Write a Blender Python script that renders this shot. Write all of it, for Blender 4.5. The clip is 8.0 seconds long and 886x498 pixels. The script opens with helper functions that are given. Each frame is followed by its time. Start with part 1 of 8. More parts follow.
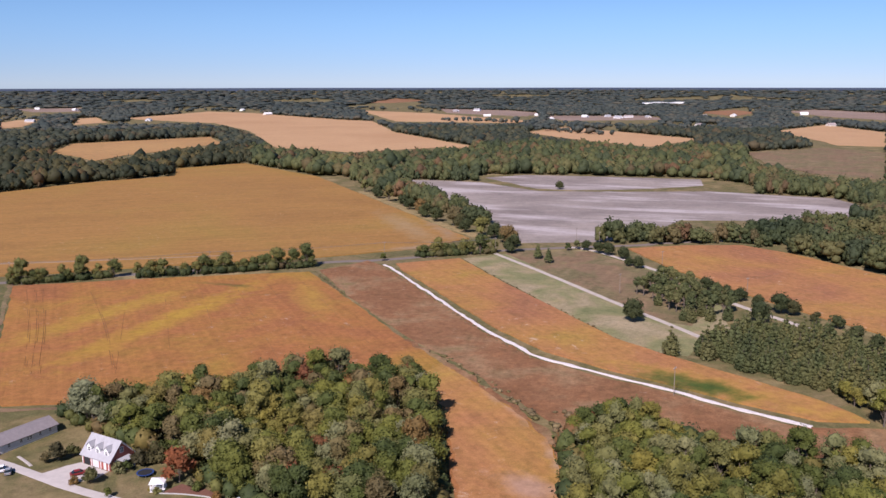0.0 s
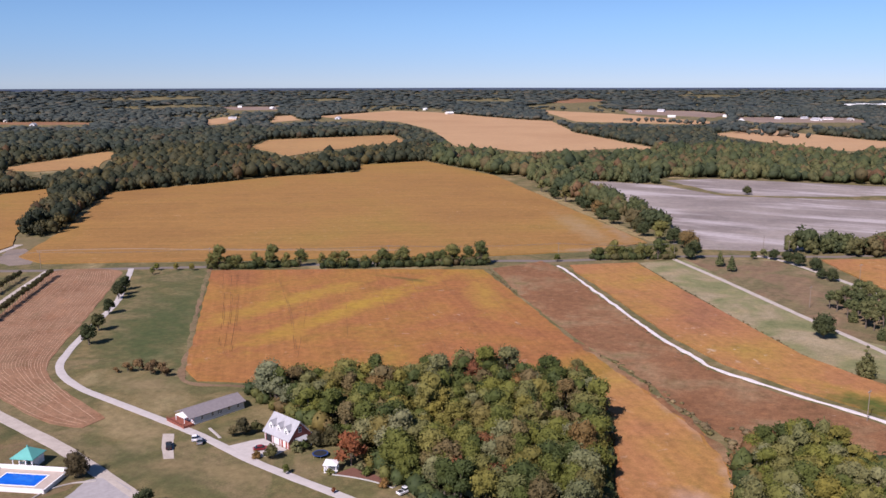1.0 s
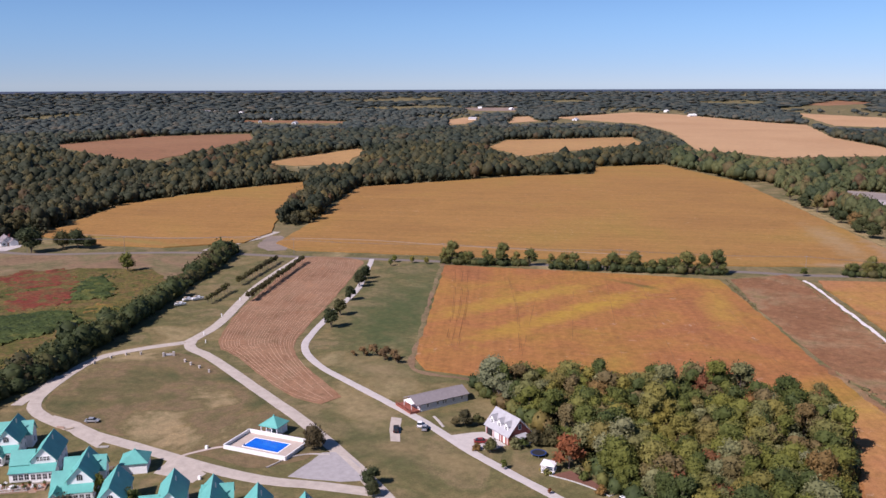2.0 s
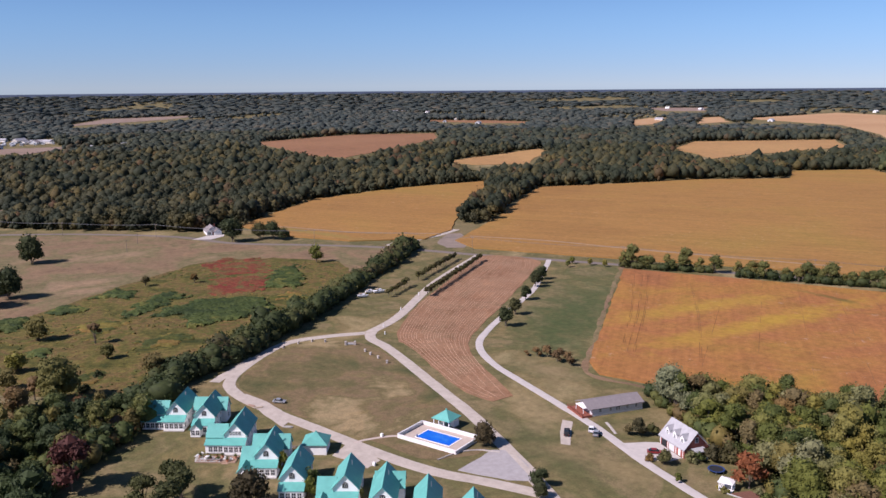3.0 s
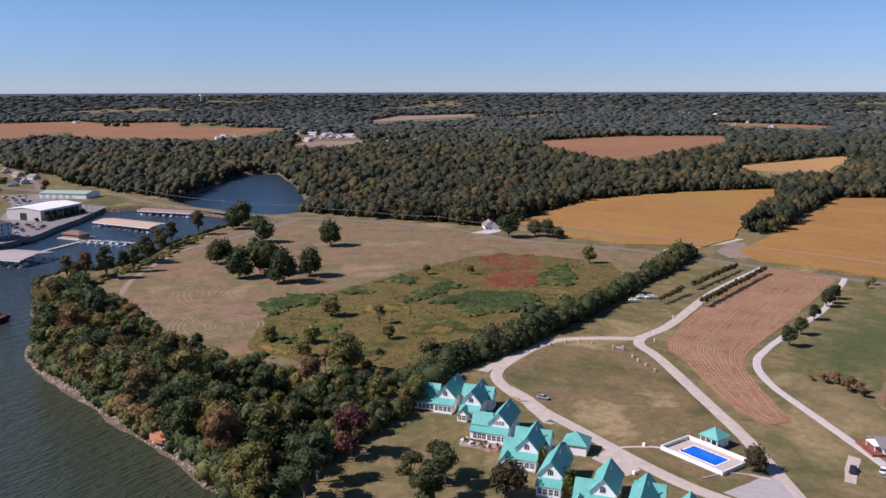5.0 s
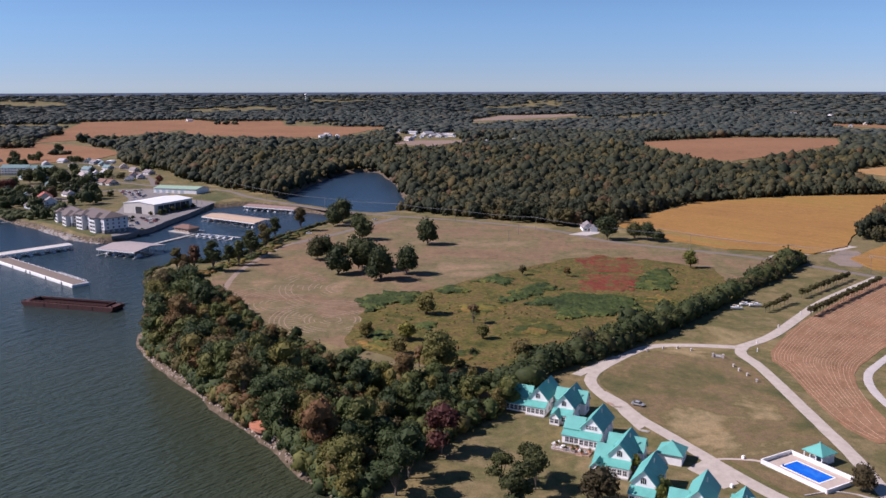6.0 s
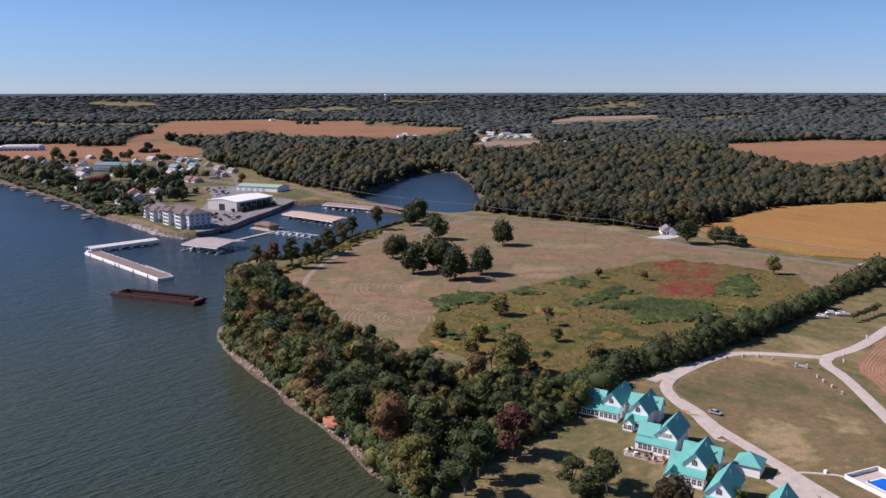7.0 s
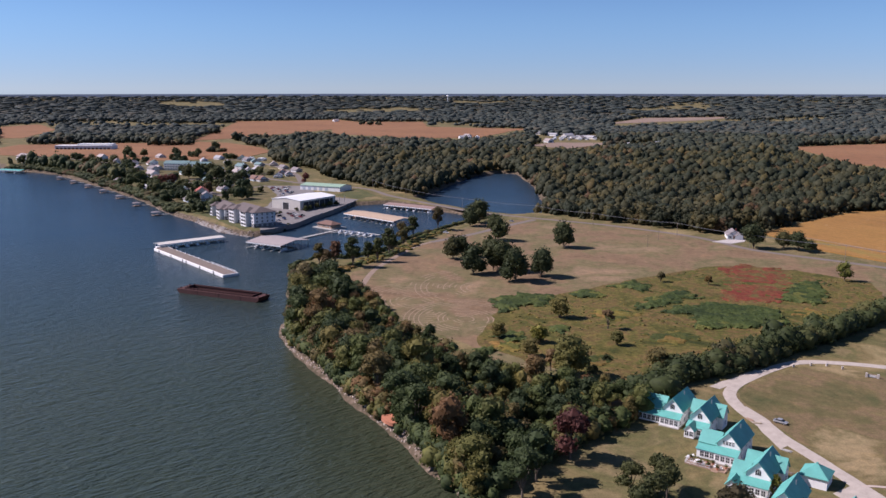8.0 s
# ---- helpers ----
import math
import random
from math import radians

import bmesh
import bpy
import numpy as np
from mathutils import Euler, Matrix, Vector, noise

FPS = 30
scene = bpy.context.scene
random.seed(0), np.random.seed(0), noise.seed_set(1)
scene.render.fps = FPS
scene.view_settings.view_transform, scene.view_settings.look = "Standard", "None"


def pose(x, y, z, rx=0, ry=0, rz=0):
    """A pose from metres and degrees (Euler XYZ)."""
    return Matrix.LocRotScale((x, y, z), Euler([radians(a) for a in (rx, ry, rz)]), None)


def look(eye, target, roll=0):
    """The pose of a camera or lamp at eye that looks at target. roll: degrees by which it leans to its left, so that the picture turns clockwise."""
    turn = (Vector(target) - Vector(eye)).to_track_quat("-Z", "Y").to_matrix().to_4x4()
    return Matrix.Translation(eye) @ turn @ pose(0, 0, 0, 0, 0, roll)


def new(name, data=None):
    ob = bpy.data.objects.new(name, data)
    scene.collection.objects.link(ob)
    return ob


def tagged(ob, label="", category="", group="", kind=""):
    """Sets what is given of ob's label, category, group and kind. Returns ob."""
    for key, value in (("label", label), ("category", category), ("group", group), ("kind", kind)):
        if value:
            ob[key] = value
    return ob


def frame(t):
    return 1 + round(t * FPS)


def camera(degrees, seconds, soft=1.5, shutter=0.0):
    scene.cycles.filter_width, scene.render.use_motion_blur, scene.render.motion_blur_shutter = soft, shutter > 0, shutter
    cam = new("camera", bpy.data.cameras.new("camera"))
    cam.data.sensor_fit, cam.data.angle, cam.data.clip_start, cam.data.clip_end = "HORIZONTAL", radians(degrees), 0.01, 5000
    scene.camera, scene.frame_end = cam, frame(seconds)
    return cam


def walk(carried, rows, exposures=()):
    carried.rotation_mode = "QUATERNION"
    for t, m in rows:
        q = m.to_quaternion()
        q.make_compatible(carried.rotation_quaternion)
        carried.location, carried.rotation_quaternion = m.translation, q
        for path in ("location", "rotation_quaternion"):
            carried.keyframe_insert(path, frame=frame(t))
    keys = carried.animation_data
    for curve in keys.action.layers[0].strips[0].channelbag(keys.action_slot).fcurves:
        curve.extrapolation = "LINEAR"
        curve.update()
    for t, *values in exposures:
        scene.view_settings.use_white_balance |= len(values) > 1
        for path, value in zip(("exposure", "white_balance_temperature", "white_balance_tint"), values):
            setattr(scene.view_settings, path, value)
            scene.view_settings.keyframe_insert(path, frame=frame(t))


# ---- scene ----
cam = camera(55.25, 8.0, soft=1.5)
# seconds, eye, yaw to the left, pitch, roll
ROWS = [
    (0.0, 0.00, 0.00, 110.00, 8.140, -11.106, -0.072),
    (0.5, 0.19, 0.20, 109.88, 13.860, -11.137, -0.251),
    (1.0, 0.28, 0.50, 109.88, 20.142, -11.096, -0.090),
    (1.5, 0.55, 0.69, 109.89, 28.176, -11.043, -0.108),
    (2.0, 0.85, 0.75, 109.77, 35.960, -10.974, -0.184),
    (2.2, 0.88, 0.80, 109.74, 38.531, -10.876, -0.238),
    (3.3, 0.99, 1.42, 109.61, 51.551, -10.920, -0.396),
    (3.5, 0.96, 1.46, 109.57, 53.671, -10.891, -0.269),
    (4.0, 0.84, 1.30, 109.46, 58.597, -10.842, -0.179),
    (4.5, 0.99, 1.06, 109.49, 62.827, -10.819, -0.147),
    (4.7, 1.06, 1.06, 109.56, 64.494, -10.808, -0.129),
    (5.8, 1.55, 1.35, 110.06, 72.355, -10.813, -0.156),
    (6.0, 1.61, 1.47, 110.11, 73.554, -10.821, -0.114),
    (6.5, 1.62, 1.89, 110.10, 76.253, -10.799, -0.111),
    (7.0, 1.69, 2.08, 110.06, 78.782, -10.774, -0.068),
    (7.5, 1.80, 1.93, 110.02, 80.973, -10.745, -0.014),
    (8.0, 1.97, 1.91, 110.00, 82.915, -10.708, -0.002),
]
walk(cam, [(t, pose(x, y, z, 0, 0, yaw) @ pose(0, 0, 0, 90 + pitch) @ pose(0, 0, 0, 0, 0, roll)) for t, x, y, z, yaw, pitch, roll in ROWS],
     exposures=[(0.0, 0.32, 6250, 27), (8.0, 0.32, 6250, 27)])

# ---- light ----
SUN_TO = Vector((0.25, 0.97, -0.93)).normalized()
world = bpy.data.worlds.new("world")
world.use_nodes = True
scene.world = world
_n = world.node_tree.nodes
_sky = _n.new("ShaderNodeTexSky")
_sky.sky_type = "NISHITA"
_sky.sun_disc = False
_sky.sun_elevation = radians(43)
_sky.sun_rotation = radians(194.5)
_sky.altitude = 900
_sky.air_density, _sky.dust_density, _sky.ozone_density = 0.75, 0.0, 5.0
_n["Background"].inputs["Strength"].default_value = 0.08
_tint = _n.new("ShaderNodeMix")
_tint.data_type, _tint.blend_type = "RGBA", "MULTIPLY"
_tint.inputs[0].default_value = 1.0
_tint.inputs[7].default_value = (0.83, 0.965, 1.0, 1)
world.node_tree.links.new(_sky.outputs[0], _tint.inputs[6])
_co = _n.new("ShaderNodeTexCoord")
_sep = _n.new("ShaderNodeSeparateXYZ")
_low = _n.new("ShaderNodeMapRange")
_low.inputs[1].default_value, _low.inputs[2].default_value = 0.0, 0.09
_low.interpolation_type = "SMOOTHSTEP"
_haze = _n.new("ShaderNodeMix")
_haze.data_type, _haze.blend_type = "RGBA", "MIX"
_haze.inputs[6].default_value, _haze.inputs[7].default_value = (0.80, 0.78, 0.90, 1), (0.98, 1.01, 1.01, 1)
_mul = _n.new("ShaderNodeMix")
_mul.data_type, _mul.blend_type = "RGBA", "MULTIPLY"
_mul.inputs[0].default_value = 1.0
for _a, _b in ((_co.outputs["Generated"], _sep.inputs[0]), (_sep.outputs[2], _low.inputs[0]), (_low.outputs[0], _haze.inputs[0]), (_tint.outputs[2], _mul.inputs[6]), (_haze.outputs[2], _mul.inputs[7]), (_mul.outputs[2], _n["Background"].inputs["Color"])):
    world.node_tree.links.new(_a, _b)
sun_data = bpy.data.lights.new("sun", "SUN")
sun_data.energy, sun_data.angle, sun_data.color = 5.0, radians(0.53), (1.0, 0.96, 0.90)
sun = new("sun", sun_data)
sun.matrix_world = look((0, 0, 400), Vector((0, 0, 400)) + SUN_TO)
scene.view_settings.exposure = 0.0

# ---- materials ----
def link(nt, a, b):
    nt.links.new(a, b)


def ramp_node(nt, fac, stops):
    r = nt.nodes.new("ShaderNodeValToRGB")
    e = r.color_ramp.elements
    while len(e) < len(stops):
        e.new(0.5)
    for k, (p, c) in enumerate(stops):
        e[k].position, e[k].color = p, (*c, 1)
    if fac is not None:
        link(nt, fac, r.inputs[0])
    return r.outputs[0]


def noise_node(nt, vec, scale, detail=4.0, rough=0.55, distortion=0.0):
    n = nt.nodes.new("ShaderNodeTexNoise")
    n.inputs["Scale"].default_value = scale
    n.inputs["Detail"].default_value = detail
    n.inputs["Roughness"].default_value = rough
    n.inputs["Distortion"].default_value = distortion
    if vec is not None:
        link(nt, vec, n.inputs["Vector"])
    return n.outputs["Fac"]


def mix_node(nt, fac, a, b, kind="MIX"):
    m = nt.nodes.new("ShaderNodeMix")
    m.data_type, m.blend_type = "RGBA", kind
    for sock, v in ((m.inputs[0], fac), (m.inputs[6], a), (m.inputs[7], b)):
        if isinstance(v, bpy.types.NodeSocket):
            link(nt, v, sock)
        elif isinstance(v, tuple):
            sock.default_value = (*v, 1)
        else:
            sock.default_value = v
    return m.outputs[2]


def shader(name, rough=0.8, metal=0.0, spec=0.5):
    m = bpy.data.materials.new(name)
    m.use_nodes = True
    nt = m.node_tree
    b = nt.nodes["Principled BSDF"]
    b.inputs["Roughness"].default_value = rough
    b.inputs["Metallic"].default_value = metal
    b.inputs["Specular IOR Level"].default_value = spec
    return m, nt, b


def place_vec(nt, stretch=None, turn=0.0):
    """World position, turned about z and stretched."""
    geo = nt.nodes.new("ShaderNodeNewGeometry")
    if stretch is None:
        return geo.outputs["Position"]
    mp = nt.nodes.new("ShaderNodeMapping")
    mp.vector_type = "TEXTURE"
    mp.inputs["Rotation"].default_value = (0, 0, radians(turn))
    mp.inputs["Scale"].default_value = tuple(1 / s for s in stretch)
    link(nt, geo.outputs["Position"], mp.inputs["Vector"])
    return mp.outputs[0]


def bump_to(nt, b, height, strength, distance):
    n = nt.nodes.new("ShaderNodeBump")
    n.inputs["Strength"].default_value = strength
    n.inputs["Distance"].default_value = distance
    link(nt, height, n.inputs["Height"])
    link(nt, n.outputs[0], b.inputs["Normal"])


def earth(name, stops, big=0.02, fine=0.6, grain=0.35, rough=0.95, bump=0.4, streak=None, turn=0.0, band=None, bank=False, fleck=None, mottle=0.8, swells=()):
    """Ground cover: broad patches from a ramp, finer mottling, optional streaks along one direction."""
    m, nt, b = shader(name, rough, spec=0.15)
    vec = place_vec(nt)
    col = ramp_node(nt, noise_node(nt, vec, big, 6, 0.6, 0.4), stops)
    f = noise_node(nt, vec, fine, 6, 0.7)
    dark = ramp_node(nt, f, [(0.3, (1 - grain,) * 3), (0.7, (1 + 0.0,) * 3)])
    col = mix_node(nt, 1.0, col, dark, "MULTIPLY")
    blot = ramp_node(nt, noise_node(nt, vec, 0.075, 6, 0.68, 0.9), [(0.36, (0.74, 0.80, 0.74)), (0.49, (1.0, 1.0, 1.0)), (0.56, (1.0, 0.99, 0.98)), (0.66, (1.16, 1.10, 1.04))])
    col = mix_node(nt, mottle, col, blot, "MULTIPLY")
    blade = ramp_node(nt, noise_node(nt, vec, 1.9, 3, 0.7), [(0.3, (0.70, 0.70, 0.70)), (0.7, (1.26, 1.26, 1.24))])
    col = mix_node(nt, mottle, col, blade, "MULTIPLY")
    if streak:
        sv = place_vec(nt, streak, turn)
        s = ramp_node(nt, noise_node(nt, sv, 1.0, 3, 0.6), [(0.35, (0.84,) * 3), (0.65, (1.0,) * 3)])
        col = mix_node(nt, 0.8, col, s, "MULTIPLY")
    if fleck:
        ff = ramp_node(nt, noise_node(nt, vec, 0.22, 7, 0.75, 0.5), [(0.60, (0, 0, 0)), (0.68, (1, 1, 1))])
        gate = ramp_node(nt, noise_node(nt, vec, 0.018, 3, 0.5), [(0.42, (0, 0, 0)), (0.62, (0.75,) * 3)])
        ff = mix_node(nt, 1.0, ff, gate, "MULTIPLY")
        col = mix_node(nt, ff, col, fleck)
    if band:
        bf = ramp_node(nt, noise_node(nt, place_vec(nt, band[0], band[1]), 1.0, 4, 0.6, 0.3), [(0.52, (0, 0, 0)), (0.66, (1, 1, 1))])
        lite = mix_node(nt, 1.0, band[2], dark, "MULTIPLY")
        col = mix_node(nt, bf, col, lite)
    for (ax, ay), (bx, by), half, tone in swells:
        mp = nt.nodes.new("ShaderNodeMapping")
        mp.vector_type = "TEXTURE"
        mp.inputs["Location"].default_value = ((ax + bx) / 2, (ay + by) / 2, 0)
        mp.inputs["Rotation"].default_value = (0, 0, math.atan2(by - ay, bx - ax))
        mp.inputs["Scale"].default_value = (math.hypot(bx - ax, by - ay) / 2 + half, half, 1e4)
        link(nt, vec, mp.inputs["Vector"])
        ln = nt.nodes.new("ShaderNodeVectorMath")
        ln.operation = "LENGTH"
        link(nt, mp.outputs[0], ln.inputs[0])
        off = nt.nodes.new("ShaderNodeMath")
        off.operation = "MULTIPLY_ADD"
        off.inputs[1].default_value, off.inputs[2].default_value = 2.6, -1.3
        link(nt, noise_node(nt, vec, 0.09, 6, 0.7), off.inputs[0])
        add = nt.nodes.new("ShaderNodeMath")
        link(nt, ln.outputs["Value"], add.inputs[0])
        link(nt, off.outputs[0], add.inputs[1])
        near = nt.nodes.new("ShaderNodeMapRange")
        near.inputs[1].default_value, near.inputs[2].default_value, near.inputs[4].default_value = 1.25, 0.1, 0.8
        link(nt, add.outputs[0], near.inputs[0])
        col = mix_node(nt, near.outputs[0], col, mix_node(nt, 1.0, tone, dark, "MULTIPLY"))
    if bank:
        sep = nt.nodes.new("ShaderNodeSeparateXYZ")
        link(nt, vec, sep.inputs[0])
        mr = nt.nodes.new("ShaderNodeMapRange")
        mr.inputs[1].default_value, mr.inputs[2].default_value = -0.5, -1.0
        link(nt, sep.outputs[2], mr.inputs[0])
        stone = ramp_node(nt, noise_node(nt, vec, 0.35, 5, 0.65), [(0.35, (0.06, 0.05, 0.03)), (0.55, (0.13, 0.095, 0.065)), (0.7, (0.24, 0.185, 0.145))])
        col = mix_node(nt, mr.outputs[0], col, stone)
    link(nt, col, b.inputs["Base Color"])
    bump_to(nt, b, f, bump, 0.3)
    return m


def plain(name, colour, rough=0.6, metal=0.0, grain=0.15, scale=1.5, bump=0.0, spec=0.4):
    """A made surface with slight weathering at two scales."""
    m, nt, b = shader(name, rough, metal, spec)
    vec = place_vec(nt)
    n = noise_node(nt, vec, scale, 6, 0.65)
    n2 = noise_node(nt, vec, scale * 9, 3, 0.6)
    lo, hi = tuple(c * (1 - grain) for c in colour), tuple(min(1, c * (1 + grain * 0.4)) for c in colour)
    col = ramp_node(nt, n, [(0.3, lo), (0.65, hi)])
    col = mix_node(nt, grain, col, ramp_node(nt, n2, [(0.3, lo), (0.7, hi)]))
    link(nt, col, b.inputs["Base Color"])
    if bump:
        bump_to(nt, b, n2, bump, 0.05)
    return m


def foliage(name, stops, per_object=True, cell=0.1, by_tree=False):
    """Leaves: hue by tree, mottled by clump."""
    m, nt, b = shader(name, 0.75, spec=0.25)
    vec = place_vec(nt)
    if by_tree:
        tint = nt.nodes.new("ShaderNodeAttribute")
        tint.attribute_name = "tint"
        pick = tint.outputs["Fac"]
    elif per_object:
        info = nt.nodes.new("ShaderNodeObjectInfo")
        pick = info.outputs["Random"]
    else:
        v = nt.nodes.new("ShaderNodeTexVoronoi")
        v.voronoi_dimensions = "2D"
        v.inputs["Scale"].default_value = cell
        link(nt, vec, v.inputs["Vector"])
        sep = nt.nodes.new("ShaderNodeSeparateColor")
        link(nt, v.outputs["Color"], sep.inputs[0])
        pick = sep.outputs[0]
    col = ramp_node(nt, pick, stops)
    broad = ramp_node(nt, noise_node(nt, vec, 0.012, 3, 0.6), [(0.35, (0.70, 0.76, 0.74)), (0.65, (1.16, 1.10, 1.0))])
    col = mix_node(nt, 1.0, col, broad, "MULTIPLY")
    f = ramp_node(nt, noise_node(nt, vec, 0.55, 4, 0.7), [(0.3, (0.78, 0.80, 0.72)), (0.7, (1.56, 1.50, 1.28))])
    col = mix_node(nt, 1.0, col, f, "MULTIPLY")
    link(nt, col, b.inputs["Base Color"])
    thin = nt.nodes.new("ShaderNodeBsdfTranslucent")
    link(nt, col, thin.inputs["Color"])
    both = nt.nodes.new("ShaderNodeMixShader")
    both.inputs[0].default_value = 0.28
    link(nt, b.outputs[0], both.inputs[1])
    link(nt, thin.outputs[0], both.inputs[2])
    link(nt, both.outputs[0], nt.nodes["Material Output"].inputs["Surface"])
    return m


M = {}
M["soil"] = earth("mown_dry_grass", [(0.3, (0.1425, 0.128, 0.0528)), (0.42, (0.2375, 0.18, 0.0912)), (0.5, (0.1425, 0.13, 0.0528)), (0.57, (0.2185, 0.168, 0.0768)), (0.68, (0.3325, 0.255, 0.1296))], 0.028, 0.35, 0.4, bank=True, swells=(((-292, 392), (-226, 276), 30, (0.078, 0.100, 0.036)), ((-262, 318), (-222, 262), 16, (0.074, 0.096, 0.034)), ((-178, 194), (-140, 181), 10, (0.100, 0.104, 0.042)), ((-192, 214), (-174, 202), 9, (0.33, 0.245, 0.125)), ((-140, 193), (-128, 191), 6, (0.29, 0.215, 0.105)), ((-152, 218), (-147, 225), 5, (0.27, 0.20, 0.10)), ((-160, 188), (-151, 191), 6, (0.27, 0.195, 0.098)), ((-218, 246), (-196, 240), 9, (0.29, 0.215, 0.11))))
SWELLS = (((-232, 318), (-204, 418), 10, (0.42, 0.262, 0.045)), ((-196, 296), (-166, 442), 10, (0.43, 0.268, 0.04)), ((-140, 440), (-116, 385), 9, (0.41, 0.245, 0.05)), ((-196, 436), (-166, 431), 3.2, (0.13, 0.11, 0.03)),
          ((30, 322), (86, 286), 12, (0.45, 0.28, 0.05)), ((36, 314), (62, 300), 9.0, (0.05, 0.095, 0.02)), ((40, 311), (60, 301), 8.0, (0.045, 0.09, 0.018)))
M["soy"] = earth("ripening_crop", [(0.3, (0.331, 0.134, 0.059)), (0.44, (0.389, 0.164, 0.059)), (0.55, (0.394, 0.189, 0.053)), (0.65, (0.378, 0.231, 0.046))], 0.013, 0.35, 0.35, mottle=0.55, streak=(0.012, 0.5, 1), turn=-58, fleck=(0.46, 0.34, 0.24), swells=SWELLS[:4])
M["soy_light"] = earth("orange_crop", [(0.3, (0.3705, 0.165, 0.0828)), (0.44, (0.4322, 0.2, 0.0828)), (0.55, (0.4417, 0.226, 0.0736)), (0.65, (0.418, 0.272, 0.0598))], 0.013, 0.35, 0.35, mottle=0.55, streak=(0.012, 0.5, 1), turn=-58, fleck=(0.54, 0.41, 0.30), swells=SWELLS[4:] + (((-44, 321), (-24, 294), 4, (0.40, 0.27, 0.19)), ((-24, 294), (-2, 256), 5, (0.41, 0.285, 0.205)), ((0, 247), (4, 226), 5, (0.42, 0.29, 0.21)), ((-12, 222), (-4, 214), 6, (0.44, 0.27, 0.19))))
M["soy_gold"] = earth("golden_crop", [(0.3, (0.305, 0.158, 0.052)), (0.5, (0.36, 0.190, 0.058)), (0.7, (0.335, 0.205, 0.052))], 0.006, 0.3, 0.25, mottle=0.4, streak=(0.008, 0.16, 1), turn=25, fleck=(0.50, 0.36, 0.22), swells=(((-590, 342), (-482, 362), 6, (0.25, 0.195, 0.055)), ((-72, 578), (-205, 955), 9, (0.33, 0.245, 0.165)), ((-92, 580), (-150, 700), 13, (0.345, 0.235, 0.12)), ((-110, 546), (-78, 566), 8, (0.33, 0.24, 0.15))))
M["stubble_far"] = earth("harvested_field", [(0.3, (0.42, 0.245, 0.125)), (0.6, (0.48, 0.295, 0.155))], 0.004, 0.12, 0.15, mottle=0.3)
M["stubble_red"] = earth("harvested_red_field", [(0.3, (0.235, 0.115, 0.060)), (0.6, (0.285, 0.147, 0.075))], 0.006, 0.12, 0.15)
M["fallow"] = earth("reddish_fallow", [(0.3, (0.232, 0.110, 0.052)), (0.5, (0.292, 0.145, 0.071)), (0.62, (0.327, 0.202, 0.107)), (0.72, (0.224, 0.167, 0.069))], 0.03, 0.3, 0.45, bump=0.8, fleck=(0.44, 0.33, 0.24))
M["meadow"] = earth("pale_green_meadow", [(0.3, (0.155, 0.17, 0.075)), (0.45, (0.24, 0.228, 0.108)), (0.55, (0.33, 0.265, 0.155)), (0.7, (0.41, 0.325, 0.21))], 0.03, 0.4, 0.3)
M["lawn"] = earth("dry_lawn", [(0.36, (0.098, 0.098, 0.040)), (0.45, (0.165, 0.132, 0.060)), (0.51, (0.212, 0.147, 0.080)), (0.56, (0.178, 0.140, 0.064)), (0.61, (0.33, 0.245, 0.130))], 0.028, 0.4, 0.35)
M["green"] = earth("green_lawn", [(0.3, (0.085, 0.095, 0.038)), (0.55, (0.12, 0.12, 0.05)), (0.7, (0.19, 0.155, 0.075))], 0.03, 0.5, 0.35)
M["pasture"] = earth("brown_pasture", [(0.32, (0.2094, 0.138, 0.0816)), (0.45, (0.2796, 0.1824, 0.108)), (0.55, (0.2047, 0.1692, 0.0828)), (0.66, (0.3229, 0.2208, 0.132))], 0.022, 0.3, 0.4, streak=(0.012, 0.16, 1), turn=72)
M["scrub"] = earth("weedy_scrub", [(0.32, (0.056, 0.0655, 0.0171)), (0.41, (0.1235, 0.1121, 0.0285)), (0.48, (0.1786, 0.1444, 0.0418)), (0.54, (0.1947, 0.1254, 0.0494)), (0.6, (0.1187, 0.1216, 0.0285)), (0.69, (0.1757, 0.1159, 0.0437))], 0.055, 0.45, 0.6, bump=1.0, mottle=1.0)
M["dry"] = earth("dry_yellow_grass", [(0.34, (0.26, 0.20, 0.09)), (0.5, (0.36, 0.265, 0.13)), (0.64, (0.22, 0.18, 0.075))], 0.06, 0.5, 0.4)
M["floor"] = earth("leaf_litter", [(0.3, (0.05, 0.055, 0.025)), (0.6, (0.09, 0.085, 0.04))], 0.05, 0.6)
M["grey"] = earth("grey_bare_soil", [(0.3, (0.235, 0.193, 0.1748)), (0.5, (0.3, 0.2495, 0.2232)), (0.62, (0.36, 0.3019, 0.2678))], 0.012, 0.2, 0.25, mottle=0.4, streak=(0.006, 0.08, 1), turn=8, band=((0.007, 0.03, 1), -14, (0.47, 0.41, 0.39)))
M["gravel"] = plain("pale_gravel", (0.45, 0.385, 0.325), 0.95, grain=0.25, scale=0.3)
M["dirt"] = plain("bare_dirt", (0.27, 0.195, 0.145), 0.95, grain=0.3, scale=0.3)
M["white_gravel"] = plain("white_gravel", (0.66, 0.60, 0.57), 0.95, grain=0.2, scale=0.5)
M["asphalt"] = plain("worn_asphalt", (0.18, 0.145, 0.12), 0.9, grain=0.2, scale=0.4)
M["worn_gravel"] = plain("trodden_grey_gravel", (0.24, 0.185, 0.145), 0.95, grain=0.4, scale=0.12)
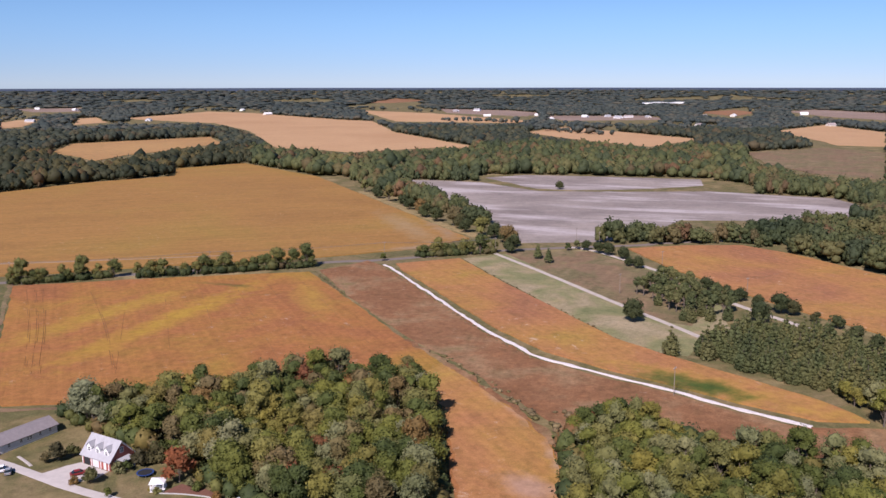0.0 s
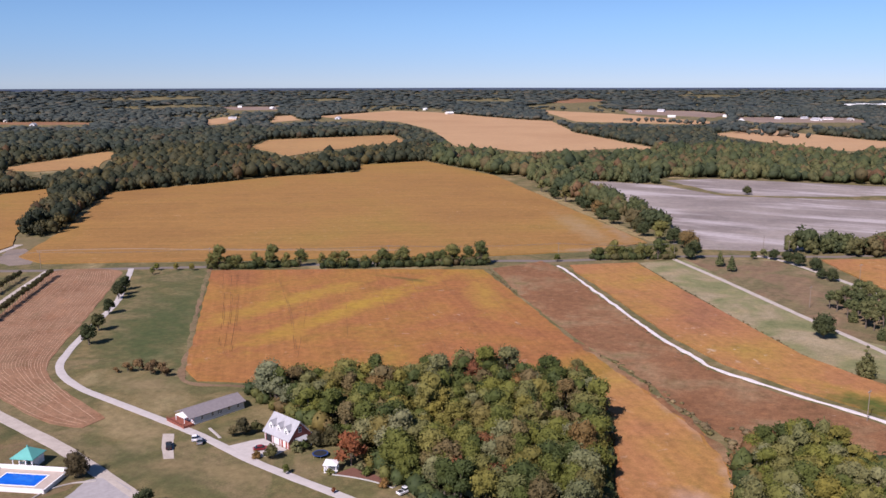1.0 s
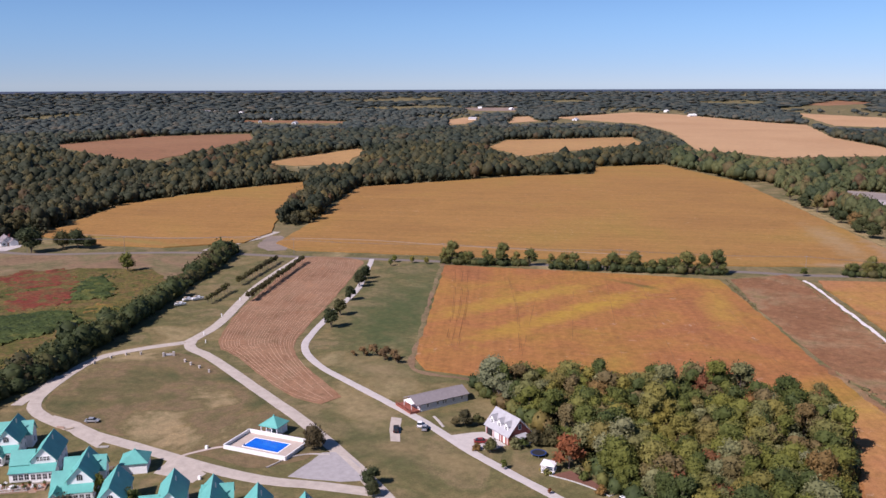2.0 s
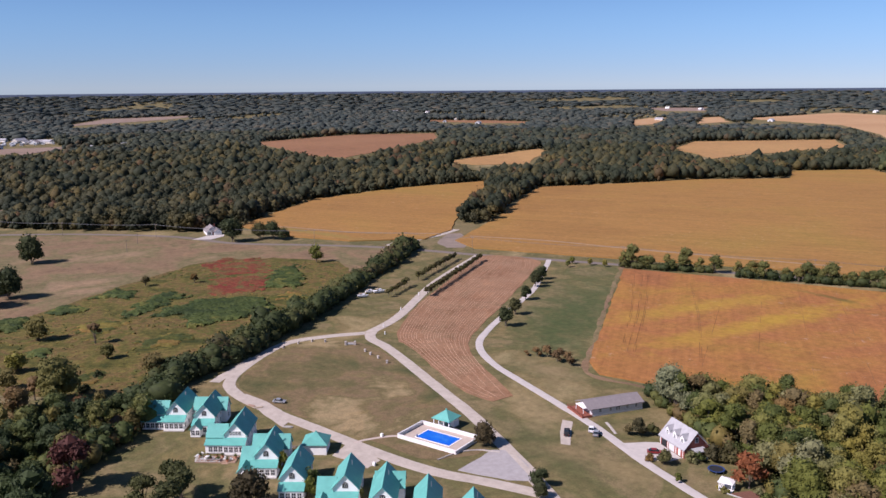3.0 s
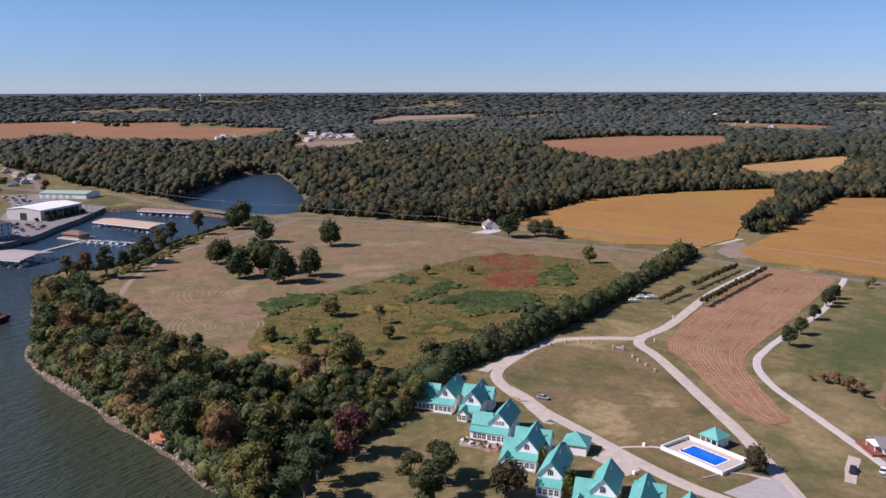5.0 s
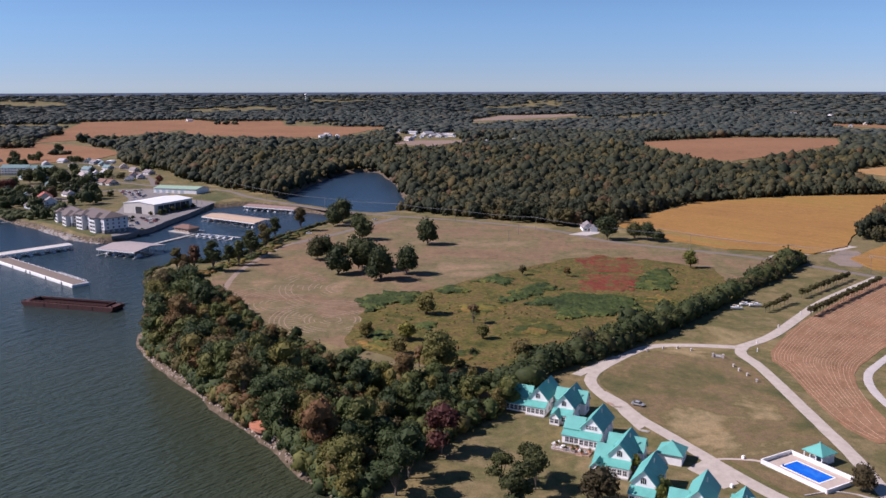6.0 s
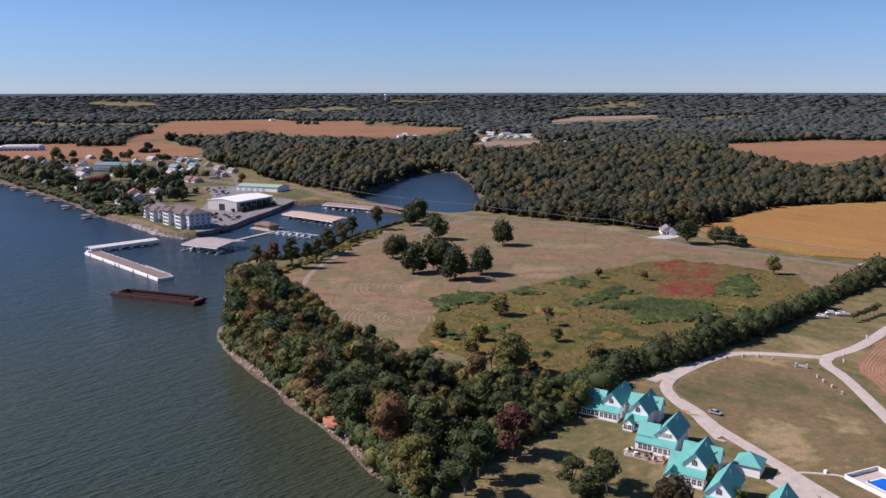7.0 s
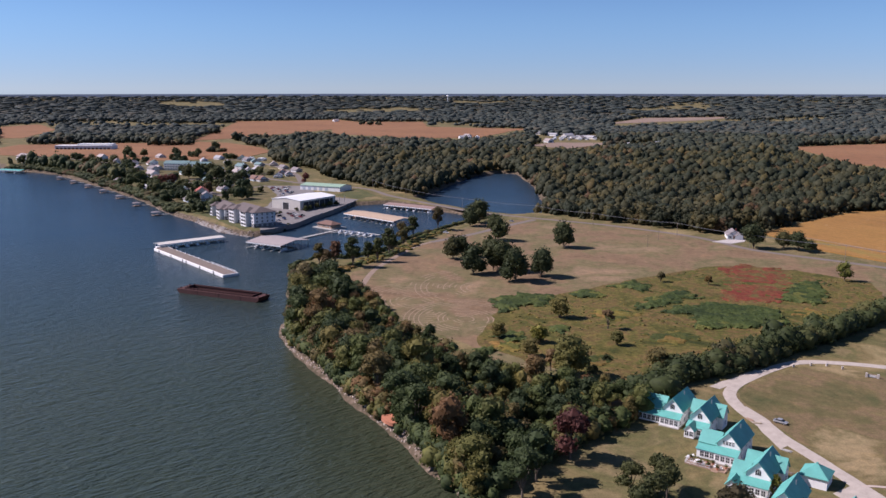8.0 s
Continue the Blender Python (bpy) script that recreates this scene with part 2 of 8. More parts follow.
LEAF = [(0.0, (0.050, 0.068, 0.023)), (0.2, (0.081, 0.097, 0.026)), (0.42, (0.135, 0.140, 0.032)), (0.56, (0.167, 0.171, 0.106)), (0.64, (0.135, 0.135, 0.053)), (0.78, (0.167, 0.149, 0.037)), (0.92, (0.122, 0.099, 0.053)), (0.98, (0.180, 0.108, 0.040)), (1.0, (0.162, 0.059, 0.035))]
M["leaf"] = foliage("autumn_leaves", LEAF)
DARK = [(0.0, (0.0259, 0.0336, 0.0211)), (0.35, (0.0393, 0.0442, 0.027)), (0.6, (0.0572, 0.0557, 0.0321)), (0.8, (0.073, 0.0654, 0.0306)), (0.93, (0.0942, 0.0765, 0.0321)), (1.0, (0.0957, 0.0556, 0.0337))]
BANKS = [(0.0, (0.036, 0.052, 0.024)), (0.3, (0.052, 0.072, 0.029)), (0.5, (0.080, 0.098, 0.034)), (0.64, (0.118, 0.118, 0.040)), (0.74, (0.150, 0.125, 0.040)), (0.84, (0.130, 0.098, 0.048)), (0.94, (0.150, 0.094, 0.044)), (1.0, (0.165, 0.078, 0.042))]
HEDGES = [(0.0, (0.034, 0.048, 0.020)), (0.5, (0.052, 0.066, 0.026)), (0.85, (0.085, 0.086, 0.034)), (1.0, (0.095, 0.066, 0.040))]
M["leaf_stuff"] = foliage("woodland_leaves", DARK, by_tree=True)
M["leaf_east"] = foliage("autumn_woodland_leaves", [(0.0, (0.0446, 0.0592, 0.0342)), (0.3, (0.0665, 0.0806, 0.038)), (0.6, (0.0921, 0.1, 0.0446)), (0.8, (0.1092, 0.104, 0.0475)), (0.93, (0.1197, 0.0877, 0.0475)), (1.0, (0.1283, 0.0745, 0.0456))], by_tree=True)
# aerial haze is mixed into the far leaf colours as blue-grey
FARW_HAZE = [(0.0, (0.045, 0.0594, 0.0666)), (0.5, (0.0594, 0.072, 0.0747)), (0.85, (0.0756, 0.0828, 0.0792)), (1.0, (0.099, 0.0891, 0.0774))]
# the belt before it carries about half that haze in its colour
M["leaf_beyond_haze"] = foliage("hazed_mid_leaves", [(0.0, (0.0332, 0.0443, 0.0396)), (0.5, (0.0475, 0.0562, 0.0443)), (0.85, (0.0681, 0.0696, 0.0459)), (1.0, (0.0886, 0.0664, 0.0443))], by_tree=True)
M["leaf_far_haze"] = foliage("hazed_far_leaves", FARW_HAZE, by_tree=True)
M["leaf_edge"] = foliage("field_edge_leaves", [(p / 0.8, c) for p, c in LEAF[:6]], by_tree=True)
M["leaf_wood"] = foliage("mixed_wood_leaves", LEAF, by_tree=True)
M["leaf_town"] = foliage("town_leaves", [(0.0, (0.040, 0.055, 0.028)), (0.5, (0.062, 0.075, 0.034)), (0.85, (0.09, 0.092, 0.04)), (1.0, (0.11, 0.062, 0.04))], by_tree=True)
M["leaf_bank"] = foliage("bank_leaves", BANKS, by_tree=True)
M["leaf_road"] = foliage("roadside_leaves", [(0.0, (0.070, 0.085, 0.032)), (0.5, (0.105, 0.112, 0.040)), (1.0, (0.150, 0.138, 0.048))])
M["leaf_silver"] = foliage("silver_green_leaves", [(0.0, (0.175, 0.186, 0.118)), (1.0, (0.20, 0.206, 0.135))])
M["leaf_shore"] = foliage("shore_leaves", BANKS)
M["leaf_hedge"] = foliage("hedge_leaves", HEDGES, by_tree=True)
M["leaf_yellow"] = foliage("yellow_leaves", [(0.0, (0.15, 0.155, 0.042)), (1.0, (0.23, 0.195, 0.045))])
M["leaf_red"] = foliage("red_leaves", [(0.0, (0.165, 0.060, 0.030)), (1.0, (0.20, 0.078, 0.034))])
M["leaf_cove"] = foliage("cove_leaves", [(0.0, (0.045, 0.058, 0.026)), (0.5, (0.075, 0.085, 0.034)), (0.75, (0.12, 0.10, 0.045)), (1.0, (0.14, 0.075, 0.05))])
M["leaf_bronze"] = foliage("bronze_leaves", [(0.0, (0.058, 0.046, 0.026)), (1.0, (0.064, 0.050, 0.028))])
M["leaf_cove_green"] = foliage("green_leaves", [(0.0, (0.064, 0.071, 0.030)), (1.0, (0.086, 0.088, 0.035))])
M["leaf_dull"] = foliage("dull_shrub_leaves", [(0.0, (0.055, 0.050, 0.028)), (0.6, (0.075, 0.068, 0.032)), (1.0, (0.085, 0.088, 0.035))])
M["leaf_crimson"] = foliage("crimson_leaves", [(0.0, (0.098, 0.034, 0.033)), (1.0, (0.115, 0.042, 0.037))])
M["leaf_brown"] = foliage("brown_leaves", [(0.0, (0.12, 0.075, 0.04)), (1.0, (0.16, 0.10, 0.05))])
M["leaf_brush"] = foliage("brush_leaves", [(0.0, (0.15, 0.115, 0.068)), (0.5, (0.21, 0.155, 0.10)), (0.8, (0.13, 0.12, 0.05)), (1.0, (0.27, 0.20, 0.135))], by_tree=True)
M["leaf_scrub"] = foliage("scrub_leaves", [(0.0, (0.05, 0.065, 0.02)), (0.4, (0.10, 0.105, 0.028)), (0.7, (0.18, 0.145, 0.04)), (1.0, (0.22, 0.13, 0.045))], False, 0.22)
M["leaf_olive"] = foliage("olive_leaves", [(0.0, (0.10, 0.105, 0.034)), (0.5, (0.135, 0.120, 0.042)), (1.0, (0.145, 0.105, 0.045))])
M["leaf_dark"] = foliage("dark_leaves", [(0.0, (0.042, 0.054, 0.025)), (0.6, (0.056, 0.067, 0.030)), (1.0, (0.074, 0.070, 0.032))])
M["reed"] = foliage("reed_leaves", [(0.0, (0.034, 0.052, 0.018)), (0.5, (0.050, 0.073, 0.022)), (0.85, (0.072, 0.094, 0.029)), (1.0, (0.120, 0.125, 0.037))], False, 0.2)
M["red_weed"] = earth("russet_weeds", [(0.38, (0.21, 0.048, 0.030)), (0.52, (0.20, 0.075, 0.036)), (0.64, (0.15, 0.115, 0.04))], 0.09, 0.6, 0.5, bump=0.8)
M["pine"] = foliage("pine_needles", [(0.0, (0.078, 0.094, 0.044)), (0.5, (0.10, 0.112, 0.050)), (1.0, (0.13, 0.125, 0.056))])
M["bark"] = plain("grey_bark", (0.14, 0.11, 0.085), 0.95, grain=0.35, scale=2, bump=0.5)
M["rock"] = plain("pale_bank_rock", (0.40, 0.32, 0.26), 0.95, grain=0.4, scale=0.6, bump=0.6)

M["drive"] = plain("light_concrete", (0.48, 0.43, 0.395), 0.9, grain=0.15, scale=0.4)
M["stubble_gold"] = earth("golden_far_field", [(0.3, (0.36, 0.20, 0.085)), (0.6, (0.42, 0.245, 0.10))], 0.006, 0.12, 0.15)
M["stubble_grey"] = earth("dull_far_field", [(0.3, (0.24, 0.165, 0.13)), (0.6, (0.29, 0.21, 0.165))], 0.006, 0.12, 0.15)


M["plough"] = earth("pinkish_stubble", [(0.3, (0.270, 0.140, 0.077)), (0.6, (0.342, 0.194, 0.113))], 0.05, 0.5, 0.35)
M["hay"] = plain("cut_grass", (0.30, 0.21, 0.135), 0.95, grain=0.3, scale=0.5)
M["straw"] = plain("pale_straw", (0.455, 0.295, 0.19), 0.95, grain=0.3, scale=0.5)
M["furrow"] = plain("dark_furrow", (0.22, 0.115, 0.065), 0.95, grain=0.4, scale=0.4)
M["rut"] = plain("bare_rut", (0.20, 0.105, 0.045), 0.95, grain=0.4, scale=0.4)


def water_mat():
    m, nt, b = shader("river_water", 0.24, spec=0.5)
    vec = place_vec(nt, (0.055, 0.185, 1), 125)
    w = noise_node(nt, vec, 1.0, 5, 0.6, 0.6)
    w2 = noise_node(nt, place_vec(nt, (0.22, 0.6, 1), 118), 1.0, 3, 0.6)
    mx = nt.nodes.new("ShaderNodeMath")
    mx.operation = "ADD"
    link(nt, w, mx.inputs[0])
    link(nt, w2, mx.inputs[1])
    bump_to(nt, b, mx.outputs[0], 1.0, 1.8)
    col = ramp_node(nt, noise_node(nt, place_vec(nt), 0.006, 3), [(0.35, (0.034, 0.045, 0.025)), (0.65, (0.044, 0.052, 0.027))])
    # silty near the bluff; sky-reflection blue painted into the marina and pond base colour
    sep = nt.nodes.new("ShaderNodeSeparateXYZ")
    link(nt, place_vec(nt), sep.inputs[0])
    sky_blue = nt.nodes.new("ShaderNodeMapRange")
    sky_blue.inputs["From Min"].default_value = -340
    sky_blue.inputs["From Max"].default_value = -700
    link(nt, sep.outputs[0], sky_blue.inputs[0])
    col = mix_node(nt, sky_blue.outputs[0], col, ramp_node(nt, noise_node(nt, place_vec(nt), 0.01, 3), [(0.35, (0.020, 0.042, 0.064)), (0.65, (0.026, 0.049, 0.073))]))
    link(nt, col, b.inputs["Base Color"])
    b.inputs["IOR"].default_value = 1.33
    # blue gloss tint stands in for reflections of the upper sky
    b.inputs["Specular Tint"].default_value = (0.52, 0.76, 1.0, 1)
    return m
M["water"] = water_mat()


M["siding"] = plain("white_lap_siding", (0.88, 0.87, 0.85), 0.55, grain=0.07, scale=0.6)
M["trim"] = plain("white_trim", (0.82, 0.81, 0.79), 0.5, grain=0.05, scale=1.0)
M["white_wall"] = plain("white_painted_wall", (0.78, 0.76, 0.73), 0.7, grain=0.1, scale=0.5)
M["grey_siding"] = plain("grey_vinyl_siding", (0.60, 0.60, 0.61), 0.6, grain=0.08, scale=0.6)
M["teal"] = plain("teal_metal_roof", (0.115, 0.385, 0.335), 0.5, grain=0.18, scale=0.35, spec=0.25)
M["shingle"] = plain("grey_shingles", (0.23, 0.20, 0.20), 0.9, grain=0.2, scale=0.9, bump=0.4)
M["pale_roof"] = plain("pale_grey_shingles", (0.37, 0.36, 0.37), 0.85, grain=0.15, scale=0.9, bump=0.3)
M["brick"] = plain("red_brick", (0.33, 0.10, 0.075), 0.9, grain=0.25, scale=1.5, bump=0.4)
M["stone"] = plain("grey_concrete", (0.42, 0.40, 0.37), 0.9, grain=0.2, scale=0.6)
M["paving"] = plain("pale_paving", (0.47, 0.38, 0.32), 0.9, grain=0.12, scale=0.5)
M["paving_grey"] = plain("grey_gravel", (0.36, 0.33, 0.32), 0.95, grain=0.2, scale=0.5)
M["wood"] = plain("weathered_timber", (0.36, 0.24, 0.17), 0.85, grain=0.25, scale=1.2)
M["red_wood"] = plain("red_stained_timber", (0.27, 0.085, 0.055), 0.8, grain=0.25, scale=1.2)
M["steel"] = plain("galvanised_steel", (0.55, 0.55, 0.55), 0.4, 0.8, 0.1, 2.0)
M["dark"] = plain("dark_rubber", (0.02, 0.02, 0.022), 0.8, grain=0.2, scale=3)
M["blue"] = plain("dark_blue_vinyl", (0.02, 0.05, 0.16), 0.6, grain=0.1, scale=2)
M["red"] = plain("dark_red_paint", (0.22, 0.02, 0.02), 0.3, grain=0.05)
M["white_paint"] = plain("white_car_paint", (0.8, 0.8, 0.8), 0.25, grain=0.03)
M["silver"] = plain("silver_car_paint", (0.42, 0.43, 0.45), 0.3, 0.4, 0.05)


def glass_mat():
    m, nt, b = shader("dark_window_glass", 0.08, spec=0.6)
    b.inputs["Base Color"].default_value = (0.02, 0.025, 0.03, 1)
    return m


M["glass"] = glass_mat()


def pool_mat():
    m, nt, b = shader("blue_pool_water", 0.06, spec=0.5)
    n = noise_node(nt, place_vec(nt), 0.5, 4, 0.6)
    link(nt, ramp_node(nt, n, [(0.3, (0.004, 0.10, 0.55)), (0.7, (0.008, 0.16, 0.66))]), b.inputs["Base Color"])
    bump_to(nt, b, noise_node(nt, place_vec(nt), 2.5, 2), 0.05, 0.1)
    return m


M["pool_water"] = pool_mat()

M["rust"] = plain("rust_red_steel", (0.088, 0.036, 0.032), 0.85, 0.1, 0.4, 0.5, 0.3)
M["rust_dark"] = plain("dark_rust_steel", (0.07, 0.032, 0.028), 0.9, 0.1, 0.4, 0.5, 0.3)
M["wood_dark"] = plain("dark_timber", (0.20, 0.155, 0.125), 0.9, grain=0.3, scale=0.5)
M["tan_roof"] = plain("grey_brown_metal_roof", (0.36, 0.30, 0.28), 0.6, grain=0.12, scale=0.3)
M["brown_tan"] = plain("pinkish_brown_metal_roof", (0.29, 0.195, 0.165), 0.6, grain=0.12, scale=0.3)
M["yard"] = plain("grey_asphalt", (0.20, 0.18, 0.17), 0.9, grain=0.25, scale=0.15)
M["cream_roof"] = plain("weathered_cream_roof", (0.62, 0.57, 0.51), 0.6, grain=0.15, scale=0.3)
M["beige_roof"] = plain("beige_metal_roof", (0.47, 0.34, 0.235), 0.6, grain=0.1, scale=0.3)
M["brown_roof"] = plain("brown_shingles", (0.19, 0.11, 0.085), 0.85, grain=0.2, scale=0.6)
M["white_roof"] = plain("white_metal_roof", (0.82, 0.81, 0.78), 0.45, grain=0.06, scale=0.2)
M["green_roof"] = plain("pale_green_metal_roof", (0.30, 0.42, 0.30), 0.5, grain=0.1, scale=0.3)
M["slate_blue"] = plain("grey_teal_roof", (0.13, 0.21, 0.21), 0.6, grain=0.1, scale=0.3)
M["pale_siding"] = plain("pale_grey_siding", (0.62, 0.61, 0.62), 0.6, grain=0.08, scale=0.4)
M["stone_grey"] = plain("dark_grey_stone", (0.16, 0.155, 0.155), 0.85, grain=0.3, scale=0.8)
M["slate_roof"] = plain("brown_grey_shingles", (0.14, 0.112, 0.105), 0.9, grain=0.18, scale=0.5, bump=0.3)
M["town_grass"] = earth("town_lawn", [(0.32, (0.075, 0.085, 0.034)), (0.48, (0.13, 0.115, 0.05)), (0.6, (0.19, 0.15, 0.075)), (0.7, (0.24, 0.19, 0.12))], 0.03, 0.4, 0.35)
M["blue_grey"] = plain("blue_grey_siding", (0.48, 0.54, 0.60), 0.6, grain=0.1, scale=0.4)
M["beige_wall"] = plain("beige_metal_siding", (0.60, 0.56, 0.50), 0.6, grain=0.08, scale=0.3)
M["pink_wall"] = plain("pinkish_stucco", (0.55, 0.42, 0.38), 0.8, grain=0.1, scale=0.3)
# flat near-black that paints the shade inside openings
M["shaded_opening"] = plain("shaded_interior", (0.04, 0.04, 0.045), 0.9, grain=0.2, scale=0.4)
M["canvas"] = plain("tan_canvas", (0.45, 0.36, 0.26), 0.9, grain=0.1, scale=1)
M["clay"] = plain("orange_clay", (0.46, 0.18, 0.10), 0.95, grain=0.25, scale=0.6, bump=0.5)
M["mulch"] = plain("red_brown_mulch", (0.17, 0.075, 0.05), 0.95, grain=0.35, scale=1.5, bump=0.5)
M["stone_pale"] = plain("pale_limestone", (0.46, 0.41, 0.37), 0.9, grain=0.25, scale=1.0)
M["pole_wood"] = plain("weathered_pole", (0.24, 0.19, 0.15), 0.9, grain=0.2, scale=1.0)
M["wire"] = plain("grey_cable", (0.14, 0.14, 0.14), 0.6, 0.3, 0.1, 1)

# ---- the lie of the land ----
def rise(x, y):
    """Far country climbs gently towards the horizon."""
    r = np.hypot(x, y)
    return 65.0 * np.clip((r - 2200.0) / 2650.0, 0, 1.0) ** 2


RIVER = [(5200, 900), (600, 330), (120, 180), (0, 128), (-100, 80), (-217, 34), (-254, 22), (-289, 8), (-333, -9), (-372, -24), (-396, -27), (-420, -24),
         (-480, -28), (-540, -30), (-562, -14), (-557, 8), (-580, 30), (-630, 52), (-662, 76), (-700, 106), (-728, 138), (-768, 110), (-810, 82), (-846, 54), (-838, 20),
         (-775, -8), (-745, -22), (-712, -32), (-676, -52), (-664, -68), (-690, -93), (-742, -119), (-797, -153), (-905, -203), (-1033, -275), (-1193, -374), (-1290, -478),
         (-2600, -1080), (-5200, -2250), (-5200, -5200), (5200, -5200)]
POND = [(-740, 160), (-762, 137), (-816, 104), (-876, 84), (-1000, 134), (-1112, 184), (-1142, 222), (-1128, 243), (-974, 232), (-842, 210), (-750, 190)]


def inside(poly, x, y):
    """Which of the points lie in the polygon."""
    x, y = np.asarray(x, float), np.asarray(y, float)
    hit = np.zeros(x.shape, bool)
    p = np.array(poly, float)
    for (ax, ay), (bx, by) in zip(p, np.roll(p, -1, axis=0)):
        if ay == by:
            continue
        cross = ((ay > y) != (by > y)) & (x < (bx - ax) * (y - ay) / (by - ay) + ax)
        hit ^= cross
    return hit


def edge_distance(poly, x, y):
    x, y = np.asarray(x, float), np.asarray(y, float)
    best = np.full(x.shape, 1e9)
    p = np.array(poly, float)
    for a, b in zip(p, np.roll(p, -1, axis=0)):
        d = b - a
        s = np.clip(((x - a[0]) * d[0] + (y - a[1]) * d[1]) / max(d @ d, 1e-9), 0, 1)
        best = np.minimum(best, np.hypot(x - a[0] - s * d[0], y - a[1] - s * d[1]))
    return best


WATER_Z = -4.0


def terrain(x, y):
    x, y = np.asarray(x, float), np.asarray(y, float)
    wob = 0.7 * np.sin(x * 0.083 + y * 0.11) + 0.5 * np.sin(x * 0.31 - y * 0.27 + 1.0)
    d = np.full(x.shape, 1e9)
    for poly in (RIVER, POND):
        e = edge_distance(poly, x, y)
        d = np.minimum(d, np.where(inside(poly, x, y), -e, e))
    d = d + wob
    bank = np.interp(d, [-9, -1, 0, 1.5, 3.5, 6], [-7.5, -4.8, -4.0, -2.8, -0.5, 0.0])
    return np.where(d > 5.9, rise(x, y), bank)


def mesh_of(name, verts, faces, material=None, smooth=False):
    me = bpy.data.meshes.new(name)
    me.from_pydata(verts, [], faces)
    if material is not None:
        me.materials.append(material)
    if smooth:
        me.polygons.foreach_set("use_smooth", [True] * len(me.polygons))
    me.update()
    return me


def axis(fine_a, fine_b, step, far):
    xs = list(np.arange(fine_a, fine_b + 0.1, step))
    for start, way in ((fine_a, -1), (fine_b, 1)):
        v, s = start, step
        while abs(v) < far:
            s = min(s * 1.25, 130)
            v += way * s
            xs.append(v)
    return np.array(sorted(xs))


def build_ground():
    gx, gy = axis(-1260, -150, 5, 5000), axis(-480, 256, 5, 5000)
    X, Y = np.meshgrid(gx, gy)
    Z = terrain(X.ravel(), Y.ravel())
    verts = np.c_[X.ravel(), Y.ravel(), Z]
    nx, ny = len(gx), len(gy)
    i = (np.arange(ny - 1)[:, None] * nx + np.arange(nx - 1)).ravel()
    faces = np.c_[i, i + 1, i + 1 + nx, i + nx]
    ob = new("ground", mesh_of("ground", verts.tolist(), faces.tolist(), M["soil"], True))
    tagged(ob, "open farmland of dry mown grass reaching the horizon", "ground", kind="structure")
    return ob


ground = build_ground()
w = 5200
water = new("water", mesh_of("water", [(-w, -w, WATER_Z), (w, -w, WATER_Z), (w, w, WATER_Z), (-w, w, WATER_Z)], [(0, 1, 2, 3)], M["water"]))
tagged(water, "wide green-brown river with small wind ripples", "water", kind="structure")


def horizon_backdrop():
    """A low self-lit ring, coloured as hazy blue far-off wooded hills behind all the land."""
    m = bpy.data.materials.new("hazy_hills_glow")
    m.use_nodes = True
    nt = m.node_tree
    # emission holds the hazy blue whatever the sun does
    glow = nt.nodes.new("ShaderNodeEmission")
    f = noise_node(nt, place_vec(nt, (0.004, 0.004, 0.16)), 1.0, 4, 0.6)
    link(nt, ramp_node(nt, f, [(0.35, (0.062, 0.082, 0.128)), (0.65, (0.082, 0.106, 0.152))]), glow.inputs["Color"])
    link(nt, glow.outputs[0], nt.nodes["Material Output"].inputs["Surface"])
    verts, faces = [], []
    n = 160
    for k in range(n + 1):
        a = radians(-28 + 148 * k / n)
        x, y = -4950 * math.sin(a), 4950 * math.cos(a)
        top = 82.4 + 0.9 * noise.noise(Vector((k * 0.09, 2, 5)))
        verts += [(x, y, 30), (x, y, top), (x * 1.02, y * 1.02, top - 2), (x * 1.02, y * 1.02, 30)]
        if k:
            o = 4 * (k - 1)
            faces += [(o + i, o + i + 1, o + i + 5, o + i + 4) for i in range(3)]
    return tagged(new("backdrop", mesh_of("backdrop", verts, faces, m)), "self-lit blue strip of hazy wooded hills along the far horizon", "hills", kind="structure")


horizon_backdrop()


def smooth_line(pts, step, closed=False):
    """Catmull-Rom through the corners, resampled about every step metres."""
    p = [Vector((a, b, 0)) for a, b in pts]
    n, out = len(p), []
    for i in range(n if closed else n - 1):
        a, b = p[i], p[(i + 1) % n]
        a0 = p[i - 1] if closed or i > 0 else a * 2 - b
        b1 = p[(i + 2) % n] if closed or i + 2 < n else b * 2 - a
        k = max(1, int((b - a).length / step))
        for j in range(k):
            t = j / k
            out.append(0.5 * ((2 * a) + (b - a0) * t + (2 * a0 - 5 * a + 4 * b - b1) * t * t + (3 * a - a0 - 3 * b + b1) * t ** 3))
    if not closed:
        out.append(p[-1])
    return out


def straight_line(pts, step):
    out = []
    n = len(pts)
    for i in range(n):
        a, b = Vector((*pts[i], 0)), Vector((*pts[(i + 1) % n], 0))
        k = max(1, int((b - a).length / step))
        out += [a.lerp(b, j / k) for j in range(k)]
    return out


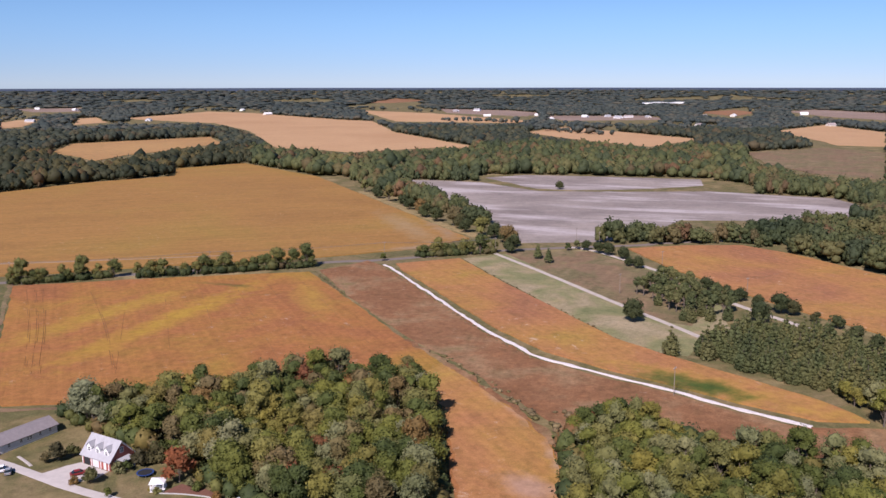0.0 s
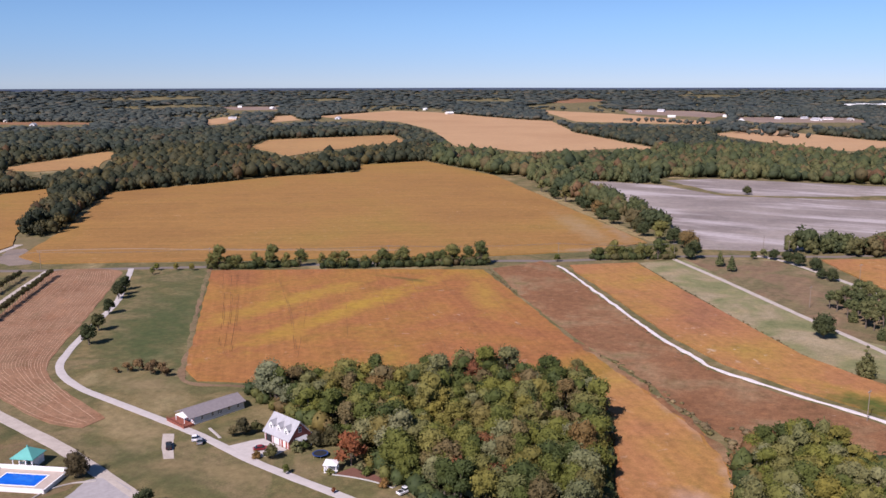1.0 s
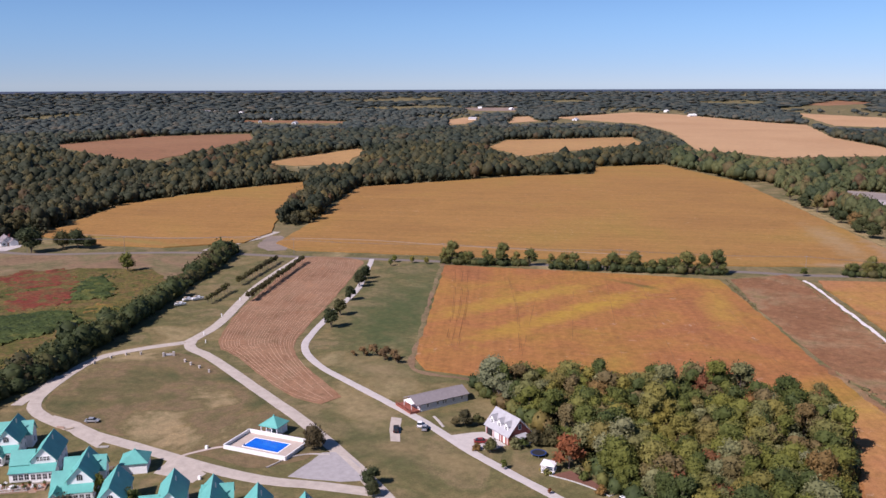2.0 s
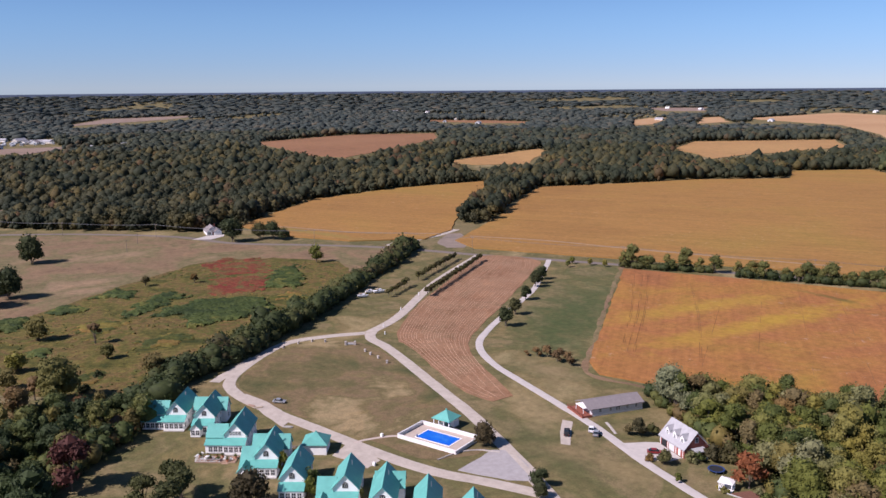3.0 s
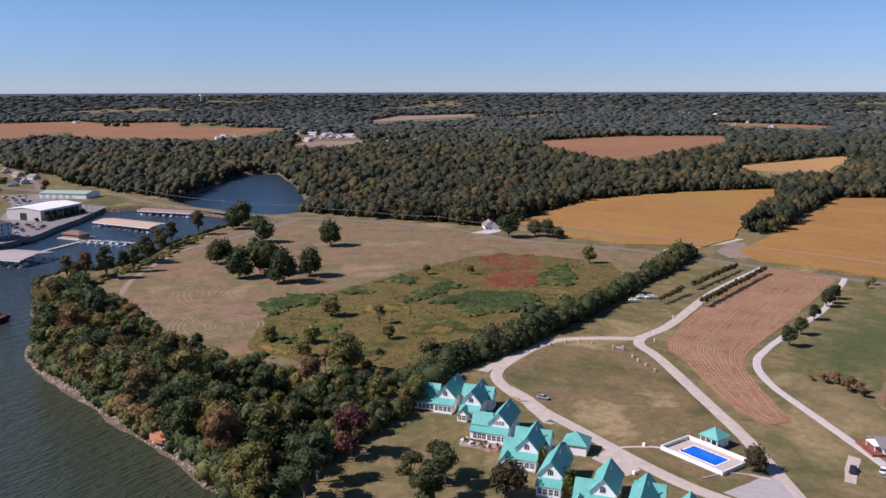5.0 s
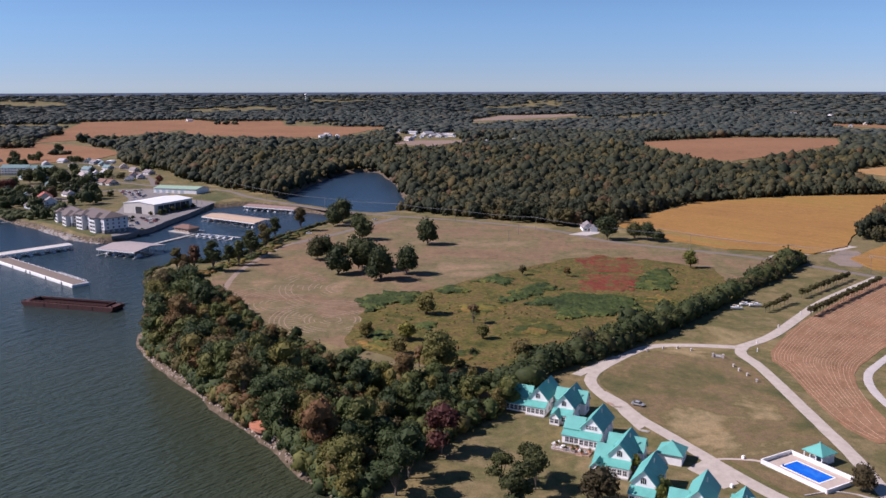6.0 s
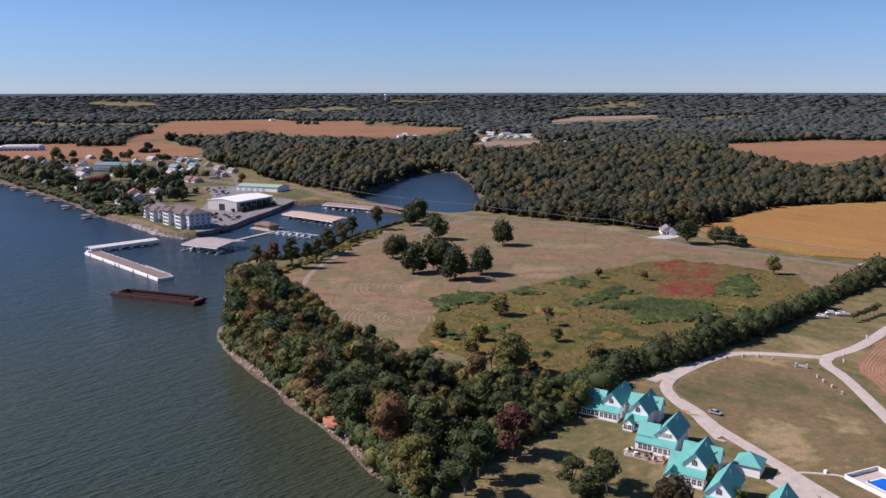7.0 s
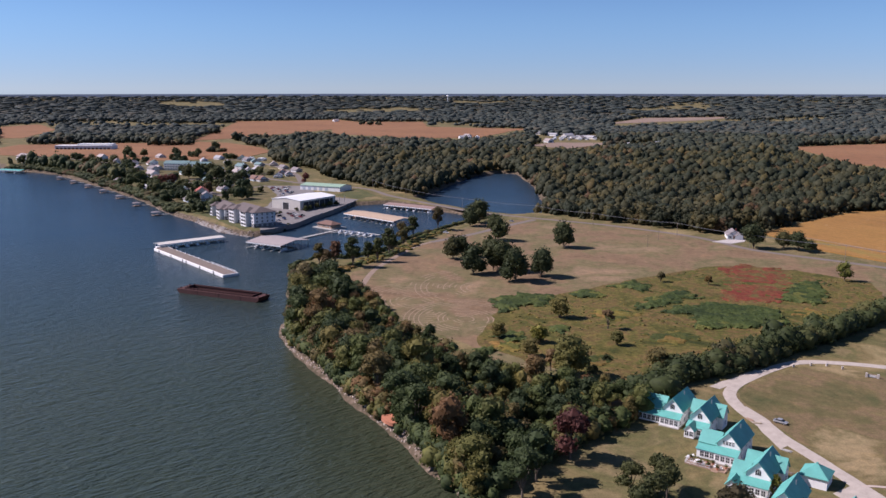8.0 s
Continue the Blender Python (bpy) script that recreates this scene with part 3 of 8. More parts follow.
def patch(name, pts, height, material, label, category, step=8.0, jitter=0.8, rounded=False, base=0.0, kind="structure"):
    """A piece of ground cover with an uneven edge: a slab that stands height metres above the land."""
    rim = smooth_line(pts, step, True) if rounded else straight_line(pts, step)
    bm = bmesh.new()
    far = max(math.hypot(v.x, v.y) for v in rim) > 2150
    top = []
    for v in rim:
        j = jitter * (noise.noise(v * 0.11) + 0.6 * noise.noise(v * 0.35))
        q = v + Vector((j, jitter * noise.noise(v * 0.13 + Vector((9, 4, 2))), 0)) * 1.2
        top.append(bm.verts.new((q.x, q.y, 0)))
    f = bm.faces.new(top)
    f.normal_update()
    if f.normal.z < 0:
        f.normal_flip()
    if far:
        bmesh.ops.triangulate(bm, faces=[f])
        for _ in range(4):
            long = [e for e in bm.edges if e.calc_length() > 160]
            if long:
                bmesh.ops.subdivide_edges(bm, edges=long, cuts=1)
                bmesh.ops.triangulate(bm, faces=[q for q in bm.faces if len(q.verts) > 3])
    xs = np.array([v.co[:2] for v in bm.verts])
    zz = rise(xs[:, 0], xs[:, 1])
    for v, z in zip(bm.verts, zz):
        v.co.z = z + base + height
    edges = [e for e in bm.edges if e.is_boundary]
    ext = bmesh.ops.extrude_edge_only(bm, edges=edges)["geom"]
    for v in ext:
        if isinstance(v, bmesh.types.BMVert):
            v.co.z -= height + 0.4
    bmesh.ops.recalc_face_normals(bm, faces=bm.faces[:])
    me = bpy.data.meshes.new(name)
    bm.to_mesh(me)
    bm.free()
    me.materials.append(material)
    return tagged(new(name, me), label, category, kind=kind)


def ribbon(name, pts, width, material, label, category, z=0.06, step=4.0, rough=0.25, ends=None):
    """A road with an uneven edge and a low crown."""
    line = smooth_line(pts, step)
    verts, faces = [], []
    for i, v in enumerate(line):
        d = (line[min(i + 1, len(line) - 1)] - line[max(i - 1, 0)]).normalized()
        s = Vector((-d.y, d.x, 0))
        w2 = width / 2 * (1 if ends is None else (1 + (ends - 1) * i / len(line)))
        a = w2 + rough * noise.noise(v * 0.15)
        b = w2 + rough * noise.noise(v * 0.15 + Vector((7, 3, 1)))
        for q, h in ((v + s * a, -0.3), (v + s * a, z), (v, z + 0.05), (v - s * b, z), (v - s * b, -0.3)):
            verts.append((q.x, q.y, h))
        if i:
            o = (i - 1) * 5
            faces += [(o + k, o + k + 1, o + k + 6, o + k + 5) for k in range(4)]
    return tagged(new(name, mesh_of(name, verts, faces, material)), label, category, kind="structure")


# ---- fields, meadows, roads ----
FIELD_A = [(-440, 408), (-492, 502), (-615, 691), (-570, 787), (-532, 878), (-463, 960), (-502, 1045), (-440, 1128), (-290, 975), (-200, 823), (-112, 673), (-66, 594), (-96, 552),
           (-156, 514), (-240, 477), (-316, 440), (-410, 397)]
FIELD_B = [(-609, 327), (-659, 395), (-707, 463), (-718, 580), (-700, 692), (-612, 610), (-512, 475), (-475, 436), (-460, 395), (-491, 352), (-540, 330)]
FIELD_C = [(-298, 415), (-220, 447), (-147, 472), (-108, 412), (-70, 352), (-44, 319), (-26, 293), (-9, 266), (0, 247), (4, 224), (3, 200), (-25, 200), (-36, 255), (-54, 300), (-90, 300), (-140, 278),
           (-170, 258), (-191, 253), (-203, 262)]
FALLOW = [(-143, 479), (-108, 416), (-66, 352), (-40, 320), (-22, 294), (0, 262), (10, 225), (70, 235), (125, 250), (104, 275), (81, 272), (60, 283), (39, 299), (20, 310), (-9, 330), (-33, 365),
          (-69, 429), (-108, 497), (-120, 510)]
FIELD_F = [(-101, 502), (-64, 523), (-29, 456), (2, 401), (24, 362), (42, 343), (67, 320), (91, 297), (102, 279), (85, 278), (62, 291), (40, 307), (21, 319), (-6, 340), (-30, 373), (-66, 437), (-95, 487)]
FIELD_I = [(44, 571), (80, 586), (121, 593), (148, 567), (185, 506), (330, 440), (300, 300), (150, 372), (116, 420), (90, 463), (62, 520)]
MEADOW_G = [(-63, 525), (-42, 541), (16, 562), (58, 500), (82, 450), (76, 385), (52, 343), (42, 345), (24, 364), (2, 403), (-28, 458)]
GREY_A = [(-213, 959), (-150, 960), (-93, 948), (-27, 876), (60, 880), (146, 896), (258, 858), (272, 782), (219, 712), (150, 706), (95, 700), (62, 632), (22, 593), (-33, 583), (-51, 654), (-129, 811)]
GREY_B = [(-91, 993), (-46, 1030), (60, 1022), (157, 1008), (150, 945), (80, 905), (13, 888), (-28, 894)]
PASTURE = [(-285, 125), (-355, 228), (-437, 362), (-500, 318), (-548, 282), (-604, 262), (-660, 214), (-700, 150), (-690, 118), (-650, 92), (-600, 66), (-550, 36), (-505, 8), (-470, 8), (-400, 30), (-320, 70)]
SCRUB = [(-350, 60), (-414, 84), (-440, 130), (-462, 166), (-496, 235), (-478, 280), (-440, 305), (-400, 290), (-355, 226), (-296, 148), (-288, 117), (-310, 88)]
PLOUGH = [(-388, 381), (-354, 399), (-333, 372), (-296, 312), (-271, 268), (-258, 248), (-240, 233), (-214, 220), (-198, 212), (-199, 203), (-219, 204), (-266, 222), (-284, 228), (-318, 268), (-352, 322)]
LOOP_LAWN = [(-286, 211), (-300, 199), (-303, 182), (-291, 160), (-277, 146), (-255, 144), (-223, 147), (-197, 152), (-178, 156), (-172, 176), (-192, 189), (-219, 198), (-253, 206)]

patch("brown_pasture", PASTURE, 0.03, M["pasture"], "mown brown pasture above the cove", "pasture", 10, 3)
patch("scrub_meadow", SCRUB, 0.25, M["scrub"], "overgrown meadow of olive and yellow weeds", "meadow", 6, 2.5)
patch("meadow_east", MEADOW_G, 0.05, M["meadow"], "pale green mown meadow beside a gravel lane", "meadow", 8, 1)
patch("meadow_brown", [(-38, 549), (-8, 556), (18, 560), (52, 505), (74, 455), (76, 425), (60, 388), (50, 392), (36, 417), (20, 443), (-8, 492)], 0.08, M["pasture"], "brown dry meadow beside the gravel lane", "meadow", 6, 2.0)
patch("loop_lawn", LOOP_LAWN, 0.04, M["lawn"], "dry lawn inside the loop road", "lawn", 4, 0.5, rounded=True)
patch("crop_field_gold", FIELD_A, 0.7, M["soy_gold"], "wide golden crop field beyond the road", "field", 12, 1.2)
patch("crop_field_west", FIELD_B, 0.7, M["soy_gold"], "golden crop field beside a wood", "field", 12, 1.2)
patch("crop_field_orange", FIELD_C, 0.7, M["soy"], "ripening orange crop field beside the wood", "field", 6, 0.9)
patch("crop_field_strip", [(-46, 319), (-28, 293), (-11, 266), (-2, 247), (2, 224), (1, 200), (-24, 200), (-35, 255), (-52, 299)], 0.76, M["soy_light"], "paler end of the orange crop between two woods", "field", 4, 1.6)
patch("fallow_strip", FALLOW, 0.15, M["fallow"], "strip of reddish brown fallow weeds", "field", 6, 1.5)
patch("crop_field_track", FIELD_F, 0.7, M["soy_light"], "orange crop strip along a white track", "field", 6, 0.7)
patch("crop_field_east", FIELD_I, 0.7, M["soy_light"], "orange crop field past the pines", "field", 8, 0.9)
patch("bare_field", GREY_A, 0.1, M["grey"], "grey bare harvested field with pale streaks", "field", 12, 2)
patch("bare_field_far", GREY_B, 0.1, M["grey"], "pale grey bare field on the rise", "field", 12, 2)
patch("ploughed_field", PLOUGH, 0.12, M["plough"], "pinkish tan stubble field with curved swaths", "field", 5, 0.6, rounded=True)

FAR = [
    ("stubble_far", [(-1346, 2457), (-1270, 2935), (-1074, 2864), (-674, 2506), (-551, 2424), (-378, 1889), (-144, 1459), (-221, 1450), (-342, 1336), (-414, 1387), (-493, 1415), (-734, 1916), (-968, 2271)]),
    ("stubble_gold", [(-825, 1275), (-899, 1461), (-731, 1683), (-623, 1496), (-668, 1273), (-670, 1142)]),
    ("stubble_far", [(-750, 3114), (-471, 2961), (-81, 2478), (-155, 2375), (-486, 2432)]),
    ("stubble_far", [(-88, 1924), (0, 2184), (265, 1733), (148, 1522), (44, 1657)]),
    ("pasture", [(288, 1417), (441, 1533), (501, 1421), (364, 1024), (306, 1077), (272, 1220)]),
    ("stubble_far", [(485, 2062), (669, 2338), (708, 2020), (553, 1573), (477, 1591)]),
    ("stubble_red", [(-1535, 864), (-1614, 1146), (-1509, 1330), (-1348, 1196), (-1095, 779), (-1168, 764)]),
    ("stubble_gold", [(-931, 834), (-994, 1125), (-949, 1088), (-818, 897), (-855, 831)]),
    ("stubble_grey", [(-2576, 822), (-2928, 1083), (-2938, 1477), (-2737, 1200)]),
    ("stubble_red", [(-2802, -9), (-2805, 284), (-2479, 265), (-2311, 578), (-2239, 472), (-1912, 318), (-1922, 181), (-2146, -9)]),
    ("stubble_red", [(-2240, 1677), (-1900, 1900), (-1616, 1929), (-1778, 1790)]),
    ("stubble_red", [(-1788, -625), (-1794, -537), (-1818, -436), (-1802, -306), (-1850, -290), (-1800, -220), (-1644, -139), (-1524, -114), (-1402, -150), (-1361, -258), (-1514, -564), (-1706, -634)]),
    ("stubble_red", [(-2875, -322), (-2960, 10), (-2662, 131), (-2087, -155), (-1976, -223), (-1880, -307)]),
    ("stubble_far", [(-1548, 2169), (-1592, 2308), (-1547, 2349), (-1373, 2010), (-1381, 1932)]),
    ("stubble_far", [(-1470, 2430), (-1454, 2499), (-1277, 2251), (-1290, 2105)]),
    ("stubble_red", [(-870, 3719), (-815, 4086), (-625, 3933), (-763, 3694)]),
    ("stubble_grey", [(-476, 3273), (-209, 3181), (-79, 3000), (-127, 2778), (-412, 2968)]),
    ("stubble_grey", [(-74, 2818), (271, 2842), (298, 2609), (0, 2518)]),
    ("stubble_red", [(450, 3098), (610, 3245), (651, 3062), (531, 2818)]),
    ("stubble_grey", [(760, 3130), (891, 3269), (1049, 3011), (909, 2605), (812, 2789)]),
    ("stubble_grey", [(-2021, 2903), (-1819, 3053), (-1703, 2821), (-1827, 2745)]),
    ("stubble_red", [(-2576, -953), (-2727, -894), (-2424, -752), (-2036, -707), (-2042, -757)]),
    ("stubble_grey", [(-1656, 369), (-1726, 454), (-1697, 577), (-1551, 429)]),
]
NAMES = {"stubble_far": "tan harvested field in the distance", "stubble_gold": "golden field among the woods", "pasture": "olive pasture among distant trees",
         "stubble_red": "reddish tan harvested field in the distance", "stubble_grey": "dull pinkish grey field in the distance"}
for mat_key, pts in FAR:
    patch("distant_field", pts, 0.5, M[mat_key], NAMES[mat_key], "field", 40, 6)

MAIN_ROAD = [(420, 700), (100, 606), (52, 586), (-36, 556), (-112, 514), (-152, 499), (-305, 426), (-354, 403), (-391, 384), (-453, 357), (-497, 326), (-544, 288), (-601, 268), (-661, 222), (-706, 172), (-752, 126),
             (-810, 92), (-880, 56), (-950, 30), (-1010, -40)]
ribbon("road", MAIN_ROAD, 6.2, M["asphalt"], "narrow worn country road", "road")
ribbon("field_margin", [(-58, 600), (-86, 640), (-110, 684), (-160, 768), (-208, 850)], 9.0, M["dry"], "pale dry grass margin of the golden field", "margin", z=0.3, step=2.0, rough=2.5)
ribbon("crop_margin", [(-303, 420), (-290, 398), (-250, 334), (-215, 280), (-200, 256), (-190, 250), (-172, 254), (-160, 260)], 2.2, M["pasture"], "bare brown margin of the orange crop", "margin", z=0.10, step=2.0, rough=1.4)
ribbon("dry_headland", [(-66, 347), (-42, 315), (-25, 290), (-8, 263), (0, 245), (3, 224), (2, 203)], 3.0, M["fallow"], "dry trampled headland of the orange crop", "margin", z=0.74, step=1.5, rough=2.4)
patch("field_gate_gravel", [(-452, 402), (-466, 424), (-461, 432), (-452, 427), (-440, 412), (-424, 402), (-416, 394), (-426, 386), (-442, 392)], 0.09, M["worn_gravel"], "worn grey gravel pull-off where the farm roads meet", "gravel", 3, 1.6)
for pts in ([(-592, 341), (-570, 353), (-517, 376), (-467, 417)], [(-444, 426), (-392, 452), (-336, 468), (-286, 485), (-210, 512)]):
    ribbon("field_track", pts, 1.3, M["hay"], "faint dusty wheel track along the crop edge", "track", z=0.95, step=3, rough=0.5)
ribbon("farm_track", [(-108, 499), (-98, 484), (-69, 432), (-33, 368), (-16, 344), (-9, 333.5), (20, 313.5), (39, 302), (60, 286.5), (82, 273)], 1.5, M["white_gravel"], "white gravel farm track through crops", "track", z=0.35, step=1.5, rough=0.9)
ribbon("lane_meadow", [(-45, 549), (-42, 542), (-11, 492), (17, 444), (33, 417), (58, 376), (68, 356)], 3.2, M["gravel"], "pale gravel lane across the meadow", "track", z=0.12)
ribbon("lane_pines", [(4, 574), (24, 558), (56, 506), (71, 473), (87, 432), (105, 402), (120, 376), (133, 346), (150, 300)], 3.6, M["gravel"], "pale gravel lane behind the pines", "track", z=0.12)
ribbon("lane_loop", [(-391, 383), (-386, 374), (-352, 311), (-310, 250), (-297, 222)], 5.0, M["gravel"], "pale gravel lane to the loop", "track", z=0.10)
ribbon("loop_road_east", [(-299, 226), (-290, 218), (-271, 214), (-222, 198), (-195, 189), (-168, 178), (-148, 169), (-130, 160), (-110, 150)], 4.7, M["gravel"], "pale gravel loop road by the pool", "road", z=0.09)
ribbon("loop_road_west", [(-298, 221), (-306, 204), (-309, 186), (-297, 163), (-282, 145), (-266, 140), (-243, 141), (-219, 144), (-192, 147), (-172, 151), (-156, 158), (-138, 165)], 4.7, M["gravel"], "pale gravel loop road before the cottages", "road", z=0.08)
ribbon("driveway", [(-349, 405), (-340, 393), (-320, 364), (-301, 337), (-281, 298), (-264, 266), (-250, 246), (-229, 233), (-201, 224), (-178, 217), (-159, 211), (-134, 201), (-115, 195), (-95, 189), (-70, 180)], 3.2, M["drive"],
       "light concrete driveway winding to the houses", "driveway", z=0.10)
ribbon("dirt_path", [(-462, 8), (-470, 14), (-495, 19), (-517, 25), (-549, 38), (-588, 56), (-605, 70)], 3.4, M["dirt"], "bare dirt path along the cove", "track", z=0.05)
ribbon("cottage_drive", [(-301, 166), (-294, 155), (-289, 146), (-285, 140)], 4.2, M["gravel"], "gravel drive along the hedge to the first cottage", "driveway", z=0.075, step=2)
ribbon("marina_drive", [(-603, 68), (-612, 79), (-637, 107), (-670, 138), (-700, 168)], 6.0, M["asphalt"], "grey asphalt drive down to the marina", "road", z=0.06)
ribbon("field_crossing", [(-457, 362), (-465, 384), (-470, 412), (-480, 440)], 10.0, M["gravel"], "bare gravel field entrance", "track", z=0.12, ends=1.6)
patch("parking_apron", [(-167.5, 156.5), (-169, 166), (-170.5, 174), (-166, 178), (-156, 174.5), (-148, 168), (-153, 163)], 0.12, M["paving_grey"], "grey gravel parking apron by the pool", "parking", 2, 0.4)
patch("forecourt", [(-142, 213), (-139, 215.8), (-127.8, 211.2), (-129, 207), (-134, 203), (-141, 205), (-146, 207.5)], 0.14, M["drive"], "concrete forecourt before the white-roofed house", "driveway", 2, 0.1)



def swaths(name, left, right, count, width, height, material, label, seed, breaks=0.25):
    """Parallel rows that follow both edges of a field, with gaps, as one mesh."""
    rs = random.Random(seed)
    a, b = smooth_line(left, 6.0), smooth_line(right, 6.0)
    n = 70
    def along(line, f):
        i = min(int(f * (len(line) - 1)), len(line) - 2)
        return line[i].lerp(line[i + 1], f * (len(line) - 1) - i)
    verts, faces = [], []
    for k in range(count):
        g0 = (k + 0.5) / count + rs.uniform(-.15, .15) / count
        prev = None
        for i in range(n + 1):
            f = i / n
            p, q = along(a, f), along(b, f)
            g = g0 + 0.32 / count * noise.noise(Vector((f * 9, k * 1.7, seed))) if count > 10 else g0
            c = p.lerp(q, g)
            gap = (q - p).length / count
            if count > 10 and ((gap < 0.6 and k % 3) or (gap < 0.95 and k % 2)):
                prev = None
                continue
            if noise.noise(Vector((c.x * 0.07, c.y * 0.07, k * 3.7))) < -0.5 + breaks:
                prev = None
                continue
            d = (along(a, min(1, f + 0.02)) - along(a, max(0, f - 0.02))).normalized()
            s = Vector((-d.y, d.x, 0)) * width * (0.7 + 0.5 * noise.noise(c * 0.2))
            o = len(verts)
            verts += [(*(c - s)[:2], 0.02), (c.x, c.y, height), (*(c + s)[:2], 0.02)]
            if prev is not None:
                faces += [(prev, prev + 1, o + 1, o), (prev + 1, prev + 2, o + 2, o + 1)]
            prev = o
    return tagged(new(name, mesh_of(name, verts, faces, material)), label, "rows", kind="stuff")


swaths("straw_rows", [(-386, 380), (-352, 322), (-318, 269), (-285, 230), (-266, 222.5), (-219, 205), (-202, 204)], [(-355, 397), (-333, 371), (-297, 312), (-272, 268), (-259, 249), (-241, 234), (-200, 211)], 27, 0.42, 0.16,
       M["straw"], "pale straw swaths lying in curved rows", 3, 0.1)
swaths("furrow_rows", [(-386, 380), (-352, 322), (-318, 269), (-285, 230), (-266, 222.5), (-219, 205), (-202, 204)], [(-355, 397), (-333, 371), (-297, 312), (-272, 268), (-259, 249), (-241, 234), (-200, 211)], 23, 0.34, 0.14,
       M["furrow"], "dark stubble furrows between the straw rows", 8, 0.26)
for a, b in (((-285.2, 405.4), (-203.3, 283.4)), ((-281.1, 407.5), (-200.3, 283.2)), ((-277.8, 409.3), (-198.1, 284.3)), ((-248.5, 407.6), (-172.9, 294.1))):
    m1 = ((a[0] + b[0]) / 2 + 1.2, (a[1] + b[1]) / 2 + 1.0)
    swaths("wheel_ruts", [a, m1, b], [(a[0] + 1.6, a[1] + 0.6), (m1[0] + 1.5, m1[1] + 0.6), (b[0] + 1.6, b[1] + 0.5)], 2, 0.62, 0.84, M["rut"], "dark broken wheel ruts through the crop", 4, 0.32)
swaths("wheel_ruts", [(-250, 432), (-170, 268)], [(-150, 470), (-75, 345)], 6, 0.7, 0.80, M["rut"], "faint wheel ruts through the crop", 5, 0.42)
# ---- trees ----
def ball(bm, centre, radius, subdiv=1, squash=1.0, rough=0.25, seed=0.0):
    ret = bmesh.ops.create_icosphere(bm, subdivisions=subdiv, radius=1.0)
    c = Vector(centre)
    for v in ret["verts"]:
        d = v.co.normalized()
        k = 1 + rough * noise.noise(d * 1.7 + Vector((seed, seed * 0.7, 3))) + rough * 0.6 * noise.noise(d * 4.0 + Vector((seed, 1, seed)))
        v.co = c + Vector((d.x * radius * k, d.y * radius * k, d.z * radius * k * squash))
    return ret["verts"]


def sprays(bm, centre, radius, count, size, rnd, squash=1.0, low=-0.6):
    """Loose leafy twigs that stand out of a clump."""
    c = Vector(centre)
    for _ in range(count):
        while True:
            d = Vector((rnd.gauss(0, 1), rnd.gauss(0, 1), rnd.gauss(0, 1))).normalized()
            if d.z > low:
                break
        p = c + Vector((d.x, d.y, d.z * squash)) * radius * rnd.uniform(0.82, 1.32)
        a = Vector((rnd.gauss(0, 1), rnd.gauss(0, 1), rnd.gauss(0, 1))).normalized()
        n = (d * 0.9 + a * 0.8).normalized()
        u = n.orthogonal().normalized()
        w = n.cross(u)
        s = size * rnd.uniform(0.6, 1.3)
        th = rnd.uniform(0, 6.28)
        q = [p + (u * math.cos(th + k) + w * math.sin(th + k)) * s * f for k, f in ((0, 1.0), (2.0, 0.7), (3.9, 0.8))]
        bm.faces.new([bm.verts.new(v) for v in q])


def limb(bm, a, b, ra, rb, sides=6):
    a, b = Vector(a), Vector(b)
    d = (b - a).normalized()
    u = d.orthogonal().normalized()
    w = d.cross(u)
    rings = []
    for p, r in ((a, ra), (b, rb)):
        rings.append([bm.verts.new(p + (u * math.cos(k * 6.2832 / sides) + w * math.sin(k * 6.2832 / sides)) * r) for k in range(sides)])
    for k in range(sides):
        bm.faces.new((rings[0][k], rings[0][(k + 1) % sides], rings[1][(k + 1) % sides], rings[1][k]))
    bm.faces.new(rings[1])


def finish(bm, name, material, smooth=False):
    me = bpy.data.meshes.new(name)
    bm.to_mesh(me)
    bm.free()
    me.materials.append(material)
    if smooth:
        me.polygons.foreach_set("use_smooth", [True] * len(me.polygons))
    return me


def broadleaf(seed, height, spread, bole=0.22, lobes=7, per=70, tuft=0.8, core=1):
    """Meshes of trunk and crown for a broad-leaved tree."""
    rnd = random.Random(seed)
    bt, bc = bmesh.new(), bmesh.new()
    limb(bt, (0, 0, -0.6), (0, 0, height * bole), 0.028 * height, 0.02 * height, 7)
    top = Vector((rnd.uniform(-.3, .3), rnd.uniform(-.3, .3), height * 0.78))
    limb(bt, (0, 0, height * bole), top, 0.02 * height, 0.006 * height, 6)
    for k in range(lobes):
        th = k * 2.399 + rnd.uniform(-.4, .4)
        if k == 0:
            c, r = Vector((rnd.uniform(-.1, .1) * spread, rnd.uniform(-.1, .1) * spread, height * 0.76)), spread * 0.58
        else:
            ring = spread * rnd.uniform(0.38, 0.62)
            hz = height * (bole + 0.13 + (0.86 - bole - 0.13) * (0.15 + 0.75 * rnd.random() ** 1.2))
            fall = 1.0 - 0.45 * max(0, (hz / height - 0.55)) / 0.45
            c, r = Vector((math.cos(th) * ring * fall, math.sin(th) * ring * fall, hz)), spread * rnd.uniform(0.34, 0.52)
        r = min(r, height - c.z + 0.05 * height)
        ball(bc, c, r * 0.92, core, 0.85, 0.35, seed * 1.3 + k)
        sprays(bc, c, r, per, tuft, rnd, 0.85)
        limb(bt, (0, 0, height * (bole * 0.8 + 0.08 * rnd.random())), c, 0.010 * height, 0.004 * height, 5)
    return finish(bt, "trunk", M["bark"]), finish(bc, "crown", M["leaf"])


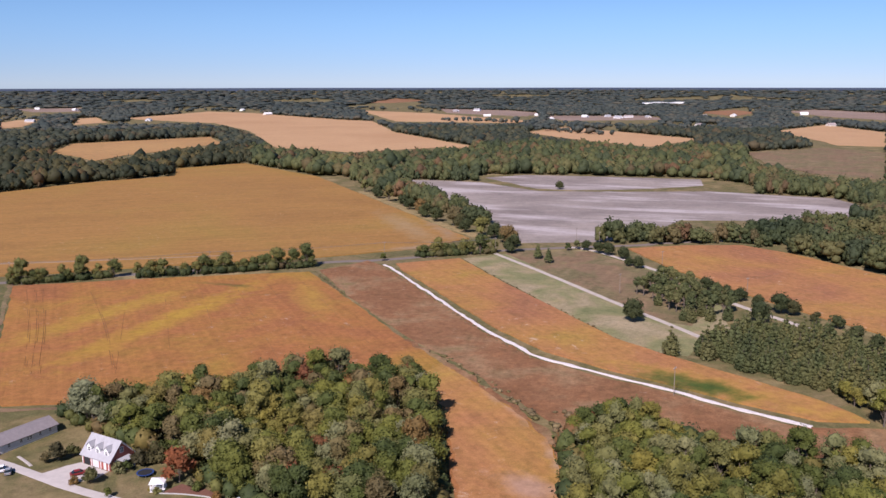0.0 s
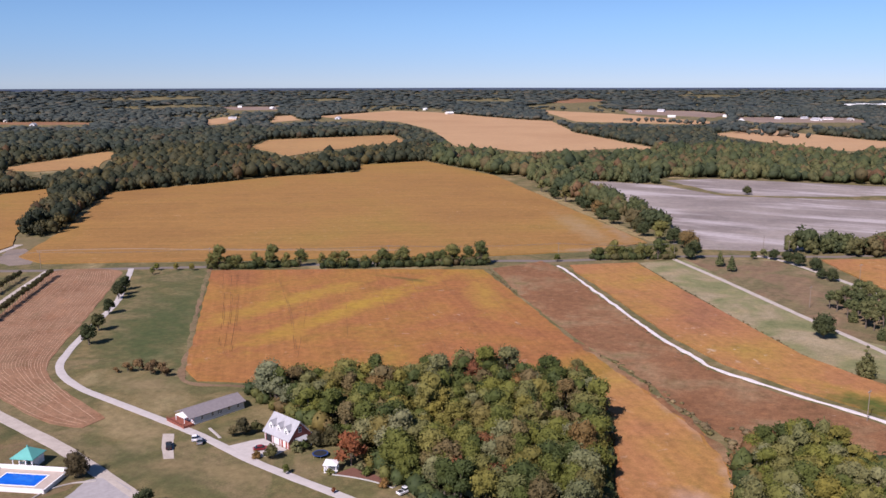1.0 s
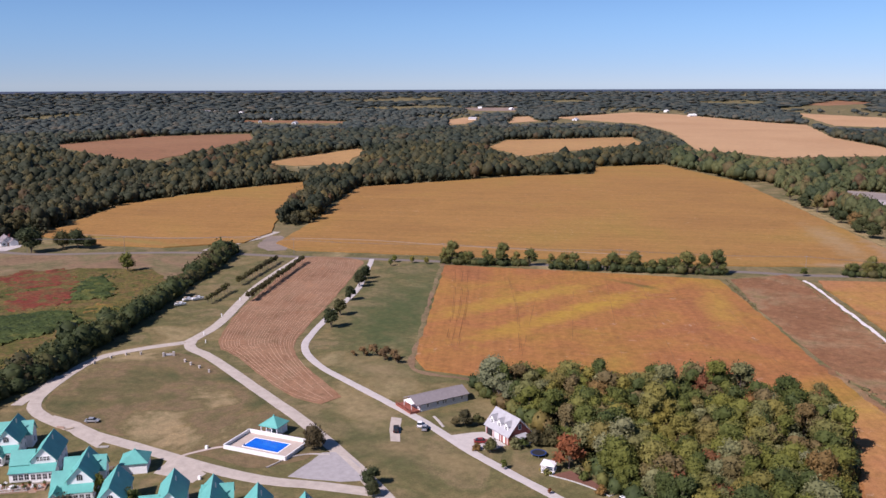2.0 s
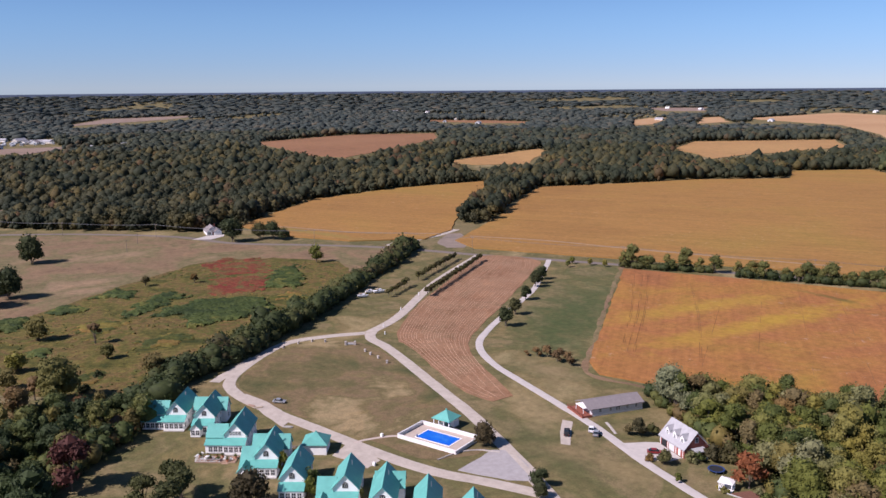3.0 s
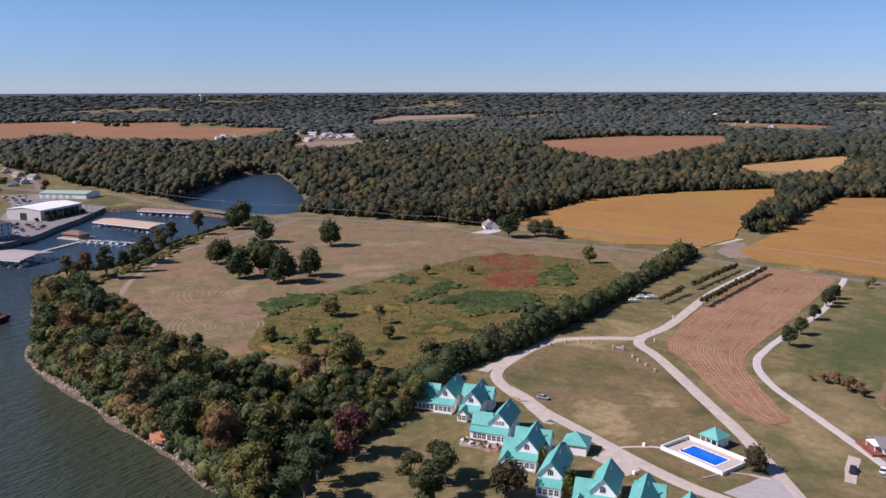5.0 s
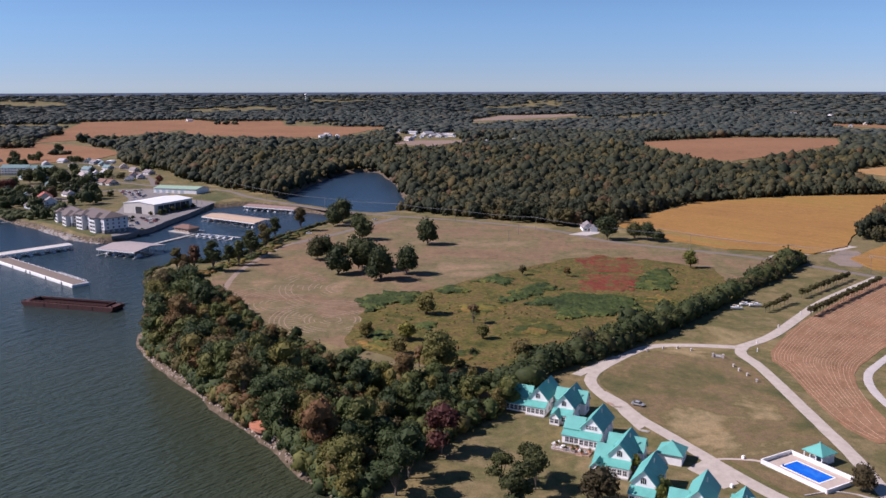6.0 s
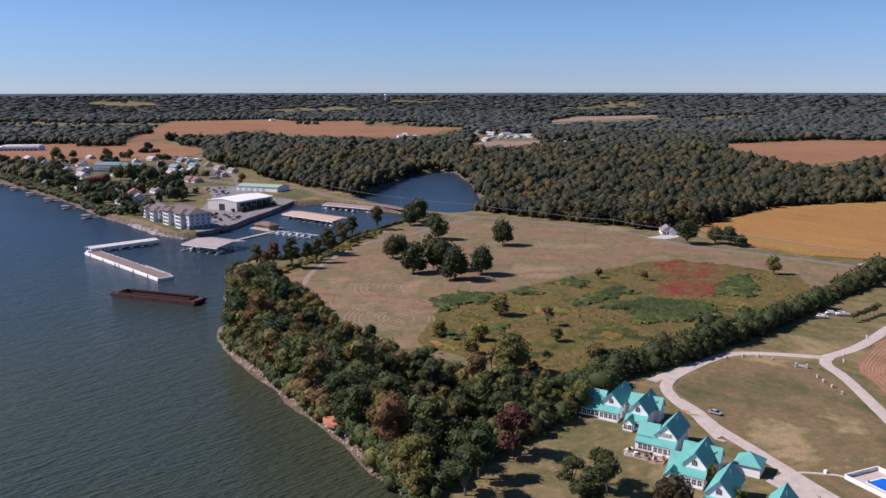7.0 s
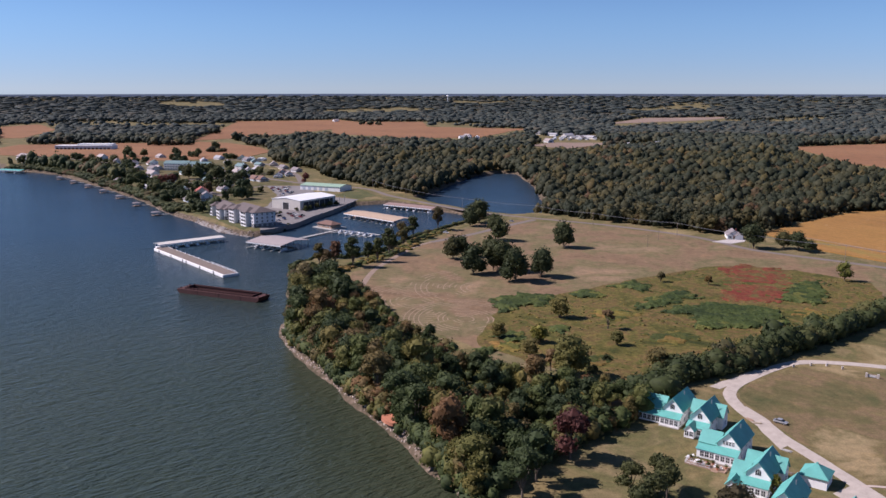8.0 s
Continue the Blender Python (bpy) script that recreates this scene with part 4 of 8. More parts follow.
def conifer(seed, height, spread, tiers=9, per=34, leaf="pine"):
    """Meshes of trunk and crown for a pine: whorls of drooping boughs."""
    rnd = random.Random(seed)
    bt, bc = bmesh.new(), bmesh.new()
    limb(bt, (0, 0, -0.5), (0, 0, height * 0.95), 0.018 * height, 0.003 * height, 6)
    for k in range(tiers):
        f = k / (tiers - 1)
        z = height * (0.22 + 0.76 * f)
        r = spread * (1 - f) ** 0.7 * rnd.uniform(0.85, 1.1) + 0.25
        ball(bc, (0, 0, z), r * 0.62, 1, 0.55, 0.4, seed + k)
        for j in range(per):
            th = rnd.uniform(0, 6.28)
            tip = Vector((math.cos(th) * r, math.sin(th) * r, z - 0.22 * r + rnd.uniform(-.3, .3)))
            root = Vector((math.cos(th) * r * 0.25, math.sin(th) * r * 0.25, z + 0.2 * r))
            s = Vector((-math.sin(th), math.cos(th), rnd.uniform(-.6, .6))).normalized() * r * rnd.uniform(0.16, 0.3)
            bc.faces.new([bc.verts.new(v) for v in (root, tip + s, tip - s)])
    return finish(bt, "trunk", M["bark"]), finish(bc, "crown", M[leaf])


def needled(seed, height, spread, base=0.1, tiers=9):
    """Meshes of trunk and crown for a dense pine: a blunt cone of boughs."""
    rnd = random.Random(seed)
    bt, bc = bmesh.new(), bmesh.new()
    limb(bt, (0, 0, -0.5), (0, 0, height * 0.96), 0.016 * height, 0.003 * height, 6)
    for k in range(tiers):
        f = k / (tiers - 1)
        z = height * (base + 0.05 + (0.93 - base) * f)
        r = spread * (1 - f) ** 0.7 * (0.72 + 0.28 * min(1, f * 4))
        n = max(1, round(6 * (1 - f) + 0.6))
        for j in range(n):
            th = j * 6.2832 / n + k * 1.3 + rnd.uniform(-.3, .3)
            c = Vector((math.cos(th) * r * 0.62, math.sin(th) * r * 0.62, z + rnd.uniform(-.4, .4)))
            q = max(0.45, r * rnd.uniform(0.42, 0.58))
            ball(bc, c, q * 0.9, 1, 0.7, 0.5, seed + k * 7 + j)
            sprays(bc, c, q * 1.05, 26, 0.6, rnd, 0.7, -0.8)
            limb(bt, (0, 0, z - 0.3), c, 0.004 * height, 0.002 * height, 4)
    return finish(bt, "trunk", M["bark"]), finish(bc, "crown", M["pine"])


FINE = [broadleaf(k + 100, h, s, b, l, 128, 0.54) for k, (h, s, b, l) in enumerate([(15, 5.2, .18, 9), (17, 5.6, .2, 10), (13, 4.6, .16, 8), (11, 4.2, .14, 8), (16, 4.4, .2, 9), (14, 5.8, .18, 10)])]
BROAD = [broadleaf(k, h, s, b, l, 92, 0.52) for k, (h, s, b, l) in enumerate([(15, 5.2, .10, 9), (17, 5.6, .12, 9), (13, 4.6, .09, 8), (11, 4.2, .08, 8), (16, 4.4, .12, 9), (14, 5.8, .10, 9)])]
ROUND = [broadleaf(20 + k, 10, 4.9, .07, 12, 110, 0.55) for k in range(3)]
BUSH = [broadleaf(30 + k, 4.5, 2.6, .06, 6, 50, 0.5) for k in range(3)]
SMALL = [broadleaf(40 + k, 7, 2.9, .1, 8, 60, 0.5) for k in range(2)]
THIN = [broadleaf(50 + k, 9, 3.3, .05, 12, 80, 0.42, 1) for k in range(2)]
PINE = [broadleaf(60 + k, 13, 3.1, .3, 9, 60, 0.55) for k in range(4)]
STAND = [needled(90 + k, 12.5, 4.4, 0.05, 8) for k in range(4)]
FIR = [conifer(66 + k, 13, 3.6) for k in range(2)]


def leafed(meshes, key):
    """The same trees in another foliage."""
    out = []
    for t, c in meshes:
        c = c.copy()
        c.materials[0] = M[key]
        out.append((t, c))
    return out


PINE = leafed(PINE, "pine")
YELLOW = leafed(SMALL + BROAD[2:4], "leaf_yellow")
RED = leafed(SMALL, "leaf_red")
CRIMSON = leafed(BROAD[2:3], "leaf_crimson")
BARE = leafed([broadleaf(70 + k, 4.5, 2.8, .1, 6, 26, 0.35) for k in range(2)], "leaf_brown")
DEAD = leafed([broadleaf(75 + k, 9, 2.6, .3, 7, 10, 0.25, 1) for k in range(2)], "leaf_brown")
TALL = leafed([broadleaf(85 + k, 17, 3.9, .12, 11, 90, 0.7) for k in range(3)], "leaf_cove")
LOLLY = leafed([broadleaf(95 + k, 4.0, 1.35, .34, 7, 50, 0.32) for k in range(3)], "leaf_dull")
OVAL = leafed([broadleaf(80 + k, 9, 3.1, .08, 11, 100, 0.5) for k in range(2)], "leaf_dark")
OLIVE = leafed(THIN, "leaf_olive")
DARKBUSH = leafed(BUSH, "leaf_dark")
OAK = leafed(ROUND, "leaf_dark")
BRONZE = leafed(ROUND[:1], "leaf_bronze")
DULLBUSH = leafed(BUSH, "leaf_dull")
LEAFY = leafed(FINE[2:4], "leaf_cove_green")
ROADTREES = leafed(BROAD[2:5] + THIN[:1], "leaf_road")
SILVER = leafed(FINE[:2], "leaf_silver")
HEDGETREES = leafed(BROAD[2:4], "leaf_dark")
BANKTREES = leafed(BROAD, "leaf_shore")
RND = random.Random(5)


def tree_at(meshes, x, y, scale=1.0, label="", category="tree", group="", tall=1.0, name="tree", z=None, rot=None):
    t, c = meshes[RND.randrange(len(meshes))] if isinstance(meshes, list) else meshes
    if z is None:
        z = float(terrain(np.array([x]), np.array([y]))[0])
    root = new(name)
    root.empty_display_size = 0.5
    root.matrix_world = Matrix.Translation((x, y, z)) @ Matrix.Rotation(RND.uniform(0, 6.28) if rot is None else rot, 4, "Z") @ Matrix.Diagonal((scale, scale, scale * tall, 1))
    for nm, me in (("trunk", t), ("crown", c)):
        o = new(nm, me)
        o.parent = root
    return tagged(root, label, category, group)


def scatter(poly, spacing, seed, margin=0.0):
    """Jittered places inside a polygon."""
    rs = np.random.RandomState(seed)
    p = np.array(poly, float)
    (x0, y0), (x1, y1) = p.min(0), p.max(0)
    gx, gy = np.meshgrid(np.arange(x0, x1, spacing), np.arange(y0, y1, spacing * 0.87))
    gx = gx + (np.arange(gx.shape[0]) % 2)[:, None] * spacing / 2
    gx, gy = gx.ravel() + rs.uniform(-.38, .38, gx.size) * spacing, gy.ravel() + rs.uniform(-.38, .38, gy.size) * spacing
    ok = inside(poly, gx, gy) & (edge_distance(poly, gx, gy) > margin)
    return np.c_[gx[ok], gy[ok]]


# ---- distant woodland, uncountable ----
def blob_template(seed, subdiv, spray, tuft):
    bm = bmesh.new()
    rnd = random.Random(seed)
    ball(bm, (0, 0, 0.5), 0.5, subdiv, 1.0, 0.45, seed * 2.1)
    sprays(bm, (0, 0, 0.5), 0.5, spray, tuft, rnd)
    bmesh.ops.triangulate(bm, faces=bm.faces[:])
    low = [f for f in bm.faces if f.calc_center_median().z < 0.12]
    bmesh.ops.delete(bm, geom=low, context="FACES")
    bm.verts.index_update()
    v = np.array([q.co[:] for q in bm.verts])
    f = np.array([[q.index for q in t.verts] for t in bm.faces])
    bm.free()
    return v, f


def crown_template(seed, lobes, spray, tuft, main=2, core=0.37, lobe=(0.15, 0.25)):
    """A whole crown of several lobes in a unit box."""
    bm = bmesh.new()
    rnd = random.Random(seed)
    ball(bm, (rnd.uniform(-.08, .08), rnd.uniform(-.08, .08), 0.60), core, main, 1.05, 0.5, seed * 2.1)
    sprays(bm, (0, 0, 0.62), core + 0.01, spray, tuft, rnd)
    for k in range(lobes):
        th = k * 6.2832 / lobes + rnd.uniform(-.5, .5)
        c = (math.cos(th) * rnd.uniform(.2, .34), math.sin(th) * rnd.uniform(.2, .34), rnd.uniform(0.28, 0.66 if lobes < 12 else 0.86))
        r = rnd.uniform(*lobe)
        ball(bm, c, r, 1, 0.9, 0.45, seed * 3.3 + k)
        sprays(bm, c, r, spray // 3, tuft, rnd)
    bmesh.ops.triangulate(bm, faces=bm.faces[:])
    bm.verts.index_update()
    v = np.array([q.co[:] for q in bm.verts])
    f = np.array([[q.index for q in t.verts] for t in bm.faces])
    bm.free()
    return v, f


def far_crown(seed, lobes=1, spray=6):
    """A light crown for the distance: a lumpy head with a side lobe and loose twigs, open below."""
    bm = bmesh.new()
    rnd = random.Random(seed)
    ball(bm, (0, 0, 0.58), 0.42, 1, 1.0, 0.7, seed * 2.1)
    for k in range(lobes):
        th = rnd.uniform(0, 6.28)
        ball(bm, (math.cos(th) * 0.27, math.sin(th) * 0.27, rnd.uniform(0.35, 0.6)), rnd.uniform(0.24, 0.32), 1, 1.0, 0.7, seed * 3.3 + k)
    sprays(bm, (0, 0, 0.6), 0.42, spray, 0.13, rnd, 1.0, 0.0)
    bmesh.ops.delete(bm, geom=[f for f in bm.faces if f.calc_center_median().z < 0.24], context="FACES")
    bm.verts.index_update()
    v = np.array([q.co[:] for q in bm.verts])
    f = np.array([[q.index for q in t.verts] for t in bm.faces])
    bm.free()
    return v, f


def woodland(name, xy, width, height, templates, material, label, seed, lift=0.0, vary=0.25, smooth=False):
    """One mesh of many tree crowns on their places."""
    rs = np.random.RandomState(seed)
    V, F, T, o = [], [], [], 0
    z = terrain(xy[:, 0], xy[:, 1])
    pick = rs.randint(len(templates), size=len(xy))
    # trees of one kind and age stand together
    stand = np.array([noise.noise(Vector((x * 0.017, y * 0.017, seed * 1.7))) for x, y in xy])
    hue = np.argsort(np.argsort(rs.rand(len(xy)) + 1.1 * np.array([noise.noise(Vector((x * 0.03, y * 0.03, 40 + seed))) for x, y in xy]))) / len(xy)
    for k, (tv, tf) in enumerate(templates):
        sel = pick == k
        n = int(sel.sum())
        if n == 0:
            continue
        th = rs.uniform(0, 6.28, n)
        big = np.clip(np.exp(rs.normal(0, 0.34, n)), 0.5, 1.65)
        w = width * big
        h = height * (0.5 + 0.5 * big) * rs.uniform(1 - vary * 0.6, 1 + vary * 0.6, n) * (1 + vary * 0.9 * stand[sel])
        c, s = np.cos(th)[:, None], np.sin(th)[:, None]
        X = (tv[:, 0] * c - tv[:, 1] * s) * w[:, None] + xy[sel, 0][:, None]
        Y = (tv[:, 0] * s + tv[:, 1] * c) * w[:, None] + xy[sel, 1][:, None]
        Z = tv[:, 2][None] * h[:, None] + z[sel][:, None] - 0.08 * height + lift
        V.append(np.stack([X, Y, Z], -1).reshape(-1, 3))
        T.append(np.repeat(hue[sel], len(tv)))
        F.append((tf[None] + (np.arange(n) * len(tv))[:, None, None] + o).reshape(-1, 3))
        o += n * len(tv)
    V, F = np.concatenate(V), np.concatenate(F)
    me = bpy.data.meshes.new(name)
    me.vertices.add(len(V))
    me.vertices.foreach_set("co", V.ravel())
    me.loops.add(F.size)
    me.loops.foreach_set("vertex_index", F.ravel().astype(np.int32))
    me.polygons.add(len(F))
    me.polygons.foreach_set("loop_start", np.arange(0, F.size, 3, dtype=np.int32))
    me.polygons.foreach_set("loop_total", np.full(len(F), 3, dtype=np.int32))
    me.update(calc_edges=True)
    me.attributes.new("tint", "FLOAT", "POINT").data.foreach_set("value", np.concatenate(T).astype(np.float32))
    me.materials.append(material)
    if smooth:
        me.polygons.foreach_set("use_smooth", [True] * len(me.polygons))
    return tagged(new(name, me), label, "woodland", kind="stuff")


# what stays open in front of the woods
NEAR = [(900, 330), (400, 432), (185, 509), (148, 572), (121, 600), (60, 590), (20, 592), (-36, 580), (-80, 556), (-112, 530), (-156, 517), (-316, 442), (-410, 400), (-460, 398), (-491, 354), (-540, 333),
        (-612, 322), (-604, 296), (-680, 226), (-735, 186), (-752, 155), (-812, 112), (-885, 78), (-960, 40), (-1030, 10), (-1110, -20), (-1190, -30), (-1330, -100), (-1440, -160), (-1530, -560), (-1800, -640), (-1850, -760),
        (-1300, -480), (-400, -60), (900, 200)]
OPEN = [FIELD_A, FIELD_B, GREY_A, GREY_B] + [p for _, p in FAR]
OPEN += [[(x * k, y * k) for x, y in p] for _, p in FAR for k in (0.96, 0.92, 0.88)]
FARM_SPOTS = [(-1905, 525), (-1880, 290), (200, 2710), (-1605, 595)]
OPEN += [[(x - 70, y - 55), (x + 70, y - 55), (x + 70, y + 40), (x - 70, y + 40)] for x, y in FARM_SPOTS]
OPEN += [[(-160, 524), (-140, 545), (-104, 562), (-80, 538), (-130, 515)], [(-66, 594), (-112, 673), (-200, 823), (-290, 975), (-268, 988), (-180, 838), (-92, 688), (-46, 612)], [(-52, 600), (-40, 560), (-20, 560), (-30, 585), (-50, 652), (-60, 660)]]
OPEN += [[(-492, 468), (-440, 446), (-400, 398), (-455, 375), (-505, 436)]]
OPEN += [[(-1640, 410), (-1640, 520), (-1960, 610), (-1960, 460)]]
OPEN += [[(60, 622), (100, 614), (140, 626), (172, 646), (205, 700), (240, 716), (150, 714), (95, 708), (62, 640)]]
OPEN += [[(-128, 518), (-104, 562), (-66, 604), (-46, 612), (-36, 580), (-80, 538)]]
OPEN += [[(-120, 1000), (-46, 1034), (60, 1026), (160, 1012), (200, 960), (200, 890), (60, 870), (-40, 880)], [(-165, 1010), (-110, 1020), (-120, 1075), (-170, 1060)], [(100, 705), (150, 712), (230, 716), (240, 690), (160, 665), (110, 660)]]


def wood_places(r0, r1, spacing, seed, margin, gaps):
    rs = np.random.RandomState(seed)
    g = np.arange(-r1, r1, spacing)
    X, Y = np.meshgrid(g, g)
    X, Y = X.ravel() + rs.uniform(-.8, .8, X.size) * spacing, Y.ravel() + rs.uniform(-.8, .8, Y.size) * spacing
    r = np.hypot(X, Y)
    ang = np.degrees(np.arctan2(-X, Y))
    ok = (r > r0) & (r < r1) & (ang > -23) & (ang < 115)
    X, Y, r = X[ok], Y[ok], r[ok]
    ok = ~inside(NEAR, X, Y)
    for p, keep_off in ((RIVER, 5), (POND, 0.5)):
        near = edge_distance(p, X, Y)
        ok &= ~inside(p, X, Y) & (near > keep_off)
    for p in OPEN:
        hit = inside(p, X, Y)
        if margin:
            hit |= edge_distance(p, X, Y) < margin
        ok &= ~hit
    X, Y = X[ok], Y[ok]
    if gaps:
        lone = np.array([noise.noise(Vector((x * 0.0021, y * 0.0021, 4.0))) for x, y in zip(X, Y)])
        keep = (lone < gaps) | (rs.rand(len(X)) < 0.06)
        X, Y = X[keep], Y[keep]
    return np.c_[X, Y]


close_t = [crown_template(k, 15, 42, 0.085, 1, 0.3, (0.1, 0.21)) for k in range(7)]
near_t = [crown_template(k, 5, 14, 0.09, 1) for k in range(7)]
midw_t = [far_crown(70 + k, 1, 4) for k in range(7)]
mid_t = [blob_template(10 + k, 1, 16, 0.16) for k in range(4)]
far_t = [far_crown(20 + k, 0, 2) for k in range(6)]
horizon_t = [far_crown(26 + k, 0, 0) for k in range(4)]
shrub_t = [blob_template(30 + k, 1, 56, 0.12) for k in range(4)]
wood_a, wood_b = wood_places(300, 720, 6.9, 1, 3.0, 0), wood_places(720, 1000, 6.4, 11, 3.0, 0)
for name_, xy_, temps_, seed_ in (("woodland_close", wood_a, close_t, 61), ("woodland_near", wood_b, near_t, 1)):
    wide_ = 10.6 if temps_ is close_t else 9.2
    east = -xy_[:, 0] < 0.38 * xy_[:, 1]
    woodland(name_, xy_[east], wide_, 13.0, temps_, M["leaf_east"], "olive and russet autumn woodland beyond the fields", seed_, -0.5, 0.32)
    woodland(name_, xy_[~east], wide_, 13.0, temps_, M["leaf_stuff"], "dense mixed autumn woodland beyond the fields", seed_ + 1, -0.5, 0.32)
wood_c, wood_d = wood_places(1000, 1450, 8.2, 2, 4, 0), wood_places(1450, 2000, 9.8, 12, 5, 0)
east = -wood_c[:, 0] < 0.38 * wood_c[:, 1]
woodland("woodland_middle", wood_c[east], 11.4, 13.5, midw_t, M["leaf_east"], "olive and russet woodland in the middle distance", 2, -0.5, 0.3)
woodland("woodland_middle", wood_c[~east], 11.4, 13.5, midw_t, M["leaf_stuff"], "dense mixed woodland in the middle distance", 3, -0.5, 0.3)
woodland("woodland_beyond", wood_d, 13.2, 13.5, far_t, M["leaf_beyond_haze"], "mixed woodland well beyond the fields", 64, -0.5, 0.3)
woodland("woodland_far", wood_places(2000, 3300, 14.0, 3, 6, 0.24), 19.0, 11.5, far_t, M["leaf_far_haze"], "woodland and hedgerows in the distance", 3, 0.0, 0.28)
woodland("woodland_horizon", np.concatenate([wood_places(3300, 4450, 30.0, 4, 6, 0.3), wood_places(4450, 4880, 36.0, 5, 6, 0)]), 42.0, 9.0, horizon_t, M["leaf_far_haze"], "woodland reaching to the horizon", 4, 0.0, 0.22)

WOOD1 = [(-163, 247), (-134, 232), (-109, 219), (-92, 206), (-70, 192), (-30, 195), (-38, 255), (-54, 298), (-74, 292), (-100, 288), (-128, 272), (-152, 258)]
WOOD2 = [(4, 256), (12, 268), (26, 268), (44, 247), (90, 237), (150, 240), (150, 200), (4, 195)]
BANK = [(-222, 34), (-254, 25), (-289, 11), (-333, -5), (-372, -20), (-396, -23), (-430, -20), (-470, -22), (-500, -12), (-470, 4), (-430, 18), (-380, 26), (-346, 43), (-313, 54), (-291, 74), (-281, 106), (-262, 106), (-250, 86),
        (-236, 68), (-222, 50), (-205, 38)]
patch("wood_floor", WOOD1, 0.05, M["floor"], "dark leaf litter under trees", "ground", 5, 2)
patch("wood_floor", WOOD2, 0.2, M["floor"], "dark leaf litter under trees", "ground", 5, 2)
patch("wood_floor", BANK[7:] + [(-240, 36), (-289, 18), (-333, 2), (-385, -12), (-430, -12)], 0.06, M["floor"], "dark leaf litter under bank trees", "ground", 5, 1)


def joined_trees(name, places, kinds, label, seed, smin=0.7, smax=1.1, leaves="leaf_bank"):
    """Many trees as one mesh: trunks, limbs and leafy crowns."""
    rs = random.Random(seed)
    V, F, S, T, o = [], [], [], [], 0
    data = []
    for t, c in kinds:
        pair = []
        for me in (t, c):
            v = np.empty(len(me.vertices) * 3)
            me.vertices.foreach_get("co", v)
            f = [tuple(p.vertices) for p in me.polygons]
            pair.append((v.reshape(-1, 3), f))
        data.append(pair)
    zs = terrain(places[:, 0], places[:, 1])
    for (x, y), z in zip(places, zs):
        k = rs.uniform(smin, smax)
        tall = rs.uniform(0.85, 1.15)
        a = rs.uniform(0, 6.28)
        R = np.array([[math.cos(a), -math.sin(a), 0], [math.sin(a), math.cos(a), 0], [0, 0, tall]]) * k
        hue = rs.random()
        for slot, (v, f) in enumerate(data[rs.randrange(len(data))]):
            T.append(np.full(len(v), hue))
            V.append(v @ R.T + (x, y, z))
            F += [tuple(i + o for i in q) for q in f]
            S += [slot] * len(f)
            o += len(v)
    me = bpy.data.meshes.new(name)
    me.from_pydata(np.concatenate(V).tolist(), [], F)
    me.materials.append(M["bark"])
    me.materials.append(M[leaves])
    me.polygons.foreach_set("material_index", S)
    me.attributes.new("tint", "FLOAT", "POINT").data.foreach_set("value", np.concatenate(T).astype(np.float32))
    me.update()
    return tagged(new(name, me), label, "woodland", kind="stuff")


wood_one = scatter(WOOD1, 5.3, 1, 1.0)
wood_one = wood_one[np.argsort(np.hypot(wood_one[:, 0] + 60, wood_one[:, 1] - 180))]
for x, y in wood_one[:115]:
    tree_at(FINE, float(x), float(y), RND.uniform(0.55, 0.98), "tall broad-leaved tree in a mixed autumn wood", "tree", "trees of the wood", RND.uniform(0.85, 1.15))
joined_trees("inner_wood", wood_one[115:], BROAD, "broad-leaved autumn trees deep in the wood", 14, 0.55, 1.0, "leaf_wood")
bank_places = scatter(BANK, 7.2, 3, 0.5)
bank_places = bank_places[(np.hypot(bank_places[:, 0] + 270, bank_places[:, 1] - 15) > 7) & (np.hypot(bank_places[:, 0] + 229, bank_places[:, 1] - 64) > 10)]
close = (bank_places[:, 0] > -226)
for x, y in bank_places[close]:
    tree_at(BANKTREES, float(x), float(y), RND.uniform(0.7, 1.1), "broad-leaved tree on the wooded river bank", "tree", "trees on the bank", RND.uniform(0.85, 1.15))
fore = edge_distance(RIVER, bank_places[:, 0], bank_places[:, 1]) < 26
joined_trees("bank_wood", bank_places[~close & fore], BROAD, "broad-leaved autumn trees crowding the river bank", 4, 0.72, 1.25)
joined_trees("bank_thicket", bank_places[~close & ~fore], BROAD, "lower thicket of mixed trees behind the bank", 44, 0.5, 0.85)
joined_trees("field_edge_wood", np.concatenate([scatter(WOOD2, 6.2, 2, 1.0), scatter([(100, 298), (114, 296), (142, 292), (152, 258), (122, 258), (104, 278)], 6.0, 6)]), BROAD, "green and yellow broad-leaved trees at the field edge", 5, 0.6, 0.92, "leaf_edge")


def ring_places(poly, spacing, seed, spread=2.0):
    rs = np.random.RandomState(seed)
    p = np.array([v[:2] for v in straight_line(poly, spacing)])
    return p + rs.uniform(-spread, spread, p.shape)


def line_places(pts, spacing, seed, spread=2.0, rows=1):
    rs = np.random.RandomState(seed)
    p = np.array([v[:2] for v in smooth_line(pts, spacing)])
    p = np.repeat(p, rows, axis=0)
    return p + rs.uniform(-spread, spread, p.shape)


